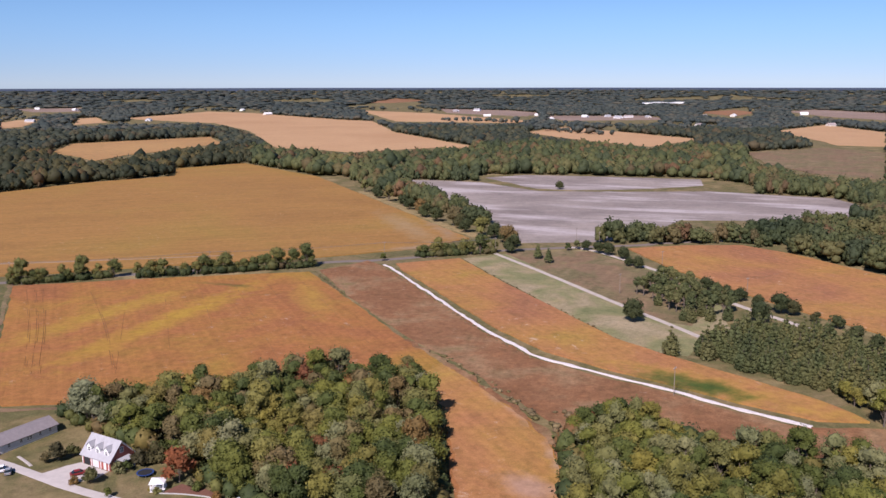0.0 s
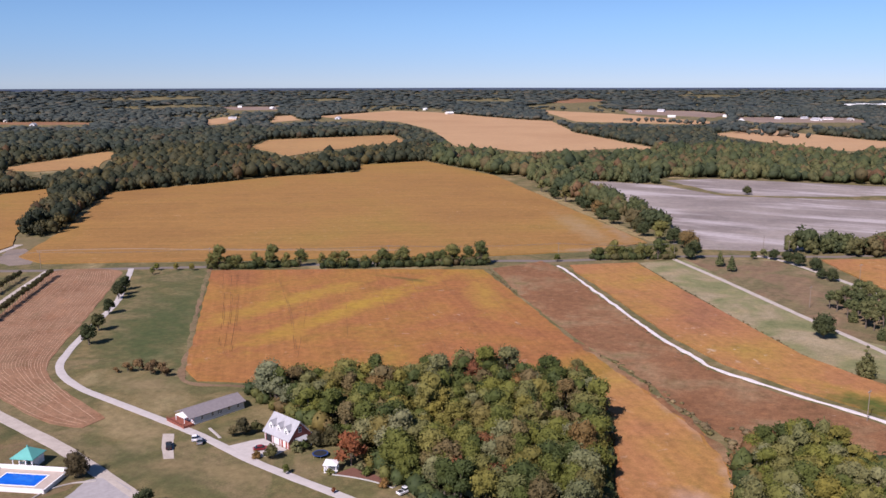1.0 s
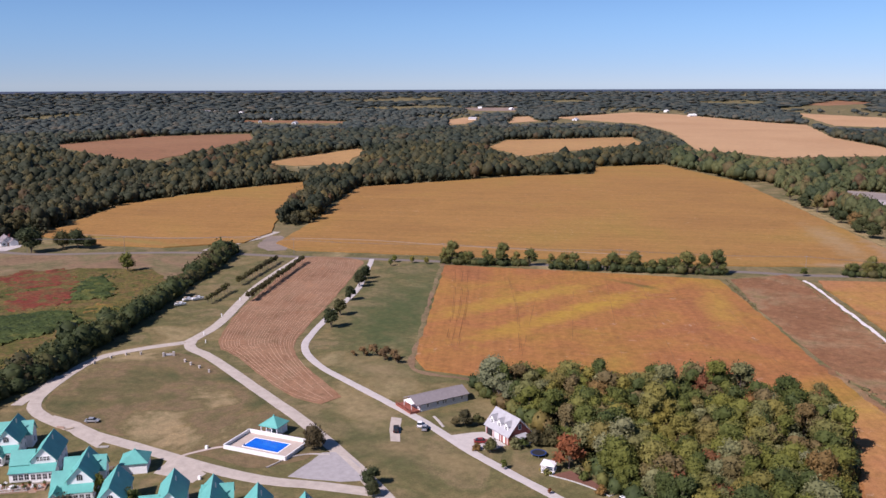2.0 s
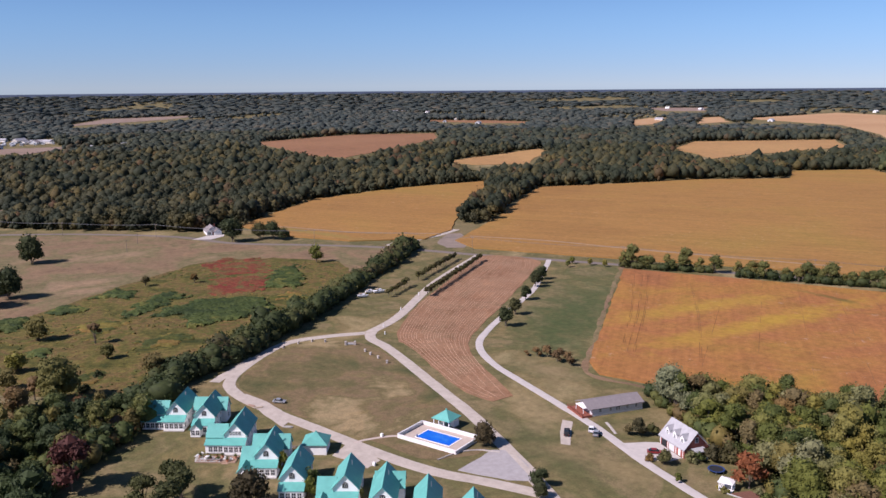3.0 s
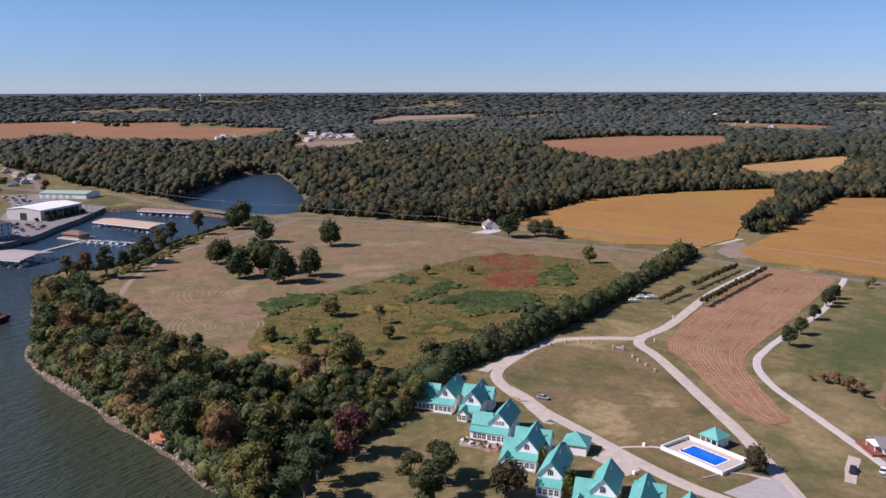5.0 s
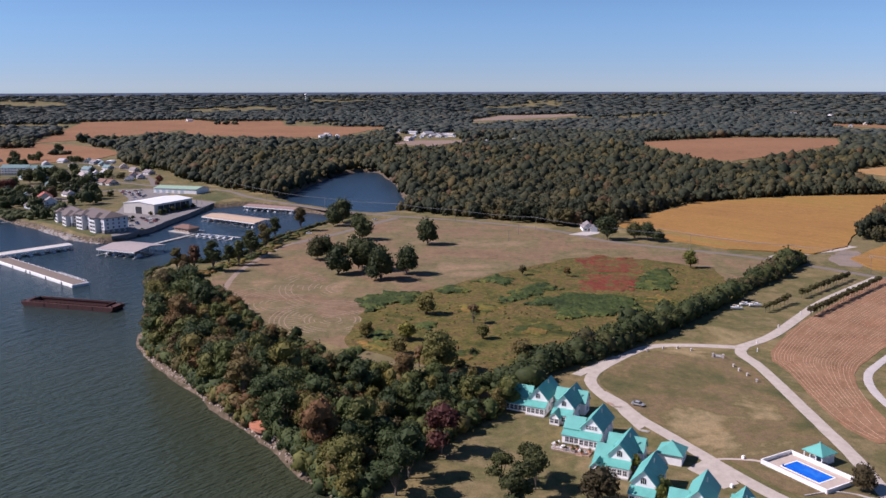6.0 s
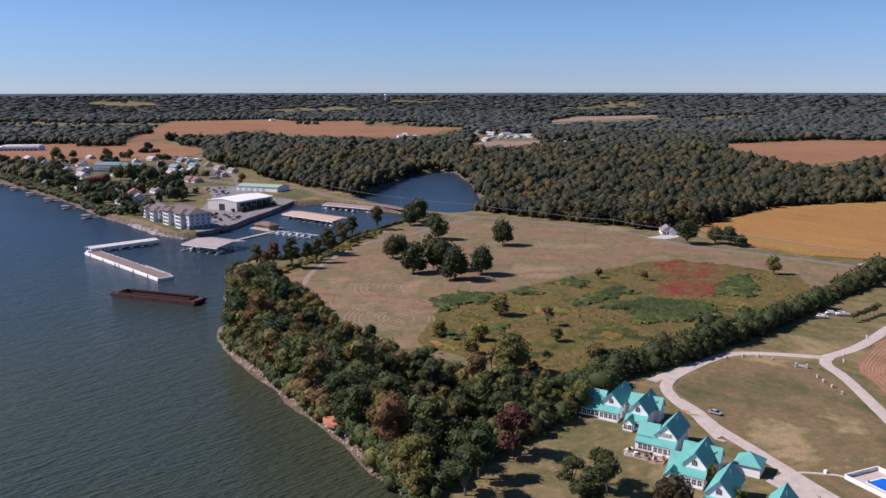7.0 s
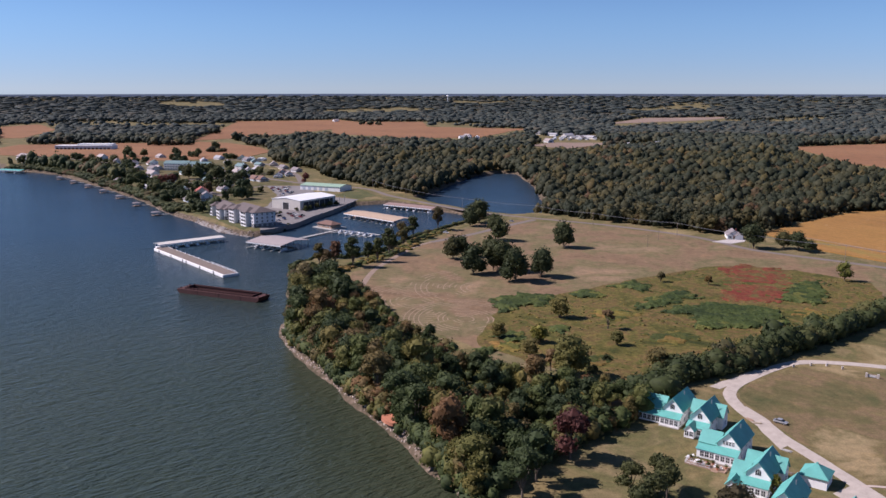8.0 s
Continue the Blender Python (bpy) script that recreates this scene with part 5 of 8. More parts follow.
SHORE = [(-215, 38.4), (-252, 27.0), (-287, 13.0), (-331, -4.2), (-371, -19.2), (-396, -21.6), (-420, -19.0)]
under = np.concatenate([line_places(SHORE, 1.8, 15, 1.6), line_places(SHORE, 2.4, 16, 1.2), ring_places(WOOD1, 2.6, 7), ring_places(WOOD2, 2.6, 8), ring_places(BANK, 2.6, 9, 1.5), scatter(BANK, 5, 10)])
under = under[np.hypot(under[:, 0] + 270, under[:, 1] - 15) > 6.5]
woodland("undergrowth", under, 4.4, 5.0, shrub_t, M["leaf_bank"], "tangled shrubs along the wood edges", 7)
clumps = np.concatenate([np.array(c) + np.random.RandomState(23 + k).uniform(-r, r, (n, 2)) * (0.5, 1.0) for k, (c, r, n) in enumerate((((-1889, -194), 24, 14), ((-1550, -212), 18, 12), ((-1985, -160), 40, 9), ((-2200, -340), 50, 40), ((-1757, -330), 45, 40), ((-2624, 103), 30, 10), ((-1498, -84), 25, 10)))])
farm_rows = np.concatenate([line_places(p_, 22.0, 80 + k_, 16.0, 2) for k_, p_ in enumerate(([(-349, 2486), (-203, 2432), (-66, 2298)], [(-66, 2298), (79, 2265), (193, 2125)], [(-33, 1988), (87, 1859)], [(193, 2125), (330, 2160)]))])
woodland("farm_trees", farm_rows, 16.0, 12.0, far_t, M["leaf_far_haze"], "tree rows between the distant farms", 25, 0.0, 0.4)
woodland("field_clumps", clumps, 14.0, 11.0, midw_t, M["leaf_stuff"], "tree clumps standing in the harvested fields", 24, -0.5, 0.4)
HEDGE = [(-441, 368), (-412, 324), (-371, 264), (-346, 227), (-322, 189), (-306, 157), (-293, 128), (-278, 112)]
woodland("hedgerow", np.concatenate([line_places(HEDGE, 2.4, 11, 3.8, 3), line_places(HEDGE[:4], 5.0, 17, 5.0), line_places([(x - 3, y - 2) for x, y in HEDGE[3:]], 3.0, 18, 4.5, 2)]), 6.4, 6.0, shrub_t, M["leaf_hedge"], "thick overgrown hedgerow beside the lane", 8, 0.0, 0.6)
for x, y, s in ((-425, 342, 0.75), (-399, 304, 0.6), (-381, 276, 0.85), (-352, 236, 0.6), (-333, 212, 0.8), (-317, 175, 0.7), (-306, 150, 0.85), (-297, 135, 0.8), (-301, 130, 0.7)):
    tree_at(HEDGETREES, x, y, s, "dark tree standing out of the overgrown hedgerow", "tree", "hedgerow trees")

# road hedge between the crop fields
for pts, n in (([(-303, 421), (-256, 444)], 12), ([(-241, 446), (-150, 489)], 24), ([(-92, 526), (-44, 546)], 12)):
    for k in range(n):
        f = (k + RND.uniform(-.3, .3)) / (n - 1)
        x, y = pts[0][0] + (pts[1][0] - pts[0][0]) * f, pts[0][1] + (pts[1][1] - pts[0][1]) * f
        tree_at(ROADTREES, x + RND.uniform(-2, 2), y + RND.uniform(-2, 2), RND.uniform(0.6, 1.1), "small tree in a roadside hedge", "tree", "roadside hedge trees")
woodland("roadside_shrubs", np.concatenate([line_places([(-303, 420), (-256, 443)], 2.4, 12, 1.6), line_places([(-241, 445), (-150, 488)], 2.4, 13, 1.6), line_places([(-92, 526), (-44, 546)], 2.4, 14, 2.0)]),
         4.6, 4.2, shrub_t, M["leaf_hedge"], "dense shrubs along the country road", 9)

# pines beside the lane
PINES = [(54, 345), (66, 364), (86, 378), (112, 366), (132, 345), (130, 318), (108, 300), (90, 310), (72, 326), (60, 336)]
PINES2 = [(38, 450), (44, 424), (58, 392), (80, 398), (86, 424), (68, 470), (60, 490)]
for x, y in scatter(PINES, 5.6, 21, 0.3):
    tree_at(STAND, float(x), float(y), RND.uniform(0.62, 1.0), "dense olive-green pine in a planted stand", "pine tree", "planted pines", RND.uniform(0.85, 1.1), name="pine_tree")
for x, y in scatter(PINES2, 7.0, 22, 0.3):
    low = y < 400 or RND.random() < 0.25
    tree_at(STAND if low else PINE, float(x), float(y), RND.uniform(0.5, 0.75) if low else RND.uniform(0.75, 1.0), "tall bare-stemmed pine beside the lane" if not low else "young pine beside the lane", "pine tree", "lane pines", name="pine_tree")
for x, y in ((-8, 519), (-15, 531)):
    tree_at(FIR, x, y, 0.8, "lone blue-green pine in the meadow", "pine tree", "meadow pines", name="pine_tree")
tree_at(STAND, 45.5, 343, 0.95, "single conical evergreen beside the crop", "evergreen tree", name="pine_tree")
for x, y, s in ((46, 511, 0.75), (41, 516, 0.6), (58, 499, 0.5), (78, 458, 0.8), (86, 445, 0.65), (91, 437, 0.75), (98, 429, 0.6), (106, 416, 1.05), (111, 413, 0.8), (92, 398, 1.1), (34, 392, 1.1), (125, 392, 0.65), (39, 538, 0.8), (30, 548, 0.9), (24, 554, 0.8),
                (118, 402, 0.5), (126, 372, 0.8), (132, 362, 0.7), (16, 563, 0.7)):
    tree_at(OAK, x, y, s, "dark rounded tree beside the gravel lane", "tree", "lane trees")
for x, y, s, kind in ((-4, 893, 0.9, OAK), (-111, 511, 0.75, SMALL), (4, 560, 0.8, SMALL), (10, 566, 0.9, SMALL)):
    tree_at(kind, x, y, s, "rounded tree at the field edge", "tree", "field edge trees")
for k, (x, y) in enumerate(((-208, 846), (-194, 822), (-182, 800), (-168, 777), (-152, 748), (-139, 724), (-128, 707), (-117, 689), (-105, 668), (-93, 648), (-84, 634), (-76, 620), (-66, 608), (-57, 599), (-48, 584), (-40, 566), (-36, 552))):
    tree_at(OAK if k % 3 else BROAD, x + 6 + RND.uniform(-3, 3), y + RND.uniform(-4, 4), RND.uniform(0.85, 1.35), "large hedgerow tree between two fields", "tree", "field hedge trees")

# yellow-green trees at the pine edge
for x, y in ((103, 292), (109, 287), (116, 283), (122, 283), (130, 288), (138, 280), (118, 274), (128, 272), (140, 292), (100, 300)):
    tree_at(YELLOW, x, y, RND.uniform(0.7, 0.9), "yellow-green autumn tree by the pines", "tree", "yellow trees")

# driveway avenue
for x, y, s in ((-262, 275, 0.95), (-273, 293, 0.85), (-289, 318, 0.8), (-305, 343, 0.85), (-309, 350, 0.85), (-315, 360, 0.8)):
    tree_at(OVAL, x, y, s * 1.15, "dark clipped oval tree beside the driveway", "tree", "driveway trees")
for x, y in ((-331, 406), (-320, 410), (-311, 413), (-326, 396)):
    tree_at(THIN, x, y, 0.55, "thin young tree on the lawn", "tree", "young trees")
for k in range(26):
    f = k / 25
    tree_at(LOLLY, -376 + 46 * f, 370 - 84 * f, RND.uniform(1.15, 1.45), "clipped standard shrub in a row by the lane", "shrub", "lane shrub rows", name="shrub")
    if not 15 < k < 19:
        tree_at(LOLLY, -391 + 48 * f, 362 - 92 * f, RND.uniform(1.15, 1.45), "clipped standard shrub in a row by the lane", "shrub", "lane shrub rows", name="shrub")

# pasture trees
for x, y, s in ((-493, 82, 1.35), (-503, 96, 1.5), (-497, 103, 1.4), (-470, 103, 1.45), (-480, 121, 1.3), (-571, 159, 1.4), (-604, 118, 1.4), (-688, 118, 1.5), (-673, 108, 1.2), (-541, 76, 1.15), (-546, 83, 1.1)):
    tree_at(OAK, x, y, s * 1.2, "dark spreading tree on the brown pasture", "tree", "pasture trees", 1.18, z=-0.9)
for x, y, s, kind in ((-457, 186, 0.75, THIN), (-446, 210, 0.85, SMALL), (-446, 293, 1.15, YELLOW[2:]), (-550.5, 290, 1.8, OAK), (-548, 311, 1.25, OAK), (-539, 317, 1.35, OAK), (-531, 321, 0.9, OAK)):
    tree_at(kind, x, y, s * (0.62 if kind is YELLOW else 1), "single tree at the pasture edge", "tree", "pasture edge trees")
# cove trees
for x, y, s in ((-528, -11, 0.88), (-527, -1, 0.95), (-522, 10, 1.15), (-537, 20, 0.8), (-536, 26, 0.95), (-559, 35, 1.1), (-566, 38, 0.8), (-616, 48, 1.0), (-623, 57, 1.0), (-658, 80, 1.1), (-592, 47, 0.7), (-690, 113, 0.9), (-700, 120, 0.8), (-545, 27, 0.6), (-605, 50, 0.7), (-512, -6, 0.8)):
    tree_at(TALL, x, y, s * 1.12, "tall narrow autumn tree along the cove shore", "tree", "cove trees")
# scrub trees and bushes
for x, y, s, kind in ((-388, 108, 1.2, OLIVE), (-349, 88, 1.1, YELLOW[:2]), (-304, 90, 1.75, OLIVE), (-306, 75, 1.0, DEAD), (-366, 125, 1.1, DEAD), (-341, 121, 0.7, OLIVE), (-308, 100, 0.7, DARKBUSH), (-303, 125, 1.1, OLIVE), (-322, 110, 0.6, DARKBUSH),
                      (-358, 72, 0.8, OLIVE), (-330, 80, 0.9, OLIVE), (-312, 84, 1.0, DEAD)):
    tree_at(kind, x, y, s * 1.3, "bare straggling tree in the weedy meadow" if kind is DEAD else "straggling olive-brown tree in the weedy meadow", "tree", "scrub trees", z=-1.4 * s)
rs_ = np.random.RandomState(31)
sc = scatter(SCRUB, 2.6, 32, 1)
dense = np.array([noise.noise(Vector((x * 0.03, y * 0.03, 8.0))) for x, y in sc])
woodland("weed_clumps", sc[rs_.rand(len(sc)) < 0.3 + 0.9 * dense], 1.15, 0.38, mid_t, M["leaf_scrub"], "low weed clumps in the overgrown meadow", 33, 0.0, 0.6)
def reed_bed(poly, seed, material, label, tall=1.5):
    """A velvety bed of close stems with a ragged rim, as one uneven sheet."""
    q = np.array(poly, float)
    (x0, y0), (x1, y1) = q.min(0) - 3, q.max(0) + 3
    step = 0.9
    gx, gy = np.arange(x0, x1, step), np.arange(y0, y1, step)
    X, Y = np.meshgrid(gx, gy)
    rs = np.random.RandomState(seed)
    X, Y = X + rs.uniform(-.4, .4, X.shape) * step, Y + rs.uniform(-.4, .4, Y.shape) * step
    x, y = X.ravel(), Y.ravel()
    deep = np.where(inside(poly, x, y), 1, -1) * edge_distance(poly, x, y)
    rag = np.array([noise.noise(Vector((a * 0.09, b * 0.09, seed))) + 0.9 * noise.noise(Vector((a * 0.28, b * 0.28, seed))) for a, b in zip(x, y)])
    deep = deep - 0.3 + 5.0 * rag
    z = np.clip(deep * 0.3, -0.3, 1) * tall * 0.7 + rs.uniform(0, 0.32, x.shape) * tall + rag * 0.3
    n = len(gx)
    i = (np.arange(len(gy) - 1)[:, None] * n + np.arange(n - 1)).ravel()
    keep = (deep[i] > -0.3) & (deep[i + 1] > -0.3) & (deep[i + n] > -0.3) & (deep[i + n + 1] > -0.3)
    i = i[keep]
    quads = np.c_[i, i + 1, i + 1 + n, i + n]
    used, inv = np.unique(quads, return_inverse=True)
    verts = np.c_[x, y, np.maximum(z, 0.1)][used]
    me = mesh_of("reed_bed", verts.tolist(), inv.reshape(-1, 4).tolist(), M[material])
    return tagged(new("reed_bed", me), label, "reeds", kind="stuff")


for k, poly in enumerate(([(-406, 150), (-420, 164), (-427, 177), (-433, 191), (-418, 195), (-404, 168), (-396, 152)], [(-391, 160), (-401, 174), (-408, 195), (-389, 219), (-364, 213), (-357, 193), (-361, 165), (-382, 172)],
                          [(-448, 153), (-464, 171), (-449, 178), (-432, 167)], [(-407, 231), (-436, 255), (-450, 268), (-446, 279), (-425, 272), (-392, 246)],
                          [(-424, 78), (-434, 88), (-440, 99), (-433, 116), (-414, 111), (-407, 91), (-399, 80)], [(-434, 124), (-446, 137), (-436, 145), (-425, 141), (-425, 129)],
                          [(-359, 70), (-370, 80), (-363, 88), (-352, 84), (-349, 73)], [(-365, 94), (-379, 103), (-375, 109), (-359, 103)], [(-340, 59), (-345, 66), (-340, 70), (-331, 64)])):
    reed_bed(poly, 40 + k, "reed", "dark green bed of tall reeds")
for k, poly in enumerate(([(-350, 65), (-353, 76), (-341, 81), (-333, 74)], [(-330, 92), (-338, 108), (-322, 116), (-312, 100)], [(-395, 120), (-404, 140), (-388, 150), (-376, 132)], [(-352, 132), (-362, 156), (-345, 164), (-336, 144)], [(-384, 222), (-392, 238), (-372, 240), (-366, 224)])):
    reed_bed(poly, 80 + k, "leaf_scrub", "yellow-green bed of rank weeds", 0.8)
reed_bed([(-420, 202), (-448, 220), (-443, 241), (-429, 257), (-415, 243), (-402, 229), (-404, 204)], 95, "red_weed", "patch of russet red weeds", 0.5)
reed_bed([(-450, 223), (-446, 243), (-434, 255), (-464, 268), (-476, 276), (-500, 256), (-490, 236)], 96, "red_weed", "thin patch of reddish-brown weeds", 0.4)

# house gardens
for x, y, s, kind in ((-143.5, 219.0, 0.9, BUSH), (-146.5, 216.5, 1.2, BUSH), (-149, 214, 0.8, BUSH), (-129, 204.0, 1.0, BUSH), (-120.5, 216.5, 1.2, BUSH), (-117.5, 219.5, 1.3, BUSH), (-124.5, 211.0, 0.8, BUSH), (-123, 212.8, 0.7, BUSH),
                      (-133.5, 203.0, 0.55, BUSH), (-108, 201.0, 0.4, BUSH), (-97.5, 204, 0.6, BUSH), (-100.5, 206, 0.5, BUSH), (-90, 199, 0.6, BUSH)):
    tree_at(DULLBUSH if s > 0.8 else kind, x, y, s, "rounded garden shrub by the brick house", "shrub", "garden shrubs", name="shrub")
for x, y, s in ((-149, 241, 0.9), (-155, 247, 0.95), (-142, 238, 0.8), (-160, 253, 0.8), (-153, 243, 1.1)):
    tree_at(SILVER, x, y, s, "tall silver-green tree at the wood corner", "tree", "silver-green trees", 0.9)
tree_at(RED, -104.5, 208.0, 1.55, "orange-red autumn tree at the wood edge", "tree")
tree_at(RED, -101.5, 191.0, 0.25, "small bright red shrub beside the driveway", "shrub")
tree_at(SMALL, -119.8, 196.8, 0.42, "small young tree beside the driveway", "tree")
tree_at(BRONZE, -174.5, 175.0, 0.78, "dark bronze round tree beside the pool", "tree")
tree_at(OAK, -144.5, 166.5, 0.55, "dark round tree by the parking apron", "tree")
tree_at(OAK, -140.0, 162.0, 0.45, "dark round tree by the parking apron", "tree")
for x, y, s, kind in ((-208, 89, 1.0, LEAFY), (-201, 88, 1.05, LEAFY), (-195, 82, 1.1, LEAFY), (-191, 77, 1.0, LEAFY), (-207, 80, 0.9, LEAFY), (-189, 101.5, 1.05, BRONZE)):
    tree_at(kind, x, y, s, "bronze-leaved round tree before the cottages" if kind is BRONZE else "leafy green tree on the cottage lawn", "tree", "cottage lawn trees")
for x, y, s in ((-202.4, 119.0, 0.95), (-186.5, 118.8, 1.05), (-183.5, 116.6, 0.95), (-173.4, 124.5, 0.9), (-198.5, 102.5, 0.5), (-160.5, 112, 0.7)):
    tree_at(BUSH, x, y, s, "narrow upright shrub between cottages", "shrub", "cottage shrubs", 1.35, name="shrub")
tree_at(CRIMSON, -231, 69.5, 1.35, "dark crimson tree at the lawn edge", "tree")
for x, y, s in ((-218, 56, 1.0), (-209, 50, 0.95)):
    tree_at(BANKTREES[:2], x, y, s, "tall dark tree at the edge of the cottage lawn", "tree", "lawn edge trees")
for x, y, s in ((-222, 252, 0.7), (-219, 255, 0.8), (-212, 253, 0.8), (-209, 256, 0.7), (-205, 253, 0.7), (-216, 260, 0.6), (-226, 250, 0.4)):
    tree_at(BARE, x, y, s * 1.3, "brown thinly leaved bush on the lawn", "shrub", "brown bushes", name="shrub")


# brushy margins of the crop strip
woodland("brush_margin", np.concatenate([line_places([(-50, 330), (-40, 318), (-22, 293), (-4, 266), (6, 244), (8, 228)], 2.4, 61, 2.6), line_places([(2, 274), (10, 262), (16, 270), (24, 282)], 1.5, 62, 3.0, 2)]),
         2.0, 0.8, shrub_t, M["leaf_brush"], "dry grey-brown brush along the crop edge", 63, 0.0, 0.7)
woodland("ditch_weeds", np.concatenate([line_places([(-145, 477), (-108, 413), (-70, 350)], 2.0, 64, 0.9), line_places([(-62, 522), (-27, 455), (4, 400), (26, 361), (44, 342)], 2.4, 65, 0.8), line_places([(-110, 497), (-71, 430), (-35, 366), (-11, 331)], 2.6, 66, 0.8)]),
         0.9, 0.45, shrub_t[:2], M["leaf_brush"], "low weeds along the field edges", 67, 0.0, 0.6)
for x, y, s in ((118, 268, 0.9), (108, 262, 0.85), (20, 268, 0.8)):
    tree_at(YELLOW, x, y, s, "yellow autumn tree at the field edge", "tree", "yellow trees")
woodland("cove_weeds", line_places([(-420, -21), (-480, -25), (-538, -27), (-557, -13), (-552, 8), (-576, 33), (-626, 55), (-658, 79), (-696, 109), (-724, 141)], 1.6, 71, 1.6, 2), 3.0, 1.7, shrub_t, M["leaf_hedge"],
         "rank weeds along the cove edge", 72, 0.0, 0.6)


woodland("shore_grass", line_places([(-500, -8), (-515, 4), (-545, 22), (-575, 44), (-620, 62), (-655, 86)], 2.0, 91, 5.0, 3), 4.0, 0.7, mid_t, M["leaf_scrub"], "yellow-green rough grass along the cove shore", 92, 0.0, 0.6)


def mowing_lines():
    """Faint mown rings left by a tractor on the pasture."""
    verts, faces = [], []
    for cx, cy, r0, r1, n, a0, a1 in ((-392, 62, 4, 30, 12, 0.2, 5.9), (-430, 42, 6, 34, 11, 2.0, 6.6), (-455, 80, 8, 40, 11, 3.4, 5.4)):
        for k in range(n):
            r = r0 + (r1 - r0) * k / (n - 1)
            m = 48
            for i in range(m):
                t0, t1 = a0 + (a1 - a0) * i / m, a0 + (a1 - a0) * (i + 1) / m
                if noise.noise(Vector((cx + r * math.cos(t0), cy + r * math.sin(t0), k)) * 0.12) < -0.1:
                    continue
                o = len(verts)
                for t, q in ((t0, -0.3), (t0, 0.3), (t1, 0.3), (t1, -0.3)):
                    verts.append((cx + (r + q) * math.cos(t) * 1.25, cy + (r + q) * math.sin(t), 0.07))
                faces.append((o, o + 1, o + 2, o + 3))
    return tagged(new("mown_grass_lines", mesh_of("mown_grass_lines", verts, faces, M["hay"])), "faint curved lines of cut grass on the pasture", "cut grass", kind="stuff")


mowing_lines()
# ---- building kit ----
def thing(name, x, y, turn=0.0, z=0.0, label="", category="", group="", kind=""):
    root = new(name)
    root.empty_display_size = 0.5
    root.matrix_world = pose(x, y, z, 0, 0, turn)
    return tagged(root, label, category, group, kind)


def part(name, bm, material, parent, label="", at=None):
    """One mesh object under a thing or a part; bm may be a ready mesh that is shared."""
    if isinstance(bm, bpy.types.Mesh):
        me = bm
    else:
        bmesh.ops.recalc_face_normals(bm, faces=bm.faces[:])
        me = bpy.data.meshes.new(name)
        bm.to_mesh(me)
        bm.free()
        me.materials.append(material)
    o = new(name, me)
    o.parent = parent
    if at is not None:
        o.matrix_local = at
    if label:
        o["label"] = label
    return o


def box(x0, x1, y0, y1, z0, z1, bm=None, bevel=0.0):
    bm = bm or bmesh.new()
    v = [bm.verts.new(p) for p in ((x0, y0, z0), (x1, y0, z0), (x1, y1, z0), (x0, y1, z0), (x0, y0, z1), (x1, y0, z1), (x1, y1, z1), (x0, y1, z1))]
    f = [bm.faces.new([v[i] for i in q]) for q in ((3, 2, 1, 0), (4, 5, 6, 7), (0, 1, 5, 4), (1, 2, 6, 5), (2, 3, 7, 6), (3, 0, 4, 7))]
    if bevel:
        bmesh.ops.bevel(bm, geom=list({e for q in f for e in q.edges}), offset=bevel, segments=1, affect="EDGES")
    return bm


def prism(profile, y0, y1, bm=None, along="y"):
    """A closed profile in x-z drawn out along y (or in y-z along x)."""
    bm = bm or bmesh.new()
    def p(a, b, c):
        return (a, b, c) if along == "y" else (b, a, c)
    r = [[bm.verts.new(p(x, y, z)) for x, z in profile] for y in (y0, y1)]
    n = len(profile)
    bm.faces.new(r[0])
    bm.faces.new(r[1][::-1])
    for k in range(n):
        bm.faces.new((r[0][k], r[1][k], r[1][(k + 1) % n], r[0][(k + 1) % n]))
    return bm


def gable_body(w0, w1, y0, y1, z0, eave, ridge, along="y"):
    return prism([(w0, z0), (w1, z0), (w1, eave), ((w0 + w1) / 2, ridge), (w0, eave)], y0, y1, along=along)


def gable_roof(w0, w1, y0, y1, eave, ridge, over=0.45, thick=0.22, along="y"):
    """Two sloping slabs with overhang and a folded ridge cap."""
    m = (w0 + w1) / 2
    k = (ridge - eave) / (m - w0)
    a, b = w0 - over, w1 + over
    ea = eave - k * over
    t = thick
    bm = prism([(a, ea), (m, ridge), (b, ea), (b, ea + t), (m, ridge + t), (a, ea + t)], y0 - over, y1 + over, along=along)
    cap = [(m - 0.22, ridge + t - 0.22 * k + 0.04), (m, ridge + t + 0.06), (m + 0.22, ridge + t - 0.22 * k + 0.04), (m, ridge + t - 0.1)]
    return prism(cap, y0 - over, y1 + over, bm, along)


def shed_roof(x0, x1, y0, y1, zf, zb, thick=0.16):
    """A lean-to slab: low edge at y0, high edge at y1."""
    return prism([(y0, zf), (y1, zb), (y1, zb + thick), (y0, zf + thick)], x0, x1, along="x")


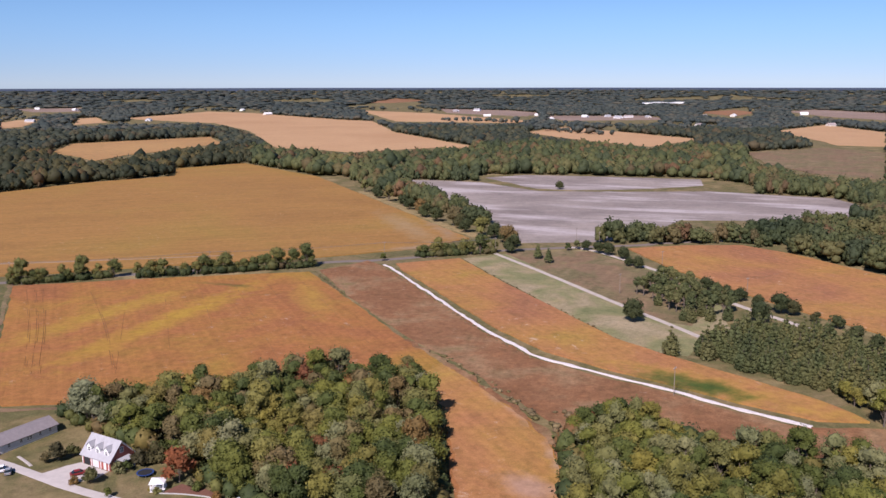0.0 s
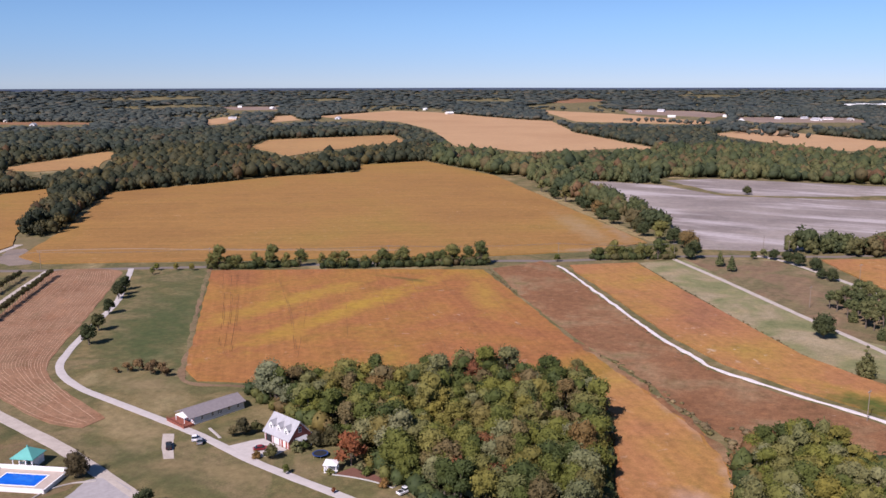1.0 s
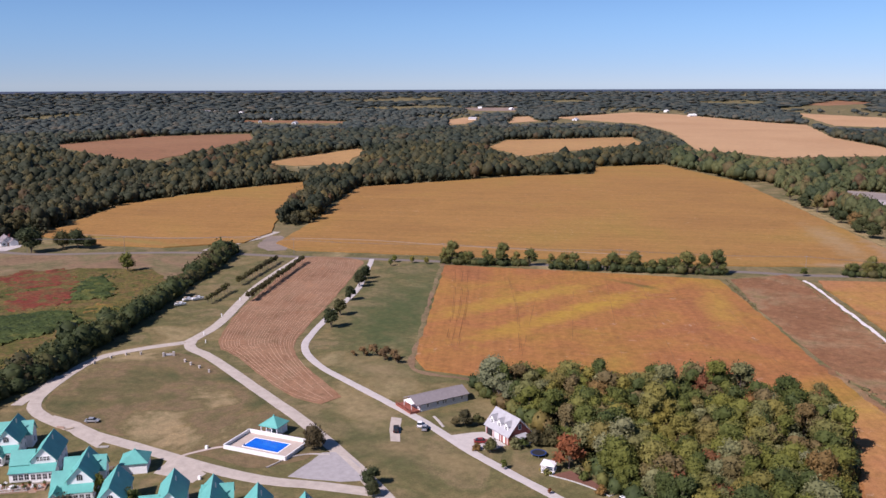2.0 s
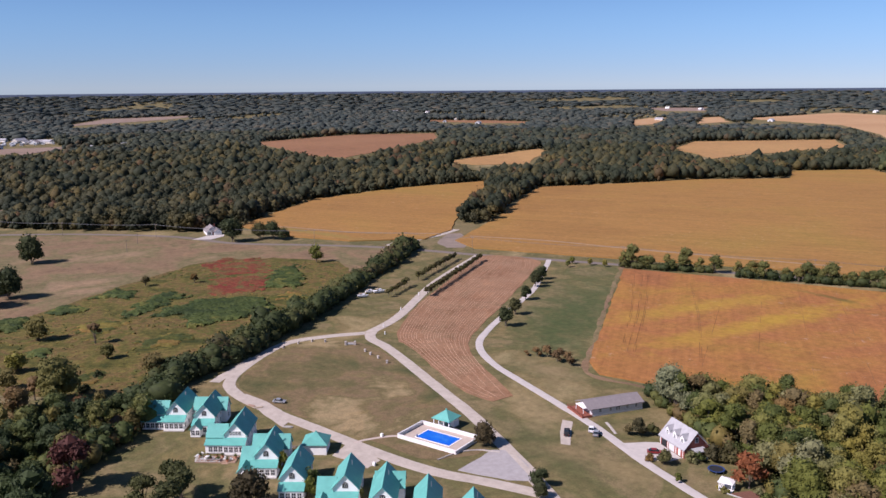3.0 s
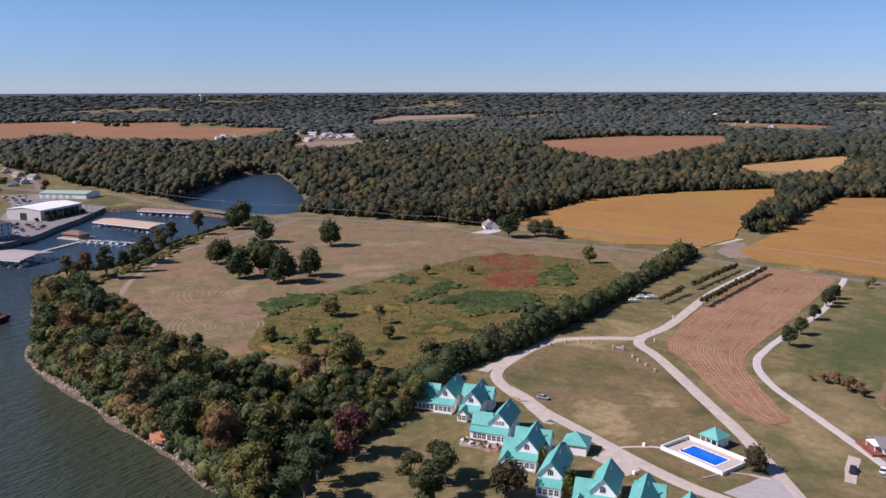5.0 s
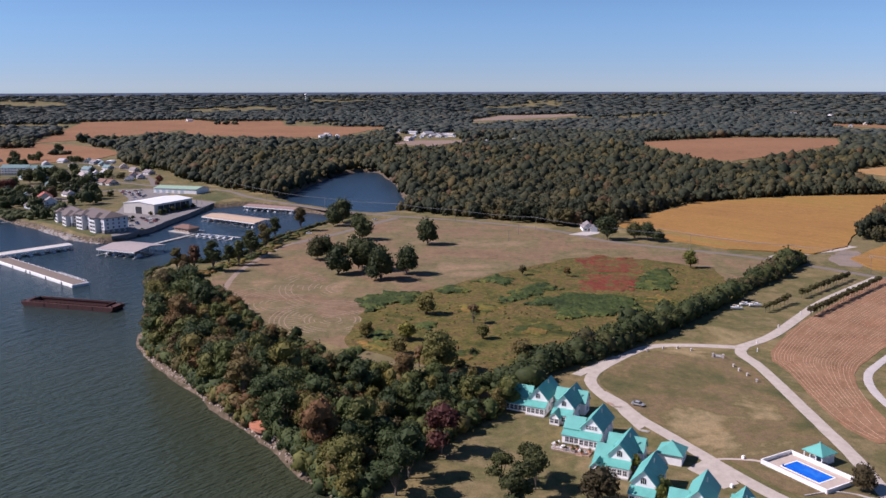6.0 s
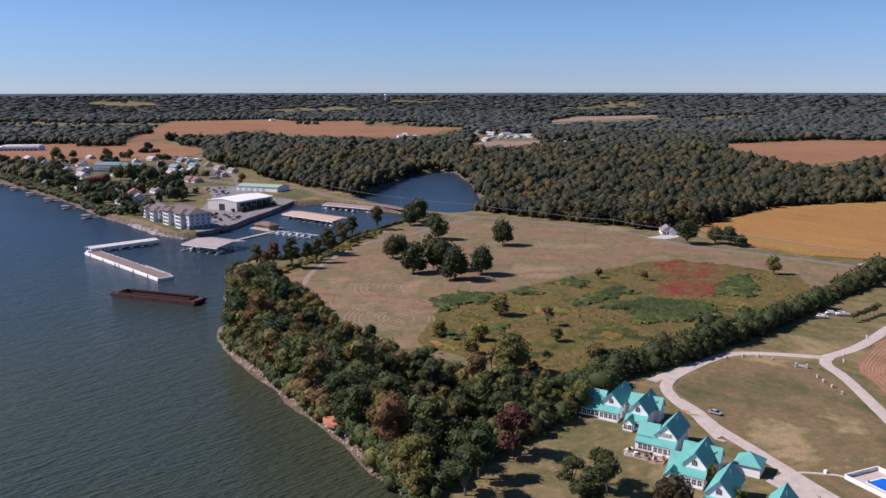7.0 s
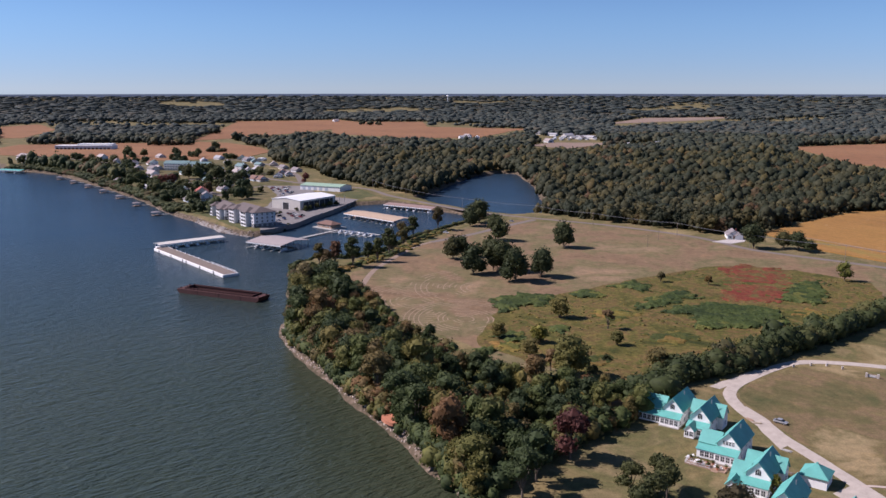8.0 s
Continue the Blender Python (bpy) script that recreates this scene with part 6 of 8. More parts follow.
def hip_roof(x0, x1, y0, y1, eave, top, over=0.4, thick=0.18, ridge=0.0):
    bm = bmesh.new()
    x0, x1, y0, y1 = x0 - over, x1 + over, y0 - over, y1 + over
    cx, cy = (x0 + x1) / 2, (y0 + y1) / 2
    low = [bm.verts.new((x, y, eave - 0.1)) for x, y in ((x0, y0), (x1, y0), (x1, y1), (x0, y1))]
    up = [bm.verts.new((x, y, eave + thick - 0.1)) for x, y in ((x0, y0), (x1, y0), (x1, y1), (x0, y1))]
    bm.faces.new(low[::-1])
    for k in range(4):
        bm.faces.new((low[k], low[(k + 1) % 4], up[(k + 1) % 4], up[k]))
    if x1 - x0 >= y1 - y0:
        a, b = bm.verts.new((cx - ridge / 2 - 0.02, cy, top)), bm.verts.new((cx + ridge / 2 + 0.02, cy, top))
        for q in ((up[0], up[1], b, a), (up[1], up[2], b), (up[2], up[3], a, b), (up[3], up[0], a)):
            bm.faces.new(q)
    else:
        a, b = bm.verts.new((cx, cy - ridge / 2 - 0.02, top)), bm.verts.new((cx, cy + ridge / 2 + 0.02, top))
        for q in ((up[0], up[1], a), (up[1], up[2], b, a), (up[2], up[3], b), (up[3], up[0], a, b)):
            bm.faces.new(q)
    return bm


WIN = {}


def window(parent, x, y, z, w, h, face, arched=False, bars=1):
    """A window on a wall: white frame and sill, dark pane. face: degrees the wall's outward normal is turned from -y."""
    key = (w, h, arched, bars)
    if key not in WIN:
        bf, bp = bmesh.new(), bmesh.new()
        if arched:
            r = w / 2
            n = 10
            ring = [(-r, 0), (r, 0)] + [(r * math.cos(k * math.pi / n), h - r + r * math.sin(k * math.pi / n)) for k in range(n + 1)]
            prism(ring, -0.035, 0.02, bp)
            g2 = [(u * 1.0 + (0.12 if u > 0 else -0.12 if u < 0 else 0), v + (0.12 if v > 0 else -0.12)) for u, v in ring]
            prism(g2, -0.02, 0.03, bf)
        else:
            prism([(-w / 2, 0), (w / 2, 0), (w / 2, h), (-w / 2, h)], -0.035, 0.02, bp)
            us, panes = [-w / 2 - 0.1, -w / 2], []
            for k in range(bars):
                u = -w / 2 + w * (k + 1) / (bars + 1)
                us += [u - 0.035, u + 0.035]
            us += [w / 2, w / 2 + 0.1]
            vs = [-0.12, 0.0, h * 0.5 - 0.035, h * 0.5 + 0.035, h, h + 0.1]
            grid = [[bf.verts.new((u, -0.08, v)) for v in vs] for u in us]
            front = []
            for a in range(len(us) - 1):
                for c in range(5):
                    if not (a % 2 == 1 and c % 2 == 1):
                        front.append(bf.faces.new((grid[a][c], grid[a + 1][c], grid[a + 1][c + 1], grid[a][c + 1])))
            out = bmesh.ops.extrude_face_region(bf, geom=front)["geom"]
            for v in out:
                if isinstance(v, bmesh.types.BMVert):
                    v.co.y = 0.02
        for b in (bf, bp):
            bmesh.ops.recalc_face_normals(b, faces=b.faces[:])
        mf, mp = bpy.data.meshes.new("window"), bpy.data.meshes.new("pane")
        bf.to_mesh(mf)
        bp.to_mesh(mp)
        bf.free()
        bp.free()
        mf.materials.append(M["trim"])
        mp.materials.append(M["glass"])
        WIN[key] = (mf, mp)
    mf, mp = WIN[key]
    o = part("window", mf, None, parent, at=pose(x, y, z, 0, 0, face))
    part("pane", mp, None, o)
    if arched:
        for k in range(bars):
            u = -w / 2 + w * (k + 1) / (bars + 1)
            part("glazing_bar", box(u - 0.035, u + 0.035, -0.06, -0.036, 0, h * 0.86), M["trim"], o)
    return o


def post_row(parent, pts, z0, z1, s=0.09, name="post", material=None):
    for x, y in pts:
        part(name, box(x - s, x + s, y - s, y + s, z0, z1), material or M["trim"], parent)


def railing(parent, x0, y0, x1, y1, z, material=None, h=0.9):
    """A porch rail with pickets between two points."""
    d = Vector((x1 - x0, y1 - y0, 0))
    n = max(2, int(d.length / 0.35))
    bm = bmesh.new()
    s = d.normalized()
    for zz in (z + 0.12, z + h):
        box(min(x0, x1) - 0.03, max(x0, x1) + 0.03, min(y0, y1) - 0.03, max(y0, y1) + 0.03, zz, zz + 0.07, bm)
    for k in range(n + 1):
        p = Vector((x0, y0, 0)) + d * k / n
        box(p.x - 0.025, p.x + 0.025, p.y - 0.025, p.y + 0.025, z + 0.12, z + h, bm)
    return part("railing", bm, material or M["trim"], parent)


# ---- the cottages with teal roofs ----
def cottage(x, y, label, wing=0, bump=False, rear=False, depth=13.0, width=6.6, eave=5.6, ridge=9.2, arched=True, porch=True, wh=(4.1, 6.9)):
    """Steep gabled cottage, front gable at local y = 0; wing: length of a lower wing on its left."""
    c = thing("cottage", x, y, 47, 0, label, "cottage", "teal-roofed cottages")
    h = width / 2
    part("body", gable_body(-h, h, 0, depth, 0, eave, ridge), M["siding"], c)
    part("foundation", box(-h - 0.06, h + 0.06, -0.06, depth + 0.06, -0.4, 0.45), M["stone"], c, "grey concrete base")
    part("roof", gable_roof(-h, h, 0, depth, eave, ridge, 0.5), M["teal"], c, "teal standing-seam metal roof")
    if arched:
        window(c, 0, -0.02, 5.4, 1.5, 1.75, 0, True, 2)
    else:
        for k in range(4):
            window(c, -1.35 + 0.9 * k, -0.02, 5.3, 0.7, 1.2, 0)
    for k in range(3):
        window(c, h + 0.02, 2.5 + 4 * k, 3.6, 0.9, 1.4, 90)
        window(c, h + 0.02, 2.5 + 4 * k, 0.9, 0.9, 1.5, 90)
        if not wing or k > 1:
            window(c, -h - 0.02, 2.5 + 4 * k, 3.6, 0.9, 1.4, -90)
    if porch:
        p = 2.6
        part("porch_roof", shed_roof(-h - 0.35, h + 0.35, -p - 0.3, 0.0, 3.05, 4.35), M["teal"], c)
        part("porch_wall", box(-h, h, -p, -0.05, 0.3, 3.0), M["siding"], c)
        part("porch_floor", box(-h - 0.1, h + 0.1, -p - 0.6, -0.04, -0.3, 0.3), M["stone"], c)
        for k in range(4):
            window(c, -h + 0.95 + k * (width - 1.9) / 3, -p - 0.02, 0.95, 1.1, 1.55, 0)
        window(c, h + 0.02, -p / 2, 0.95, 1.1, 1.5, 90)
    if wing:
        wy0, wy1 = 0.4, 6.4
        part("wing", gable_body(wy0, wy1, -h - wing, -h, 0, *wh, along="x"), M["siding"], c)
        part("wing_roof", gable_roof(wy0, wy1, -h - wing, -h + 0.3, *wh, 0.4, along="x"), M["teal"], c)
        for k in range(max(1, int(wing / 2))):
            window(c, -h - 1.0 - 2.0 * k, wy0 - 0.02, 1.0, 1.2, 1.6, 0)
        window(c, -h - wing - 0.02, 3.4, 1.2, 1.0, 1.5, -90)
        window(c, -h - wing - 0.02, 3.4, 4.3, 0.8, 1.1, -90)
        part("lean_roof", shed_roof(-h - wing - 0.3, -h - 0.3, -2.4, 0.4, 2.9, 4.05), M["teal"], c)
        part("sunroom", box(-h - wing, -h - 0.04, -2.1, 0.36, 0.3, 2.9), M["siding"], c)
        for k in range(max(2, int(wing / 1.5))):
            window(c, -h - 0.85 - 1.5 * k, -2.12, 0.9, 1.15, 1.6, 0)
    if bump:
        b0, b1 = -h - (wing or 0) + 0.1, -h - (wing or 0) + 3.3
        bx = (b0 + b1) / 2
        part("entry", gable_body(b0, b1, -5.0, -2.0, 0.2, 2.9, 4.6), M["siding"], c)
        part("entry_roof", gable_roof(b0, b1, -5.0, -1.0, 2.9, 4.6, 0.35), M["teal"], c)
        for k in (-0.75, 0.75):
            window(c, bx + k, -5.02, 0.95, 1.1, 1.5, 0)
    if rear:
        rx = -h - 2.4 if rear is True else -h + 0.6
        part("rear_wing", gable_body(depth - 5.0, depth, rx, h + 1.6, 0, 4.6, 7.7, along="x"), M["siding"], c)
        part("rear_roof", gable_roof(depth - 5.0, depth, rx, h + 1.6, 4.6, 7.7, 0.4, along="x"), M["teal"], c)
        window(c, h + 1.62, depth - 2.5, 1.1, 1.0, 1.5, 90)
        window(c, h + 1.62, depth - 2.5, 4.6, 0.8, 1.1, 90)
    part("chimney_pipe", box(0.8, 1.05, depth * 0.6, depth * 0.6 + 0.25, ridge - 1.2, ridge + 0.5), M["steel"], c)
    return c


cottage(-253.2, 110.5, "white cottage with teal metal roof and long side wing", wing=7.5, wh=(5.0, 8.0))
cottage(-244.0, 116.0, "white cottage with teal roof and arched gable window", bump=True, rear=True)
cottage(-223.3, 115.9, "white cottage with teal roof and patio deck", wing=5.5, arched=False, wh=(4.6, 7.4))
cottage(-203.2, 114.9, "white cottage with teal roof and gabled entry", wing=4.0, bump=True, rear=True)
cottage(-185.9, 112.8, "narrow white cottage with steep teal roof")
cottage(-171.6, 120.2, "white cottage with teal roof and small entry gable", wing=4.2, bump=True)
cottage(-159.3, 123.1, "tall white cottage with long teal roof", rear="right", depth=14.5)
cottage(-147.2, 127.6, "white cottage with plain teal gable", depth=13)
cottage(-136.6, 133.8, "white cottage with teal roof by the lane", depth=9)

patch("garage_apron", [(-205, 145), (-200.5, 135.8), (-186.5, 138.5), (-188, 144.5), (-197, 145.5)], 0.085, M["gravel"], "pale gravel apron before the garage", "driveway", 2, 0.4)
patch("cottage_parking", [(-266, 142.5), (-252, 144.5), (-234.4, 143), (-229.8, 136), (-241.4, 137.2), (-248.3, 137.9), (-257.6, 139.3)], 0.085, M["gravel"], "gravel parking strip behind the cottages", "driveway", 2, 0.5)
gar = thing("garage", -207.2, 134.6, 47, 0, "small white garage with hipped teal roof", "garage")
part("body", box(-3.6, 3.6, -3.6, 3.6, -0.2, 3.2), M["siding"], gar)
part("roof", hip_roof(-3.6, 3.6, -3.6, 3.6, 3.2, 6.1, 0.45), M["teal"], gar)
part("door", box(-1.6, 1.6, 3.58, 3.66, 0.0, 2.4), M["trim"], gar)
part("roof_vent", box(-0.25, 0.25, -0.25, 0.25, 5.9, 6.3), M["teal"], gar)

deck = thing("patio_deck", -221.5, 110.0, 47, 0, "timber patio deck with white rail and pots", "deck")
part("floor", box(-7, 5, -3.0, 1.2, -0.2, 0.35), M["wood"], deck)
for k in range(36):
    part("board", box(-7 + k / 3 + 0.01, -7 + (k + 1) / 3 - 0.02, -3.0, 1.2, 0.354, 0.385), M["wood"], deck)
railing(deck, -7, -2.95, 0.5, -2.95, 0.35)
railing(deck, -6.95, -2.95, -6.95, 1.1, 0.35)
part("step", box(1.0, 3.0, -3.8, -3.0, -0.2, 0.15), M["wood"], deck)


def garden_chair(x, y, turn, z=0.385):
    c = thing("garden_chair", x, y, turn, z, "white wooden garden chair", "chair", "patio chairs")
    part("seat", box(-0.3, 0.3, -0.3, 0.3, 0.38, 0.44), M["trim"], c)
    part("backrest", box(-0.3, 0.3, 0.26, 0.33, 0.44, 1.0), M["trim"], c)
    for sx in (-0.27, 0.27):
        part("armrest", box(sx - 0.05, sx + 0.05, -0.3, 0.3, 0.6, 0.65), M["trim"], c)
        for sy in (-0.26, 0.26):
            part("leg", box(sx - 0.03, sx + 0.03, sy - 0.03, sy + 0.03, 0, 0.6), M["trim"], c)


def planter(x, y, z=0.385, s=1.0):
    c = thing("planter", x, y, 20, z, "clay pot with a leafy plant on the patio", "planter", "patio planters")
    bm = bmesh.new()
    bmesh.ops.create_cone(bm, cap_ends=True, segments=12, radius1=0.22 * s, radius2=0.32 * s, depth=0.5 * s, matrix=Matrix.Translation((0, 0, 0.25 * s)))
    part("pot", bm, M["clay"], c)
    bm = bmesh.new()
    ball(bm, (0, 0, 0.75 * s), 0.4 * s, 1, 0.9, 0.4, x)
    sprays(bm, (0, 0, 0.75 * s), 0.42 * s, 40, 0.16, random.Random(int(x * 7)))
    part("plant", bm, M["leaf_cove_green"], c)


_d = pose(-221.5, 110.0, 0, 0, 0, 47)
for u, v, r in ((-5.5, -1.6, 20), (-4.2, -2.0, 160), (-2.0, -1.2, 80), (1.5, -1.6, -30), (3.6, -1.9, 50)):
    w_ = _d @ Vector((u, v, 0))
    garden_chair(w_.x, w_.y, 47 + r)
for u, v in ((-6.4, 0.4), (-3.2, -2.5), (-0.4, -2.4), (0.4, 0.3), (4.5, -0.4), (2.6, -2.6)):
    w_ = _d @ Vector((u, v, 0))
    planter(w_.x, w_.y, s=1.3)
tb = thing("patio_table", *(_d @ Vector((-3.9, -0.7, 0)))[:2], 47, 0.385, "round white patio table", "table")
bm = bmesh.new()
bmesh.ops.create_cone(bm, cap_ends=True, segments=20, radius1=0.75, radius2=0.75, depth=0.05, matrix=Matrix.Translation((0, 0, 0.72)))
part("tabletop", bm, M["trim"], tb)
post_row(tb, [(-0.4, -0.4), (0.4, -0.4), (0.4, 0.4), (-0.4, 0.4)], 0, 0.7, 0.06, "leg")


def wood_pile(x, y, turn, label, material, n=9):
    """Cut boards left in a loose heap."""
    c = thing("board_pile", x, y, turn, 0.06, label, "boards", "board piles")
    rb = random.Random(int(abs(x)))
    for k in range(n):
        u, v = rb.uniform(-.5, .5), (k % 3 - 1) * 0.35
        part("board", box(u - 1.3, u + 1.3, v - 0.14, v + 0.14, (k // 3) * 0.12, (k // 3) * 0.12 + 0.1), material, c)


for x, y, t_, m_ in ((-253.5, 138.2, 20, "wood"), (-250.2, 139.4, 70, "canvas"), (-228.5, 137.5, 40, "stone"), (-228.4, 106.3, 110, "trim"), (-214.1, 130.0, 45, "wood_dark")):
    wood_pile(x, y, t_, "loose pile of boards beside the cottages", M[m_])
for k, (px_, py_, s) in enumerate(((-5.8, -1.2, 0.35), (-4.4, 1.2, 0.3), (-2.8, -1.4, 0.4), (-1.5, 0.9, 0.3), (-0.2, -1.3, 0.35), (-3.5, 0.2, 0.3))):
    pot = thing("flower_pot", 0, 0, 0, 0, "terracotta pot with a leafy plant on the deck", "pot", "pots on the deck")
    pot.matrix_world = deck.matrix_world @ pose(px_, py_, 0.39, 0, 0, k * 50)
    bm = bmesh.new()
    bmesh.ops.create_cone(bm, cap_ends=True, segments=10, radius1=s * 0.7, radius2=s, depth=s * 1.6, matrix=Matrix.Translation((0, 0, s * 0.8)))
    part("vessel", bm, M["brick"], pot)
    bm = bmesh.new()
    ball(bm, (0, 0, s * 2.0), s * 0.9, 1, 0.8, 0.4, k)
    sprays(bm, (0, 0, s * 2.0), s, 40, s * 0.5, random.Random(k))
    part("plant", bm, M["leaf"], pot)

# ---- the pool ----
pool = thing("swimming_pool", -197.4, 158.7, 13, 0, "rectangular blue pool in a pale paved terrace", "pool")
part("terrace", box(0.2, 22.2, 0.2, 13.0, -0.3, 0.16), M["paving"], pool)
px0, px1, py0, py1 = 4.6, 17.2, 3.6, 10.2
cop = bmesh.new()
for a, b, c_, d in ((px0 - .4, px1 + .4, py0 - .4, py0), (px0 - .4, px1 + .4, py1, py1 + .4), (px0 - .4, px0, py0, py1), (px1, px1 + .4, py0, py1)):
    box(a, b, c_, d, 0.16, 0.24, cop)
part("coping", cop, M["trim"], pool, "white stone coping")
part("water_surface", box(px0, px1, py0, py1, 0.1, 0.19), M["pool_water"], pool, "bright blue still water")
part("step_rail", box(px0 + 0.3, px0 + 0.36, py0 - 0.3, py0 + 0.4, 0.2, 1.0), M["steel"], pool)
pool_fence = thing("pool_wall", -197.4, 158.7, 13, 0, "low white screen wall round the pool", "wall")
for nm, a, b, c_, d in (("panel", 0, 22.4, -0.15, 0.1), ("panel", 0, 22.4, 13.1, 13.35), ("panel", -0.15, 0.1, 0.1, 13.1), ("panel", 22.3, 22.55, 0.1, 13.1)):
    part(nm, box(a, b, c_, d, -0.2, 1.25), M["white_wall"], pool_fence)
    part("cap", box(a - 0.06, b + 0.06, c_ - 0.06, d + 0.06, 1.25, 1.33), M["trim"], pool_fence)
pav = thing("pavilion", -193.9, 176.4, 13, 0, "open pavilion with teal pyramid roof", "pavilion")
part("floor", box(-3.1, 3.1, -3.0, 3.0, -0.2, 0.22), M["paving"], pav)
part("roof", hip_roof(-3.1, 3.1, -3.0, 3.0, 3.15, 5.8, 0.5), M["teal"], pav)
part("finial", box(-0.18, 0.18, -0.18, 0.18, 5.7, 6.1), M["teal"], pav)
part("beam", prism([(-3.05, 2.85), (3.05, 2.85), (3.05, 3.12), (-3.05, 3.12)], -3.0, -2.8), M["trim"], pav)
part("store", box(0.4, 3.0, 0.2, 2.9, 0.22, 3.1), M["siding"], pav)
post_row(pav, [(-3, -2.9), (-1, -2.9), (1, -2.9), (3, -2.9), (-3, 2.9), (-3, 0), (3, 0)], 0.22, 3.12, 0.11)
table = thing("picnic_table", -195.2, 175.4, 20, 0.22, "white picnic table in the pavilion shade", "table")
part("tabletop", box(-0.9, 0.9, -0.4, 0.4, 0.7, 0.76), M["trim"], table)
for s in (-1, 1):
    part("bench", box(-0.9, 0.9, s * 0.75 - 0.14, s * 0.75 + 0.14, 0.4, 0.45), M["trim"], table)
    part("leg", box(s * 0.7 - 0.05, s * 0.7 + 0.05, -0.7, 0.7, 0, 0.7), M["trim"], table)

# ---- long grey house ----
ranch = thing("ranch_house", -166.3, 217.6, 68, 0, "long low house with grey shingle roof", "house")
L, W = 19.5, 8.6
part("body", gable_body(0, W, 0, L, 0.2, 2.7, 4.4, along="x"), M["grey_siding"], ranch)
part("roof", gable_roof(0, W, -1.2, L, 2.7, 4.4, 0.5, along="x"), M["shingle"], ranch, "grey shingle roof")
part("skirt", box(-0.05, L + 0.05, -0.05, W + 0.05, -0.3, 0.55), M["trim"], ranch, "white foundation skirting")
for k, u in enumerate((3.0, 7.0, 9.4, 10.2, 13.5, 17.0)):
    window(ranch, u, -0.02, 1.2, 0.8, 1.1, 0)
window(ranch, L + 0.02, 4.0, 1.2, 1.0, 1.1, 90)
part("end_board", box(L + 0.01, L + 0.08, 0.1, 0.5, 0.3, 2.7), M["trim"], ranch)
part("porch_gable", gable_body(1.6, 7.0, -2.6, 0.1, 2.5, 2.6, 3.9, along="x"), M["trim"], ranch)
post_row(ranch, [(-2.4, 1.8), (-2.4, 6.8)], 0.2, 2.6, 0.1)
rdeck = thing("house_deck", -166.3, 217.6, 68, 0, "red-stained timber deck with rails at the house end", "deck")
part("floor", box(-4.2, -0.3, -0.6, 9.6, -0.2, 0.7), M["red_wood"], rdeck)
for (a, b, c_, d) in ((-4.2, -0.6, -0.4, -0.6), (-4.2, -0.6, -4.2, 9.6), (-4.2, 9.6, -0.4, 9.6)):
    railing(rdeck, a, b, c_, d, 0.7, M["red_wood"])
post_row(rdeck, [(-4.2, -0.6 + 1.7 * k) for k in range(7)], -0.2, 1.7, 0.08, "post", M["red_wood"])

# ---- brick house with pale roof and dormers ----
bh = thing("brick_house", -138.6, 216.0, -21.5, 0, "red brick house with pale roof and three dormers", "house")
L, W, E, R = 12.2, 8.6, 3.0, 7.6
part("body", gable_body(0, W, 0, L, -0.2, E, R, along="x"), M["brick"], bh)
part("roof", gable_roof(0, W, 0, L, E, R, 0.45, along="x"), M["pale_roof"], bh, "pale grey shingle roof")
for u in (2.4, 6.1, 9.8):
    part("dormer", gable_body(u - 0.95, u + 0.95, 0.9, 3.6, 3.4, 5.5, 6.6), M["trim"], bh, "white dormer front")
    part("dormer_roof", gable_roof(u - 0.95, u + 0.95, 0.9, 4.0, 5.5, 6.6, 0.25, 0.14), M["pale_roof"], bh)
    window(bh, u, 0.88, 4.1, 0.9, 1.1, 0)
# left panel is near-black, painted as the shade of an open garage
for u in (2.2, 6.0):
    part("garage_door", box(u - 1.35, u + 1.35, -0.06, 0.02, 0.0, 2.3), M["dark"] if u < 3 else M["grey_siding"], bh)
part("door", box(9.4, 10.4, -0.06, 0.02, 0.1, 2.2), M["trim"], bh)
for k in (0.3, 4.1, 8.2, 11.6):
    part("pilaster", box(k - 0.12, k + 0.12, -0.12, 0.02, 0.0, 2.9), M["trim"], bh)
for v, zz in ((2.3, 0.9), (6.0, 0.9), (4.3, 4.4)):
    window(bh, L + 0.02, v, zz, 1.0, 1.5, 90)
part("gable_board", prism([(-0.3, E - 0.5), (W / 2, R - 0.25), (W + 0.3, E - 0.5), (W + 0.3, E - 0.2), (W / 2, R + 0.1), (-0.3, E - 0.2)], L + 0.02, L + 0.12, along="x"), M["trim"], bh)
part("side_porch", box(L + 0.1, L + 3.0, 2.4, 6.4, -0.2, 0.4), M["stone"], bh)
part("side_porch_roof", box(L, L + 3.2, 2.2, 6.6, 2.7, 2.9), M["pale_roof"], bh)
post_row(bh, [(L + 2.9, 2.6), (L + 2.9, 6.2)], 0.4, 2.7, 0.1)

# ---- small garden things ----
gz = thing("gazebo", -108.6, 203.4, 15, 0, "small white open garden gazebo", "gazebo")
part("floor", box(-1.9, 1.9, -1.9, 1.9, -0.2, 0.25), M["trim"], gz)
part("roof", hip_roof(-1.8, 1.8, -1.8, 1.8, 2.4, 3.2, 0.3), M["trim"], gz)
post_row(gz, [(-1.7, -1.7), (1.7, -1.7), (1.7, 1.7), (-1.7, 1.7)], 0.25, 2.4, 0.12)
for a in ((-1.7, 1.7, 1.7, 1.7), (-1.7, -1.7, -1.7, 1.7)):
    railing(gz, *a, 0.25)
tr = thing("trampoline", -116.2, 210.8, 0, 0, "round trampoline with dark blue safety pad", "trampoline")
bm = bmesh.new()
bmesh.ops.create_cone(bm, cap_ends=True, segments=24, radius1=2.1, radius2=2.1, depth=0.05, matrix=Matrix.Translation((0, 0, 0.85)))
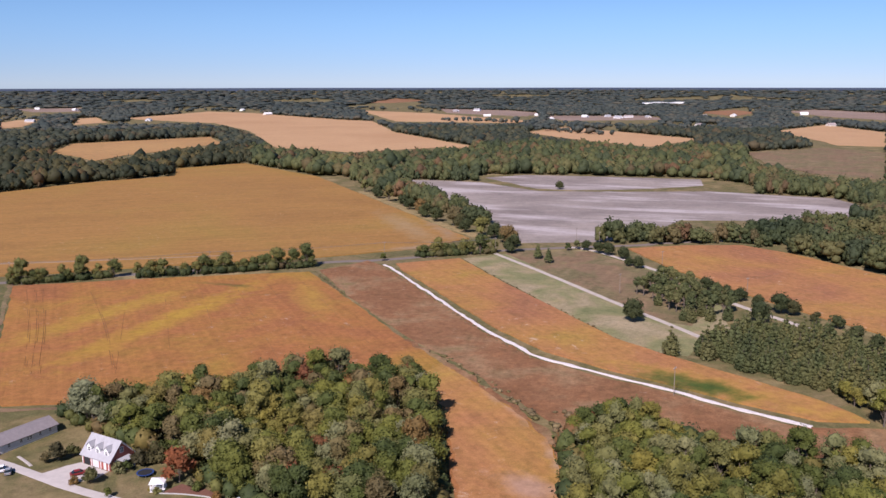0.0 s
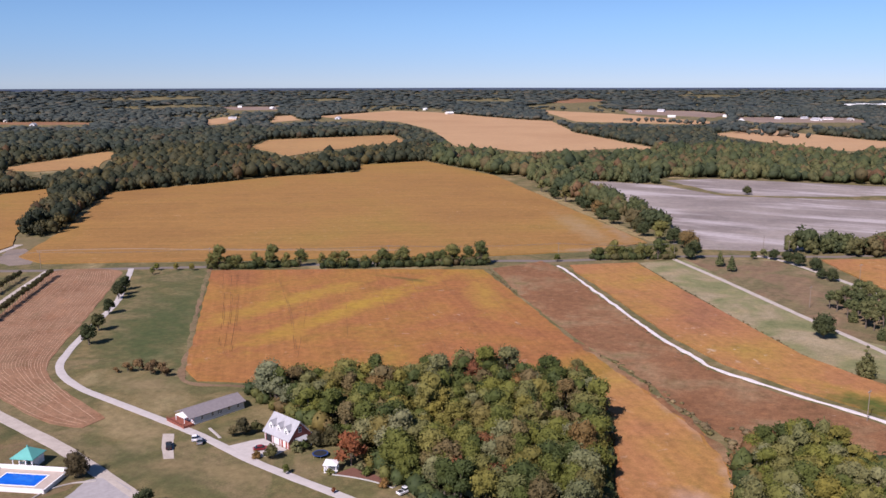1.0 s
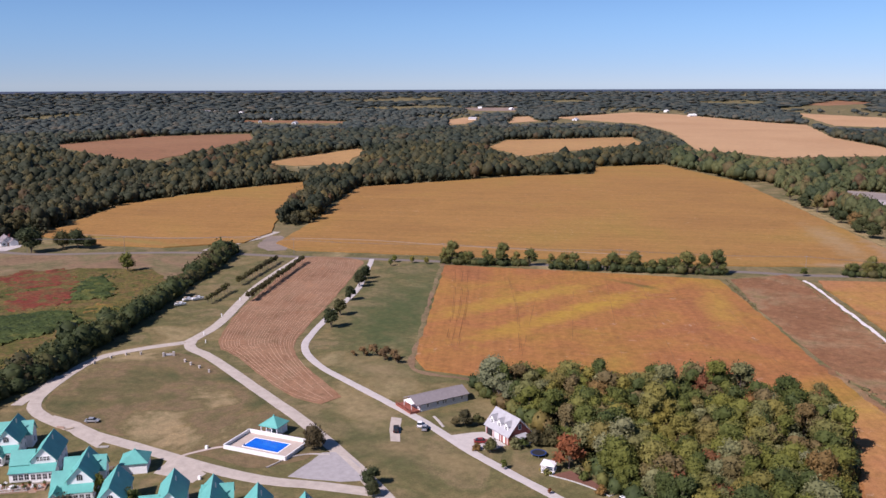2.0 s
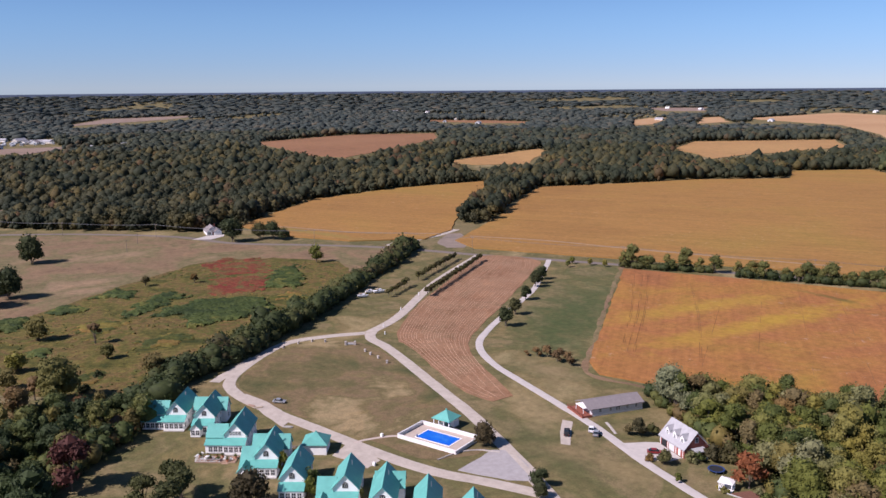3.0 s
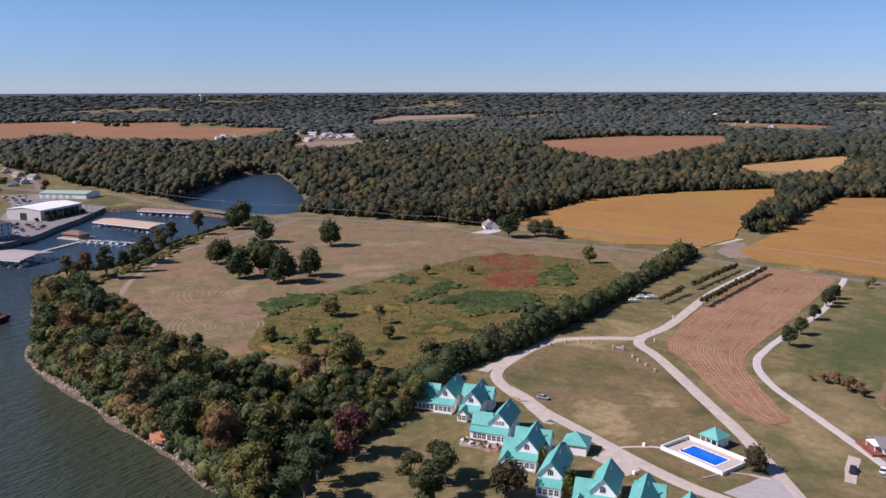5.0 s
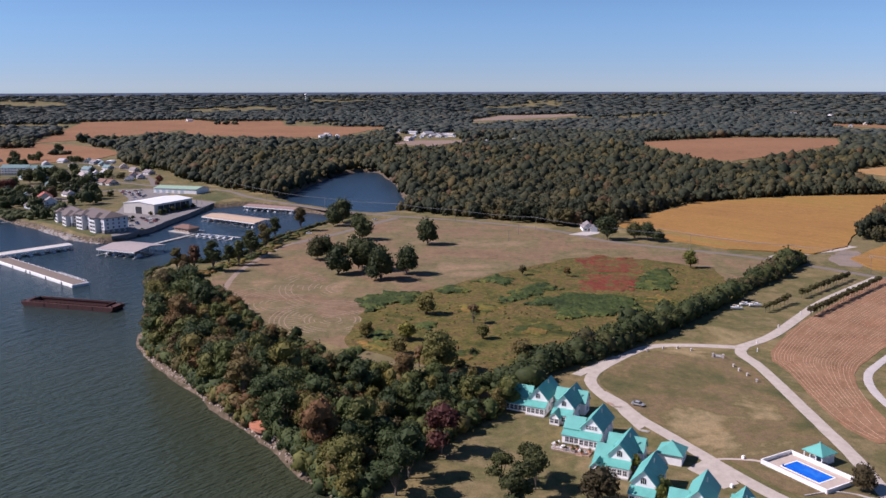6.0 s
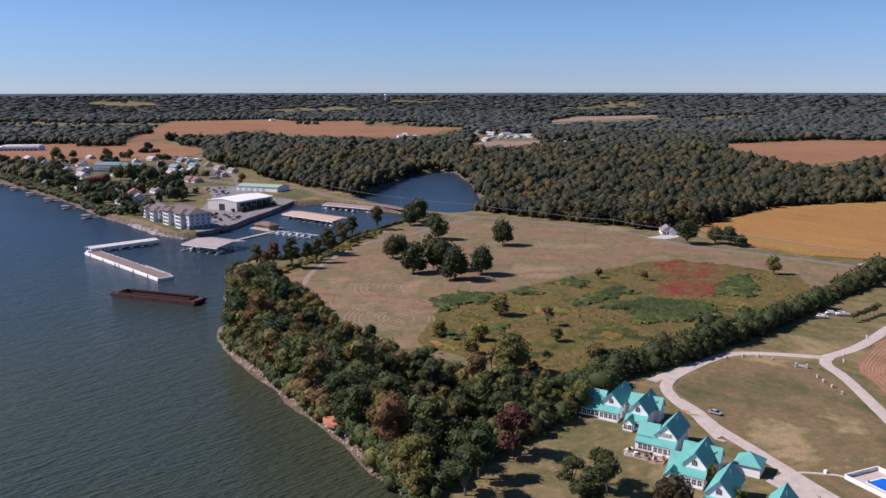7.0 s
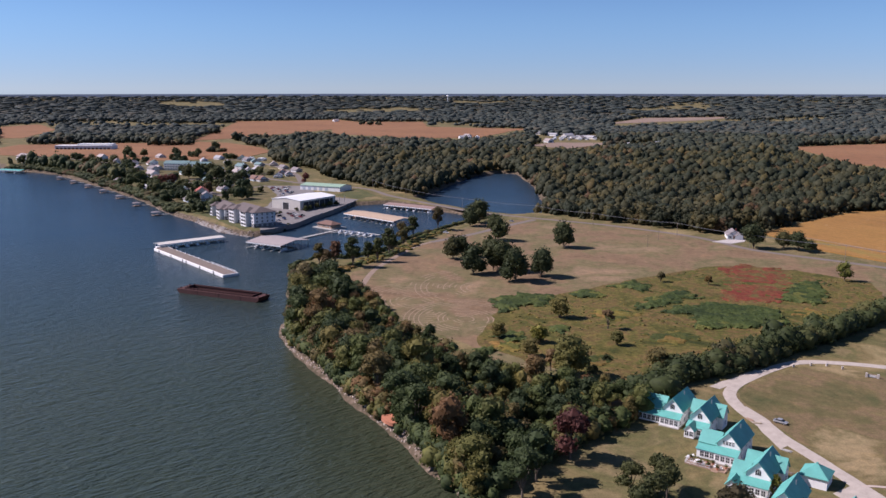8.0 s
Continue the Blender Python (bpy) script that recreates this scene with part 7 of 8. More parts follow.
part("mat", bm, M["dark"], tr)
bm = bmesh.new()
for k in range(24):
    a0, a1 = k * math.tau / 24, (k + 1) * math.tau / 24
    q = [(math.cos(a) * r, math.sin(a) * r, z) for z in (0.86, 0.94) for a, r in ((a0, 2.0), (a1, 2.0), (a1, 2.45), (a0, 2.45))]
    v = [bm.verts.new(p) for p in q]
    for f in ((0, 1, 2, 3), (7, 6, 5, 4), (0, 4, 5, 1), (2, 6, 7, 3)):
        bm.faces.new([v[i] for i in f])
part("pad", bm, M["blue"], tr, "dark blue edge pad")
for k in range(6):
    a = k * math.tau / 6
    part("leg", box(math.cos(a) * 2.3 - 0.04, math.cos(a) * 2.3 + 0.04, math.sin(a) * 2.3 - 0.04, math.sin(a) * 2.3 + 0.04, -0.05, 0.88), M["steel"], tr)


def car(x, y, turn, body, label, pickup=False, z=0.12, name="car"):
    c = thing(name, x, y, turn, z, label, name if name != "car" else "car")
    hl = 2.7 if pickup else 2.25
    prof = [(-hl, 0.35), (hl, 0.35), (hl, 0.75), (hl - 0.9, 0.98), (-hl, 1.0)] if pickup else [(-hl, 0.35), (hl, 0.35), (hl, 0.72), (hl - 1.0, 0.92), (-hl, 0.95)]
    bm = prism(prof, -0.88, 0.88, along="y")
    bmesh.ops.bevel(bm, geom=bm.edges[:], offset=0.07, segments=2, affect="EDGES")
    part("body", bm, body, c)
    cab = [(-0.9, 0.98), (1.3, 0.93), (0.6, 1.62), (-0.7, 1.66)] if pickup else [(-1.9, 0.93), (1.35, 0.9), (0.55, 1.42), (-1.1, 1.45)]
    bm = prism(cab, -0.78, 0.78, along="y")
    bmesh.ops.bevel(bm, geom=bm.edges[:], offset=0.06, segments=2, affect="EDGES")
    part("cabin_glass", bm, M["glass"], c, "dark tinted windows")
    t0, t1 = (-0.68, 0.55) if pickup else (-1.05, 0.5)
    part("cabin_roof", box(t0, t1, -0.72, 0.72, 1.6 if pickup else 1.41, 1.7 if pickup else 1.49, bevel=0.03), body, c)
    if pickup:
        part("bed", box(-2.6, -1.0, -0.7, 0.7, 0.9, 1.01), M["dark"], c)
    for sx in (-1, 1):
        for sy in (-1, 1):
            bm = bmesh.new()
            bmesh.ops.create_cone(bm, cap_ends=True, segments=16, radius1=0.34, radius2=0.34, depth=0.24, matrix=Matrix.Translation((sx * hl * 0.62, sy * 0.8, 0.34)) @ Matrix.Rotation(radians(90), 4, "X"))
            w_ = part("wheel", bm, M["dark"], c)
            bm = bmesh.new()
            bmesh.ops.create_cone(bm, cap_ends=True, segments=12, radius1=0.2, radius2=0.2, depth=0.26, matrix=Matrix.Translation((sx * hl * 0.62, sy * 0.8, 0.34)) @ Matrix.Rotation(radians(90), 4, "X"))
            part("rim", bm, M["steel"], w_)
        part("headlight", box(hl - 0.06, hl + 0.02, sx * 0.6 - 0.18, sx * 0.6 + 0.18, 0.6, 0.74), M["trim"], c)
        part("tail_light", box(-hl - 0.02, -hl + 0.05, sx * 0.65 - 0.15, sx * 0.65 + 0.15, 0.65, 0.85), M["red"], c)
    return c


car(-83.2, 198.0, 65, M["white_paint"], "white pickup truck parked on the grass", True, name="pickup_truck")
car(-135.2, 208.2, 40, M["red"], "dark red car parked on the forecourt")
car(-158.9, 207.8, 125, M["white_paint"], "white car parked beside the driveway")
car(-155.8, 206.4, 120, M["silver"], "small grey car parked beside the driveway")
car(-249.5, 147.0, 38, M["silver"], "silver car on the loop road edge")

# ---- marina ----
def frame_at(name, x, y, turn, z, label, category, group=""):
    return thing(name, x, y, turn, z, label, category, group)


barge = frame_at("barge", -482.5, -90.4, 58, WATER_Z, "rusty red-brown empty hopper barge afloat", "barge")
BL, BW, BH = 56.5, 10.4, 2.5
hull = bmesh.new()
prof = [(0.0, 1.2), (2.5, -0.8), (BL - 2.5, -0.8), (BL, 1.2), (BL, BH), (0.0, BH)]
prism(prof, 0.0, 0.9, hull)
prism(prof, BW - 0.9, BW, hull)
box(0.4, 5.0, 0.9, BW - 0.9, 0.3, BH, hull)
box(BL - 5.0, BL - 0.4, 0.9, BW - 0.9, 0.3, BH, hull)
part("hull", hull, M["rust"], barge)
part("hopper_floor", box(5.0, BL - 5.0, 0.9, BW - 0.9, 0.2, 0.5), M["rust_dark"], barge)
for y0 in (0.9, BW - 1.15):
    part("coaming", box(4.8, BL - 4.8, y0, y0 + 0.25, BH, BH + 0.9), M["rust"], barge)
for x0 in (4.6, BL - 4.8):
    part("coaming", box(x0, x0 + 0.25, 0.9, BW - 0.9, BH, BH + 0.9), M["rust"], barge)
for k in range(18):
    u = 6.0 + k * 2.6
    for y0 in (0.62, BW - 0.9):
        part("stiffener", box(u, u + 0.18, y0, y0 + 0.28, BH, BH + 0.8), M["rust_dark"], barge)
for x0 in (1.0, BL - 1.6):
    for y0 in (1.2, BW - 1.8):
        part("bollard", box(x0, x0 + 0.6, y0, y0 + 0.6, BH, BH + 0.8), M["rust_dark"], barge)
for u in (14, 29, 44):
    part("fender", box(u, u + 0.5, -0.15, 0.02, 0.6, BH), M["rust_dark"], barge)

br = frame_at("floating_breakwater", -616, -130.5, 32.0, WATER_Z, "long white floating breakwater with brown deck", "dock")
part("pontoon", box(0, 115, 0, 10.5, -0.8, 1.7, bevel=0.25), M["white_wall"], br)
part("deck", box(1.0, 114, 1.0, 9.5, 1.7, 1.85), M["wood_dark"], br, "brown timber deck")
for u in (10, 32, 52, 58, 80, 101):
    part("fender", box(u, u + 0.9, -0.25, 0.03, -0.2, 1.8), M["dark"], br)
for k in range(14):
    part("bollard", box(4 + k * 7.6, 4.4 + k * 7.6, 9.0, 9.4, 1.85, 2.7), M["trim"], br)
railing(br, 76, 9.8, 113, 9.8, 1.85)
part("corner_box", box(-2.5, 0.5, 2, 9, -0.5, 2.4, bevel=0.2), M["white_wall"], br)


def covered_dock(x, y, turn, L, W, roof_mat, label, eave=3.6, ridge=4.6, boats=5, flat=True, seed=0):
    """A floating boat shelter: roof on posts over slips."""
    d = frame_at("covered_dock", x, y, turn, WATER_Z, label, "boat dock", "covered docks")
    part("roof", gable_roof(0, W, 0, L, eave, ridge, 0.6, 0.25, along="x"), roof_mat, d)
    part("fascia", box(-0.55, L + 0.55, -0.62, -0.5, eave - 0.75, eave - 0.05), M["trim"], d)
    n = int(L / 7)
    for k in range(n + 1):
        u = 0.4 + (L - 0.8) * k / n
        for v in (0.3, W / 2, W - 0.3):
            part("post", box(u - 0.12, u + 0.12, v - 0.12, v + 0.12, -0.3, eave), M["steel"], d)
        part("finger_pier", box(u - 0.5, u + 0.5, -1.5, W * 0.42, -0.1, 0.4), M["stone"], d)
    part("walkway", box(0, L, W * 0.42, W * 0.58, -0.1, 0.42), M["wood"], d)
    rs = random.Random(seed)
    for k in range(boats):
        u = (k + 0.5) * L / boats
        motor_boat(x, y, turn, u, W * 0.22 + rs.uniform(0.0, 1.0), rs.choice((84, 90, 96)), rs, "white motor boat moored in a covered slip")
    return d


def motor_boat(x, y, turn, u, v, heading, rs, label, z=WATER_Z, length=7.0):
    b = thing("boat", 0, 0, 0, 0, label, "boat", "boats")
    b.matrix_world = pose(x, y, z, 0, 0, turn) @ pose(u, v, 0.0, 0, 0, heading) @ Matrix.Scale(rs.uniform(0.8, 1.15) * length / 7.0, 4)
    bm = bmesh.new()
    rings = []
    for s_, w_, k_ in ((-3.5, 1.15, -0.2), (0.0, 1.25, -0.3), (2.2, 0.85, -0.2), (3.5, 0.06, 0.35)):
        rings.append([bm.verts.new(p) for p in ((s_, -w_, 0.85), (s_, -w_ * 0.7, k_), (s_, w_ * 0.7, k_), (s_, w_, 0.85))])
    for a, c in zip(rings, rings[1:]):
        for k in range(3):
            bm.faces.new((a[k], a[k + 1], c[k + 1], c[k]))
        bm.faces.new((a[3], a[0], c[0], c[3]))
    bm.faces.new(rings[0])
    bm.faces.new(rings[-1][::-1])
    part("hull", bm, M["white_paint"], b)
    part("cabin", box(-1.2, 1.2, -0.75, 0.75, 0.85, 1.75, bevel=0.15), M["white_paint"], b)
    part("windscreen", box(0.9, 1.24, -0.7, 0.7, 1.1, 1.6), M["glass"], b)
    part("canopy", box(-2.6, -0.6, -0.9, 0.9, 1.85, 1.95), rs.choice((M["blue"], M["trim"], M["canvas"])), b)
    return b


covered_dock(-617.7, -126.5, 123.7, 50, 9.5, M["cream_roof"], "covered slips with long white roof", 3.6, 4.3, 6, seed=1)
covered_dock(-619, -65, 50, 33, 30, M["tan_roof"], "wide boat shelter with grey-brown roof", 4.6, 6.4, 5, seed=2)
covered_dock(-756, 7, 38, 66, 22, M["beige_roof"], "large boat shelter with beige metal roof", 4.2, 5.6, 8, seed=3)
covered_dock(-815, 46, 47, 57, 14, M["brown_tan"], "boat shelter with brown roof by the dike", 3.8, 4.9, 7, seed=4)
covered_dock(-1240, -466, 62, 40, 14, M["teal"], "floating shelter with teal roof off the hotel", 3.6, 4.6, 2, seed=6)
pier = frame_at("pier", -687, 0.5, -39.4, WATER_Z, "long pale wooden pier into the marina", "pier")
part("deck", box(0, 58, -1.6, 1.6, 0.35, 0.6), M["stone"], pier)
for k in range(9):
    for s in (-1.2, 1.2):
        part("pile", box(k * 6.2 + 0.5, k * 6.2 + 0.8, s - 0.15, s + 0.15, -3, 1.2), M["wood_dark"], pier)
pier2 = frame_at("pier", -687, 4, 48, WATER_Z, "low floating pier with finger docks", "pier")
part("deck", box(0, 40, -1.2, 1.2, 0.1, 0.45), M["stone"], pier2)
rs9 = random.Random(9)
for k in range(6):
    part("finger_pier", box(2 + k * 7, 3.2 + k * 7, -15, -1.2, 0.1, 0.4), M["stone"], pier2)
    motor_boat(-687, 4, 48, 5.0 + k * 6.6, -6.0, 90, rs9, "small motor boat at an open dock")
wh = frame_at("dock_house", -707, -16, 40, WATER_Z, "brown-roofed floating dock store", "store")
part("base", box(-3, 21, -3, 14, -0.6, 0.6), M["stone"], wh)
part("body", box(0, 18, 0, 10, 0.6, 3.6), M["wood"], wh)
part("roof", hip_roof(0, 18, 0, 10, 3.6, 6.2, 1.0, 0.2, 8), M["brown_roof"], wh)
for k in range(5):
    window(wh, 2 + k * 3.4, -0.02, 1.6, 1.6, 1.3, 0)

# bank stones below the apartments
rip = []
rr = random.Random(12)
bm = bmesh.new()
for line, n, wdt in (([(-664, -66), (-686, -91), (-742, -121), (-797, -155), (-840, -174)], 520, 3.5), ([(-217, 35), (-254, 23), (-289, 9), (-333, -8), (-372, -23), (-396, -26), (-420, -24)], 900, 1.4)):
    pts = smooth_line(line, 1.0)
    for _ in range(n):
        p = pts[rr.randrange(len(pts))]
        s = rr.uniform(0.25, 0.75) if wdt > 3 else rr.choice((rr.uniform(0.15, 0.4), rr.uniform(0.2, 0.7)))
        q = Vector((p.x + rr.uniform(-wdt, wdt), p.y + rr.uniform(-wdt, wdt) + 1.0, 0))
        rip.append((q, s))
zz = terrain(np.array([q.x for q, _ in rip]), np.array([q.y for q, _ in rip]))
for (q, s), z in zip(rip, zz):
    if z < -4.6:
        continue
    vs = ball(bm, (0, 0, 0), s, 1, 0.7, 0.5, rr.uniform(0, 50))
    for v in vs:
        v.co += Vector((q.x, q.y, z + s * 0.15))
pale = bmesh.new()
pts = smooth_line([(-660, -68), (-690, -92), (-746, -122)], 1.0)
places = [(p + Vector((rr.uniform(-2.0, 2.0), rr.uniform(-1.5, 3.0), 0)), rr.uniform(0.3, 0.85)) for p in pts for _ in range(7)]
for (q, s), z in zip(places, terrain(np.array([q.x for q, _ in places]), np.array([q.y for q, _ in places]))):
    if z > -4.6:
        for v in ball(pale, (0, 0, 0), s, 1, 0.7, 0.5, rr.uniform(0, 50)):
            v.co += Vector((q.x, q.y, z + s * 0.15))
tagged(new("riprap", finish(pale, "riprap", M["stone_pale"])), "pale grey riprap below the apartments", "stones", kind="stuff")
me = finish(bm, "bank_stones", M["rock"])
tagged(new("bank_stones", me), "pale rough stones along the waterline", "stones", kind="stuff")
patch("bank_slump", [(-266, 18), (-270, 15.5), (-274, 15), (-274.5, 19), (-269, 21.5)], 0.8, M["clay"], "bare orange clay slip on the bank", "bank", 1.5, 0.6, rounded=True, base=-1.0)
patch("dock_yard", [(-672, -60), (-680, -49), (-712, -31), (-745, -20), (-775, -6), (-836, 16), (-852, 22), (-880, -6), (-905, -20), (-985, -36), (-990, -80), (-900, -62), (-815, -66), (-770, -78), (-720, -66)], 4.5, M["yard"], "grey asphalt yard and quay by the marina", "yard", 6, 0.6, base=-4.4)
patch("apartment_lawn", [(-678, -74), (-696, -84), (-745, -108), (-797, -142), (-842, -152), (-838, -120), (-790, -98), (-700, -66)], 0.08, M["green"], "dry lawn before the apartments", "lawn", 6, 1.0)


def apartment(x, y, turn, L, W, storeys, label, bays):
    a = thing("apartment_building", x, y, turn, 0, label, "apartment building", "waterfront apartments")
    S = 2.95
    H = storeys * S
    part("body", box(0, L, 0, W, -0.3, H), M["pale_siding"], a)
    part("base", box(-0.06, L + 0.06, -0.06, W + 0.06, -0.3, S), M["stone_grey"], a, "grey stone ground storey")
    part("roof", hip_roof(0, L, 0, W, H, H + 4.2, 0.8, 0.35, L - W * 0.7), M["slate_roof"], a)
    for u, bw in bays:
        part("bay", box(u, u + bw, -3.4, 0.02, -0.3, H), M["pale_siding"], a)
        part("bay_roof", hip_roof(u, u + bw, -3.4, W * 0.5, H + 0.02, H + 3.4, 0.7, 0.3, 1.0), M["slate_roof"], a)
        for s in range(storeys):
            z = s * S
            for v in (u + 0.6, u + bw / 2 + 0.3):
                w2 = bw / 2 - 0.9
                # thin dark panel paints the shade of a balcony recess
                bal = part("balcony", box(v, v + w2, -3.46, -3.3, z + 0.3, z + 2.55), M["shaded_opening"], a, "flat dark panel painted as a shaded balcony")
                part("balustrade", box(v - 0.1, v + w2 + 0.1, -3.62, -3.5, z + 0.25, z + 1.15), M["trim"], bal)
    for s in range(storeys):
        z = s * S
        k = 1.6
        while k < L - 1:
            if not any(u - 1.2 < k < u + bw + 1.2 for u, bw in bays):
                window(a, k, -0.02, z + 0.8, 1.7, 1.6, 0)
            k += 3.2
        for k in range(4):
            window(a, L + 0.02, W * (k + 0.6) / 4.2, z + 0.8, 1.5, 1.6, 90)
    return a


apartment(-771, -111, 22, 44, 17, 3, "three-storey pale grey apartment block with hipped roof", ((6, 9), (29, 11)))
apartment(-725, -89, 30, 46, 19, 4, "four-storey apartment block with white balconies by the water", ((4, 11), (28, 10)))

shed = thing("boat_storage", -802, -60, 50, 0, "large white metal boat storage building", "warehouse")
SW, SL, SH = 35, 50, 8.8
part("body", gable_body(0, SW, 0, SL, -0.2, SH, SH + 1.9), M["beige_wall"], shed)
part("roof", gable_roof(0, SW, 0, SL, SH, SH + 1.9, 0.4, 0.25), M["white_roof"], shed, "bright white metal roof")
part("door", box(13.5, 21, -0.08, 0.02, 0, 6.2), M["shaded_opening"], shed)
part("door_frame", box(13.0, 13.5, -0.1, 0.02, 0, 6.6), M["trim"], shed)
part("door_frame", box(21, 21.5, -0.1, 0.02, 0, 6.6), M["trim"], shed)
# thin dark sheet paints the shade along the storage side
part("side_wall", box(SW, SW + 0.1, 4, SL - 4, 0, 7.2), M["shaded_opening"], shed, "flat dark panel painted as shaded open side bays")
for k in range(9):
    part("column", box(SW + 0.08, SW + 0.4, 4 + k * 7.4, 4.4 + k * 7.4, 0, 7.4), M["steel"], shed)
gsh = thing("workshop", -949, -40, 57, 0, "long workshop with pale green roof", "workshop")
part("body", gable_body(0, 24, 0, 52, -0.2, 5.0, 6.8, along="x"), M["siding"], gsh)
part("roof", gable_roof(0, 24, 0, 52, 5.0, 6.8, 0.5, 0.25, along="x"), M["green_roof"], gsh, "pale green metal roof")
for k in range(5):
    part("door", box(3 + k * 7.4, 7 + k * 7.4, -0.06, 0.02, 0, 3.6), M["blue_grey"], gsh)

# ---- town ----
patch("town_lawn", [(-805, -140), (-905, -190), (-1033, -260), (-1193, -356), (-1285, -460), (-1420, -430), (-1500, -300), (-1400, -170), (-1330, -140), (-1150, -72), (-1012, -52), (-995, -36), (-992, -84), (-900, -66), (-842, -80), (-846, -118)], 0.05, M["town_grass"],
      "lawns and verges among the town houses", "lawn", 12, 1.5)
patch("marina_green", [(-888, -2), (-951, 24), (-882, 42), (-858, 22)], 0.08, M["green"], "mown green beside the workshop", "lawn", 6, 1.0)
for pts in ([(-1010, -40), (-1080, -92), (-1150, -150), (-1230, -230), (-1310, -320), (-1420, -420)], [(-900, -118), (-960, -150), (-1040, -200), (-1120, -260), (-1200, -330)], [(-990, -80), (-940, -130)], [(-1110, -118), (-1050, -206)], [(-1240, -240), (-1170, -310)], [(-1010, -40), (-1150, -60), (-1330, -130), (-1480, -300)]):
    ribbon("street", pts, 7.0, M["asphalt"], "grey town street between houses", "street", z=0.1, step=10)

def small_house(x, y, turn, w, d, wall, roof, label, storeys=1, group="town houses"):
    h = thing("house", x, y, turn, 0, label, "house", group)
    e = 2.8 * storeys
    part("wall", gable_body(-w / 2, w / 2, 0, d, -0.3, e, e + w * 0.32), wall, h)
    part("roof", gable_roof(-w / 2, w / 2, 0, d, e, e + w * 0.32, 0.5, 0.22), roof, h)
    part("porch_roof", shed_roof(-w / 2, w / 2, -2.2, 0, 2.2, 2.75), roof, h)
    for k in (-1, 1):
        part("post", box(k * (w / 2 - 0.2) - 0.1, k * (w / 2 - 0.2) + 0.1, -2.1, -1.9, 0, 2.2), M["trim"], h)
        for s in range(storeys):
            window(h, k * w / 4, -0.02, 0.9 + 2.8 * s, 1.1, 1.3, 0)
            window(h, k * (w / 2 + 0.02), d / 2, 0.9 + 2.8 * s, 1.2, 1.3, 90 * k)
    part("door", box(-0.5, 0.5, -0.06, 0.02, 0, 2.1), M["brick"], h)
    part("chimney", box(w * 0.2, w * 0.2 + 0.7, d * 0.6, d * 0.6 + 0.7, e, e + w * 0.32 + 0.8), M["brick"], h)
    return h


TOWN = [(-1144, -303, 1), (-1066, -233, 2), (-1099, -226, 2), (-1076, -200, 1), (-915, -158, 2), (-852, -140, 1), (-1125, -140, 1), (-1085, -112, 1), (-1159, -105, 1), (-1080, -74, 1), (-1130, -190, 1), (-991, -122, 1), (-1195, -70, 1),
        (-1152, -50, 1), (-1010, -190, 2), (-985, -165, 1), (-1040, -150, 1), (-1210, -270, 1), (-1240, -215, 1), (-1180, -330, 1), (-1260, -330, 1), (-1290, -270, 1), (-1230, -130, 1), (-1290, -160, 1), (-1330, -200, 1), (-1110, -270, 2),
        (-960, -205, 1), (-1045, -95, 1), (-1120, -70, 1), (-1300, -390, 1), (-1360, -340, 1), (-1370, -150, 1), (-1250, -90, 1), (-1040, -255, 1), (-940, -120, 1), (-1170, -240, 2), (-1180, -160, 1), (-1420, -280, 1)]
rt = random.Random(77)
for x0, y0, x1, y1, n in ((-1030, -72, -1400, -392, 10), (-925, -148, -1195, -318, 6), (-1020, -62, -1400, -170, 8), (-1060, -112, -1340, -340, 5)):
    for k in range(n):
        f = (k + rt.uniform(0.2, 0.8)) / n
        TOWN.append((x0 + (x1 - x0) * f + rt.uniform(-12, 12), y0 + (y1 - y0) * f + rt.choice((-20, 20)) + rt.uniform(-4, 4), 1 if rt.random() < 0.75 else 2))
walls = ["siding", "grey_siding", "blue_grey", "beige_wall", "pale_siding"]
roofs = ["shingle", "tan_roof", "brown_roof", "pale_roof", "shingle", "slate_blue"]
for x, y, s in TOWN:
    r1, r2 = rt.choice(walls), rt.choice(roofs)
    small_house(x, y, 110 + rt.uniform(-25, 25), rt.uniform(9, 12), rt.uniform(11, 17), M[r1], M[r2], "small town house with pale walls near the river", s)


def long_block(name, x, y, turn, L, W, storeys, wall, roof, label, category, group=""):
    """A long pitched-roof building with rows of windows along its front."""
    b = thing(name, x, y, turn, 0, label, category, group)
    e = 3.1 * storeys
    part("wall", gable_body(0, W, 0, L, -0.3, e, e + W * 0.22, along="x"), wall, b)
    part("roof", gable_roof(0, W, 0, L, e, e + W * 0.22, 0.7, 0.3, along="x"), roof, b)
    part("gallery", box(1.0, L - 1.0, -1.6, -0.02, -0.2, 0.2), M["stone"], b)
    for st in range(storeys):
        if st:
            part("balustrade", box(1.0, L - 1.0, -1.6, -1.48, 3.1 * st, 3.1 * st + 1.0), M["trim"], b)
            part("balcony_slab", box(1.0, L - 1.0, -1.6, -0.02, 3.1 * st - 0.2, 3.1 * st), M["trim"], b)
        k = 2.4
        while k < L - 1.5:
            window(b, k, -0.02, 0.9 + 3.1 * st, 1.5, 1.5, 0)
            k += 4.2
        window(b, L + 0.02, W / 2, 0.9 + 3.1 * st, 1.5, 1.5, 90)
    return b


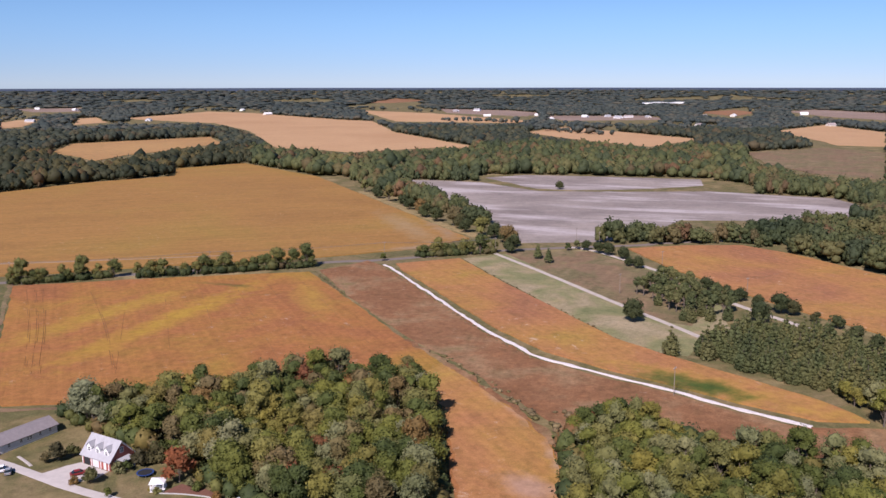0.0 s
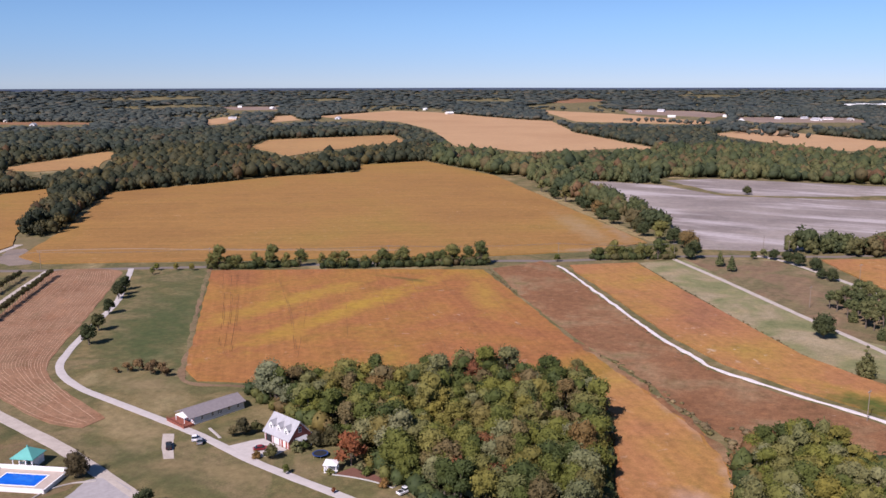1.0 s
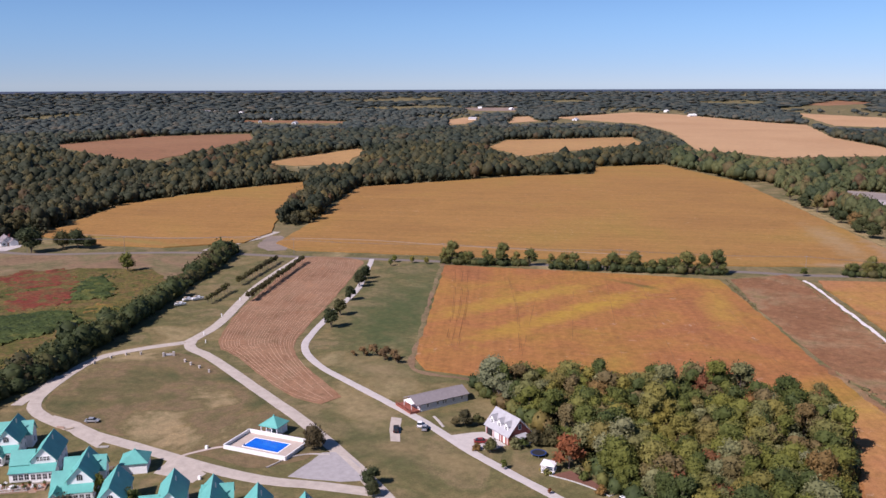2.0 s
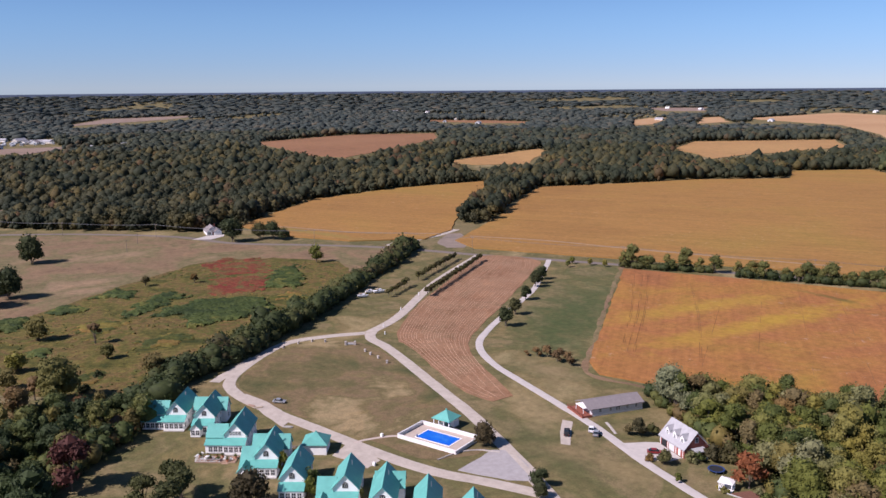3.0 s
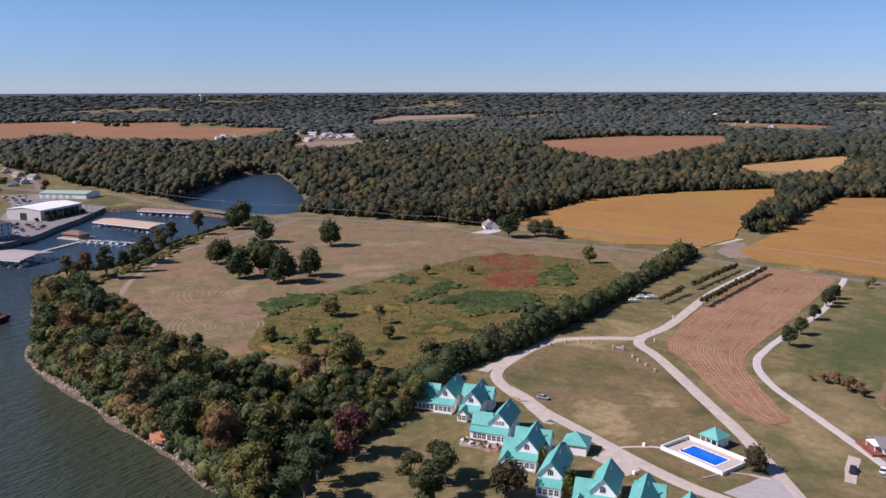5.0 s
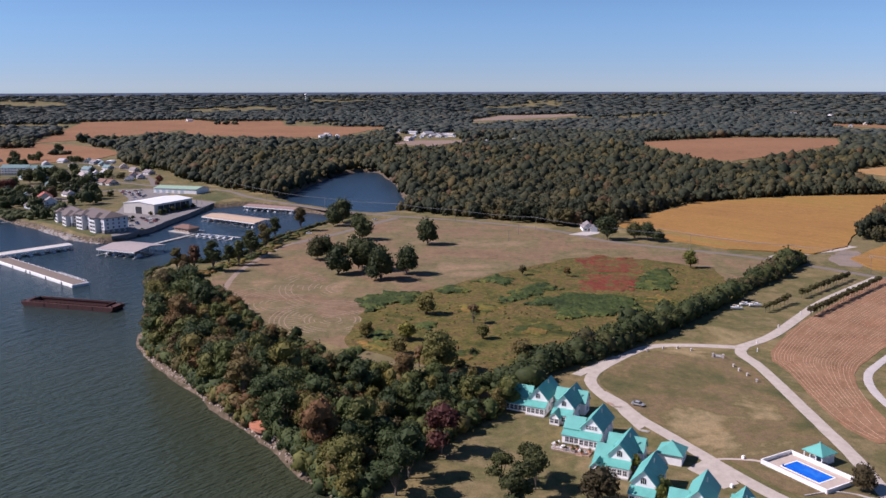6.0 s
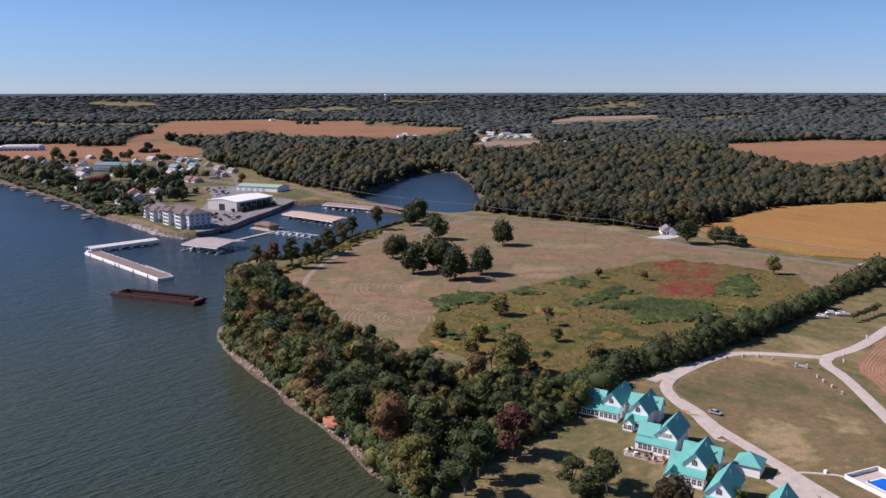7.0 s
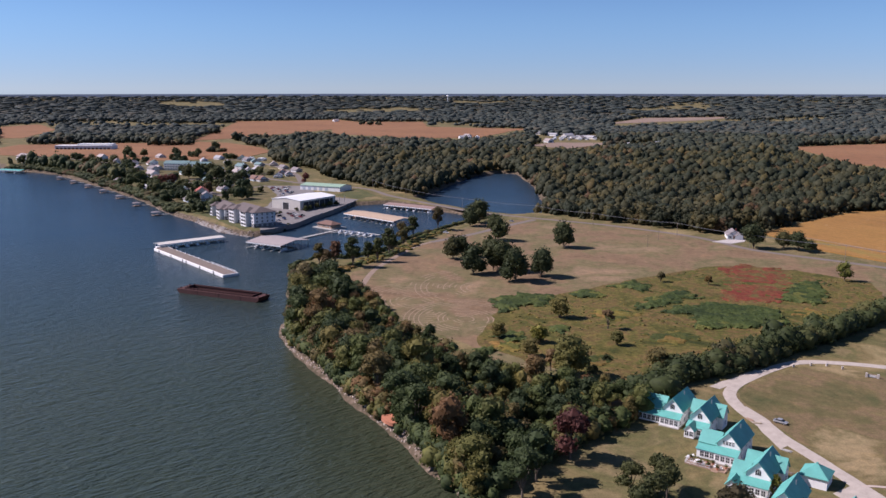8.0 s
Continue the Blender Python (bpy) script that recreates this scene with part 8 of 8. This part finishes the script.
long_block("condominium", -1205, -236, 70, 36, 15, 3, M["blue_grey"], M["slate_blue"], "blue-grey condominium block with grey-teal roof", "apartment building", "condominiums")
long_block("condominium", -1188, -199, 70, 28, 13, 3, M["siding"], M["slate_blue"], "white condominium block with grey-teal roof", "apartment building", "condominiums")
long_block("hotel", -1372, -487, 40, 52, 16, 3, M["pink_wall"], M["tan_roof"], "long pinkish three-storey hotel by the river", "hotel")
mall = thing("long_store", -1646, -516, 83, 0, "long low white commercial building", "store")
part("wall", box(0, 106, 0, 26, -0.3, 6.5), M["blue_grey"], mall)
part("roof", box(-0.5, 106.5, -0.5, 26.5, 6.5, 7.3), M["white_roof"], mall)
part("upper_roof", box(40, 104, 4, 24, 7.3, 10.0), M["white_roof"], mall)
for k in range(14):
    part("shopfront", box(2 + k * 7.3, 7 + k * 7.3, -0.06, 0.02, 0.4, 3.4), M["shaded_opening"], mall)
for x, y, sx in ((-1352, -140, 22), (-1340, -118, 16), (-1272, -64, 30)):
    w_ = thing("white_shed", x, y, 75, 0, "low white arched storage shed", "shed", "white sheds")
    part("body", prism([(-6, 0), (6, 0), (6, 2.4), (3.5, 4.2), (-3.5, 4.2), (-6, 2.4)], 0, sx), M["white_roof"], w_)
    part("door", box(-2, 2, -0.06, 0.02, 0, 3), M["blue_grey"], w_)
fh = small_house(-589, 294.2, 72, 10, 13, M["siding"], M["shingle"], "white farmhouse with grey gabled roof by the road", 1, "farmhouses")
part("front_gable", gable_body(-4.9, -0.8, -2.2, 4, -0.2, 2.7, 4.4), M["siding"], fh)
part("front_gable_roof", gable_roof(-4.9, -0.8, -2.2, 4, 2.7, 4.4, 0.4), M["shingle"], fh)
part("garage", gable_body(0.6, 6.0, -3.4, 4, -0.2, 2.7, 4.6), M["siding"], fh)
part("garage_roof", gable_roof(0.6, 6.0, -3.4, 4, 2.7, 4.6, 0.4), M["shingle"], fh)
part("garage_door", box(1.3, 5.3, -3.48, -3.38, 0, 2.3), M["trim"], fh)
window(fh, -2.9, -2.22, 0.8, 1.8, 1.4, 0)
patch("farmhouse_drive", [(-587, 288), (-579, 272.5), (-570, 283), (-576, 296), (-583, 300.5)], 0.12, M["drive"], "white concrete drive before the farmhouse", "driveway", 3, 0.2)

small_house(-893, -138, 100, 13, 17, M["beige_wall"], M["brick"], "two-storey house with red-brown roof near the river", 2)
small_house(-858, -128, 100, 11, 15, M["blue_grey"], M["shingle"], "grey two-storey house beside the apartments", 2)
TOWN_TREES = ((-1336, -468), (-1279, -393), (-1229, -348), (-1073, -284), (-1326, -391), (-1321, -349), (-1224, -301), (-1130, -178), (-939, -150), (-1126, -153), (-970, -185), (-894, -172), (-885, -107), (-780, -128), (-1004, -229), (-933, -95),
                            (-1425, -332), (-1359, -249), (-1204, -141), (-1119, -102), (-870, -160), (-840, -165), (-1090, -250), (-1140, -260), (-1030, -210), (-1380, -420), (-1260, -240), (-1300, -300), (-1180, -200), (-1400, -180), (-1220, -60), (-1050, -130),
                            (-1160, -320), (-1010, -250), (-950, -215), (-905, -190), (-1240, -400), (-1440, -240), (-1075, -160), (-960, -140))
rt2 = np.random.RandomState(5)
spots = np.repeat(np.array(TOWN_TREES, float), 5, axis=0)
spots = spots + np.c_[rt2.uniform(-22, 22, len(spots)), rt2.uniform(-10, 20, len(spots))]
spots = spots[edge_distance(RIVER, spots[:, 0], spots[:, 1]) > 8]
spots = spots[~inside(RIVER, spots[:, 0], spots[:, 1])]
woodland("town_trees", spots, 10.5, 11.5, close_t, M["leaf_town"], "leafy trees among the town houses", 6, -0.4, 0.35)
for x, y, s in ((-921, -160, 1.35), (-908, -164, 1.2), (-1081, -182, 1.9), (-1059, -143, 1.8), (-998, -146, 1.4), (-908, -92, 1.1), (-1018, -118, 1.3), (-1126, -160, 1.6), (-1030, -228, 1.5), (-1062, -246, 1.6), (-960, -196, 1.3), (-1099, -288, 1.2), (-1073, -267, 1.2), (-1120, -259, 1.2), (-1347, -369, 1.3), (-1316, -398, 1.3), (-903, -110, 0.8), (-971, -142, 0.9), (-960, -129, 0.9), (-1589, -218, 1.6), (-1462, -342, 1.8), (-1437, -312, 1.4), (-1431, -259, 1.6)):
    tree_at(OAK, x, y, s, "large dark tree among the town houses", "tree", "town trees")
for x, y in ((-1000, -194), (-1008, -188), (-992, -198), (-1000, -36)):
    tree_at(CRIMSON, x, y, 1.15, "dark red autumn tree in a town garden", "tree", "red town trees")
woodland("shore_wood", np.concatenate([line_places([(-1058, -262), (-1110, -285), (-1180, -340), (-1240, -395), (-1285, -432)], 13.0, 57, 7.0, 2), line_places([(-1075, -250), (-1120, -262), (-1170, -300)], 14.0, 58, 6.0)]), 14.5, 17.0, near_t, M["leaf_town"], "large dark trees along the town shore", 59, -0.5, 0.35)
shore_line = line_places([(-700, -93), (-742, -114), (-797, -147), (-905, -196), (-1033, -266), (-1193, -362), (-1285, -460)], 5.0, 51, 2.5)
shore_low = line_places([(-800, -151), (-905, -200), (-1033, -272), (-1193, -371), (-1288, -474)], 2.2, 53, 1.5)
woodland("shore_shrubs", np.concatenate([shore_low, shore_line[20:], shore_line[18:] + (1.5, 4.0), shore_line[22:] + (3.0, 9.0)]), 5.5, 4.0, shrub_t[:2], M["leaf_town"], "shrubs along the town shore", 52)
for x, y in ((-800, -152), (-868, -184), (-930, -215), (-985, -246), (-1040, -277), (-1090, -308), (-1140, -339)):
    jt = thing("boat_jetty", x, y, -60, WATER_Z, "small private jetty with boat lift", "jetty", "private jetties")
    part("deck", box(0, 16, -0.8, 0.8, 0.3, 0.5), M["stone"], jt)
    part("platform", box(11, 18, -3, 3, 0.3, 0.55), M["wood"], jt)
    part("roof", hip_roof(11, 18, -3, 3, 3.2, 4.2, 0.3, 0.15, 1.0), M["shingle"], jt)
    post_row(jt, [(11.3, -2.7), (11.3, 2.7), (17.7, -2.7), (17.7, 2.7)], -2, 3.2, 0.12, "post", M["wood_dark"])
for x, y, s in ((-690, -42, 0.5), (-700, -40, 0.6), (-776, -28, 0.9), (-782, -24, 0.8), (-790, -18, 0.9), (-798, -12, 0.8), (-806, -6, 0.9), (-814, 0, 0.8), (-772, -36, 0.7), (-756, -50, 0.6), (-748, -54, 0.6)):
    tree_at(DARKBUSH, x, y, s * 1.3, "dark evergreen shrub in the marina yard", "shrub", "yard shrubs", name="shrub")
rc = random.Random(8)
for k in range(30):
    x, y = rc.uniform(-770, -690), rc.uniform(-62, -28)
    if inside([(-684, -56), (-704, -38), (-745, -28), (-764, -40), (-760, -66), (-722, -60)], np.array([x]), np.array([y]))[0]:
        car(x, y, rc.choice((28, 32, 118)), M[rc.choice(("white_paint", "silver", "dark", "dark", "blue", "red"))], "car parked beside the apartments")
for k in range(26):
    x, y = rc.uniform(-975, -880), rc.uniform(-72, -42)
    if not inside([(-985, -36), (-990, -80), (-900, -62), (-880, -40)], np.array([x]), np.array([y]))[0]:
        continue
    car(x, y, rc.choice((54, 144)), M[rc.choice(("white_paint", "silver", "red", "blue", "white_paint"))], "car parked in the marina yard")
for x, y, h in ((-640, 84, 60), (-648, 92, 60), (-690, 146, 30), (-702, -46, 20), (-730, -34, 100), (-746, -30, 60)):
    car(x, y, h, M[rc.choice(("white_paint", "silver", "dark"))], "car parked by the marina")

# ---- boats on trailers, markers, poles, wires ----
rb = random.Random(3)
for x, y, h in ((-352, 259.5, 60), (-357, 268, 75), (-354, 272, 70)):
    tl = thing("boat_trailer", x, y, h, 0.0, "steel boat trailer on the grass", "trailer", "boat trailers")
    part("frame", box(-2.6, 4.2, -0.08, 0.08, 0.45, 0.57), M["steel"], tl)
    part("axle", box(-0.9, -0.75, -0.95, 0.95, 0.3, 0.42), M["steel"], tl)
    for s in (-1, 1):
        bm = bmesh.new()
        bmesh.ops.create_cone(bm, cap_ends=True, segments=14, radius1=0.34, radius2=0.34, depth=0.2, matrix=Matrix.Translation((-0.8, s * 1.02, 0.34)) @ Matrix.Rotation(radians(90), 4, "X"))
        part("wheel", bm, M["dark"], tl)
    motor_boat(x, y, h, 0.3, 0, 0, rb, "white motor boat on a trailer", z=0.75, length=6.6)

for x, y in ((-305, 190), (-303.5, 196), (-299, 200), (-276, 204.5), (-271, 203.5), (-265, 203), (-258, 202), (-304, 182)):
    mk = thing("stone_marker", x, y, rb.uniform(0, 90), 0.04, "short pale stone marker post on the lawn", "marker", "lawn markers")
    part("shaft", box(-0.35, 0.35, -0.35, 0.35, -0.1, 1.0, bevel=0.05), M["stone_pale"], mk)
    part("cap", box(-0.45, 0.45, -0.45, 0.45, 1.0, 1.18, bevel=0.04), M["stone_pale"], mk)
sg = thing("entrance_sign", -288, 205.5, 52, 0.04, "low white stone entrance sign between two piers", "sign")
part("panel", box(-1.6, 1.6, -0.15, 0.15, 0.2, 1.2), M["stone_pale"], sg)
for s in (-1, 1):
    part("pier", box(s * 2.0 - 0.45, s * 2.0 + 0.45, -0.45, 0.45, -0.1, 1.7, bevel=0.05), M["stone_pale"], sg)
part("inset", box(-1.1, 1.1, -0.19, -0.14, 0.45, 0.95), M["grey_siding"], sg)
for x, y in ((-335, 284), (-347, 305), (-318, 258), (-300, 233), (-290, 226), (-371, 346)):
    ps = thing("lane_post", x, y, 0, 0, "short white post beside the lane", "post", "lane posts")
    part("shaft", box(-0.15, 0.15, -0.15, 0.15, -0.2, 1.5), M["trim"], ps)
    part("cap", box(-0.2, 0.2, -0.2, 0.2, 1.5, 1.6), M["trim"], ps)
for x, y in ((-201.5, 155.5), (-186.5, 141.0)):
    ub = thing("utility_box", x, y, 20, 0, "small white utility cabinet beside the road", "cabinet", "utility cabinets")
    part("case", box(-0.42, 0.42, -0.35, 0.35, -0.1, 1.1, bevel=0.05), M["trim"], ub)
    part("door", box(-0.4, 0.4, -0.38, -0.34, 0.1, 1.0), M["siding"], ub)
ribbon("garden_path", [(-197.5, 160.0), (-200, 157.5), (-203, 150), (-203.5, 146)], 1.2, M["paving"], "narrow paved path to the pool gate", "path", z=0.1, step=1.0, rough=0.1)
ribbon("kerb_stones", [(-176.5, 157), (-176, 165.5), (-173, 171.0), (-167.5, 174.5)], 0.5, M["stone_pale"], "line of pale stones edging the apron", "kerb", z=0.3, step=1.0, rough=0.25)
patch("gravel_pad", [(-171.4, 208.1), (-168.0, 209.4), (-162.6, 202.4), (-156.6, 194.4), (-159.2, 193.0), (-165.6, 200.2)], 0.08, M["gravel"], "grey gravel pad beside the driveway", "pad", 1.5, 0.3)
car(-162.8, 200.2, 128, M["dark"], "dark utility vehicle parked on a gravel pad", True)
patch("flower_bed", [(-106.5, 201.5), (-103.5, 207), (-97, 205.5), (-91.5, 203), (-88, 200), (-94, 201.5), (-100.5, 202.0)], 0.12, M["mulch"], "red-brown mulched bed with stone edging", "flower bed", 1.5, 0.2)
ribbon("bed_edging", [(-107, 200.8), (-101, 201.2), (-94, 200.8), (-87.5, 199.2), (-87, 200.5)], 0.25, M["stone"], "grey stone edging of the bed", "edging", z=0.28, step=1.0, rough=0.1)
for x, y in ((-110.2, 201.4), (-108.4, 200.6), (-106.8, 201.2)):
    tree_at(YELLOW[:2], x, y, 0.18, "low yellow flowering shrub", "shrub", "yellow shrubs")
ribbon("walkway", [(-160, 217), (-155.5, 214), (-152, 211.5)], 0.9, M["stone_pale"], "short white concrete walk to the house", "path", z=0.12, step=1.0, rough=0.05)
patch("deck_pad", [(-176, 215.5), (-171.5, 225.5), (-168.5, 226), (-166, 216.5), (-170, 213.5)], 0.13, M["drive"], "white concrete pad at the deck", "pad", 1.5, 0.1)


def power_pole(x, y, turn, h=11.0, label="weathered wooden utility pole with crossarm"):
    p = thing("utility_pole", x, y, turn, 0, label, "pole", "utility poles")
    bm = bmesh.new()
    limb(bm, (0, 0, -1), (0, 0, h), 0.17, 0.11, 8)
    part("shaft", bm, M["pole_wood"], p)
    part("crossarm", box(-1.2, 1.2, -0.07, 0.07, h - 0.9, h - 0.72), M["pole_wood"], p)
    for k in (-1.1, -0.4, 0.4, 1.1):
        part("insulator", box(k - 0.06, k + 0.06, -0.06, 0.06, h - 0.72, h - 0.5), M["stone_pale"], p)
    return p


def wires(name, tops, offs, sag, label):
    bm = bmesh.new()
    for o in offs:
        for a, b in zip(tops, tops[1:]):
            d = (Vector(b) - Vector(a))
            s = Vector((-d.y, d.x, 0)).normalized() * o
            prev = None
            for k in range(11):
                f = k / 10
                q = Vector(a).lerp(Vector(b), f) + s - Vector((0, 0, sag * 4 * f * (1 - f)))
                if prev is not None:
                    limb(bm, prev, q, 0.06, 0.06, 4)
                prev = q
    me = finish(bm, name, M["wire"])
    return tagged(new(name, me), label, "cable", kind="structure")


LINE_W = [(-445, 372), (-500, 333), (-548, 292), (-604, 262), (-662, 214), (-712, 178), (-770, 122), (-850, 76), (-940, 46)]
for i, (x, y) in enumerate(LINE_W):
    power_pole(x, y - 6, 30)
wires("power_line", [(x, y - 6, 10.4) for x, y in LINE_W], (-1.0, 0.0, 1.0), 1.0, "thin overhead power cables along the road")
LINE_E = [(41, 296), (31, 446), (-43, 543), (-112, 519), (-210, 475), (-310, 430), (-400, 386), (-445, 366)]
for i, (x, y) in enumerate(LINE_E):
    power_pole(x, y, 60 if i < 2 else 25)
wires("power_line", [(x, y, 10.4) for x, y in LINE_E[2:]], (-1.0, 1.0), 1.2, "thin overhead power cables along the road")
for x, y in ((10, 588), (25, 575), (60, 512), (96, 446)):
    power_pole(x, y, 40)
for x, y, h in ((-564, 218, 9), (-590, 236, 8)):
    power_pole(x, y, 70, h)

# low fence along the bare field
fence = thing("field_fence", -36, 584, 0, 0, "wooden post fence at the bare field", "fence")
for k in range(30):
    part("post", box(k * 3.0 - 0.08, k * 3.0 + 0.08, -0.08 + k * 0.75, 0.08 + k * 0.75, -0.2, 1.3), M["pole_wood"], fence)

# trailer park beyond the wood
rp = random.Random(41)
for row in range(4):
    for k in range(6):
        tx, ty = -1815 - 26 * row + rp.uniform(-4, 4), 470 + 19 * k + 8 * row + rp.uniform(-3, 3)
        home = thing("mobile_home", tx, ty, 60 + rp.uniform(-8, 8), 0, "small white mobile home in a park", "mobile home", "mobile homes")
        part("wall", box(-2.2, 2.2, -7, 7, 0.3, 3.2), M[rp.choice(("siding", "trim", "pale_siding"))], home)
        part("roof", gable_roof(-2.2, 2.2, -7, 7, 3.2, 4.0, 0.25, 0.15), M[rp.choice(("white_roof", "pale_roof", "white_roof"))], home)
        part("skirt", box(-2.1, 2.1, -6.9, 6.9, -0.3, 0.3), M["stone"], home)
# distant farms
rf = random.Random(15)
FARMS = [(-1910, 2905), (-1750, 2881), (-1636, 3033), (-980, 2771), (-992, 2955), (70, 2725), (141, 2765), (170, 2665), (209, 2736), (258, 2705), (310, 2708), (369, 2779), (-387, 3085), (-309, 3133), (439, 2782), (531, 2818), (-83, 2817),
         (780, 2921), (-1891, 274), (-1871, 311), (-1922, 302), (-1973, 520), (-1919, 521), (-1846, 517), (-1837, 534), (-1870, 563), (-1840, 571), (-2035, 509), (-1731, 444), (-1601, 568), (-1609, 624), (-2003, 1853), (-2440, 2105), (-1664, 2124), (-2852, -9)]
for k in range(44):
    a, far = radians(rf.uniform(-18, 62)), rf.uniform(2250, 3300)
    spot = (-far * math.sin(a), far * math.cos(a))
    if not any(inside(p, *spot) for _, p in FAR):
        FARMS.append(spot)
for x, y in FARMS:
    r = rf.uniform(0, 180)
    z = float(rise(np.array(x), np.array(y)))
    f = thing("farm_building", x, y, r, z, "pale distant farm building among fields", "farm building", "distant farms")
    w_, d_ = rf.uniform(9, 16), rf.uniform(14, 30)
    wm = M[rf.choice(("siding", "trim", "grey_siding", "beige_wall"))]
    part("wall", gable_body(-w_ / 2, w_ / 2, 0, d_, -1, 4, 4 + w_ * 0.3), wm, f)
    part("roof", gable_roof(-w_ / 2, w_ / 2, 0, d_, 4, 4 + w_ * 0.3, 0.6, 0.3), M[rf.choice(("white_roof", "tan_roof", "pale_roof"))], f)
    part("door", box(-2, 2, -0.1, 0.02, 0, 3), M["shaded_opening"], f)
for x, y, n in ((380, 3615, 4),):
    z = float(rise(np.array(x), np.array(y)))
    for k in range(n):
        f = thing("warehouse", x + k * 42 - 60, y + k * 12, 12, z, "long white warehouse far across the woods", "warehouse", "distant warehouses")
        part("wall", box(0, 40, 0, 30, -2, 9 + 2 * (k % 2)), M["siding"], f)
        part("roof", box(-0.5, 40.5, -0.5, 30.5, 9 + 2 * (k % 2), 10 + 2 * (k % 2)), M["white_roof"], f)
tw = thing("water_tower", -4300, 560, 0, float(rise(np.array(-4300.0), np.array(560.0))), "white water tower above distant woods", "water tower")
bm = bmesh.new()
limb(bm, (0, 0, 0), (0, 0, 30), 2.0, 1.8, 10)
part("column", bm, M["trim"], tw)
bm = bmesh.new()
ball(bm, (0, 0, 33), 7, 2, 0.7, 0.0, 1)
part("tank", bm, M["trim"], tw)
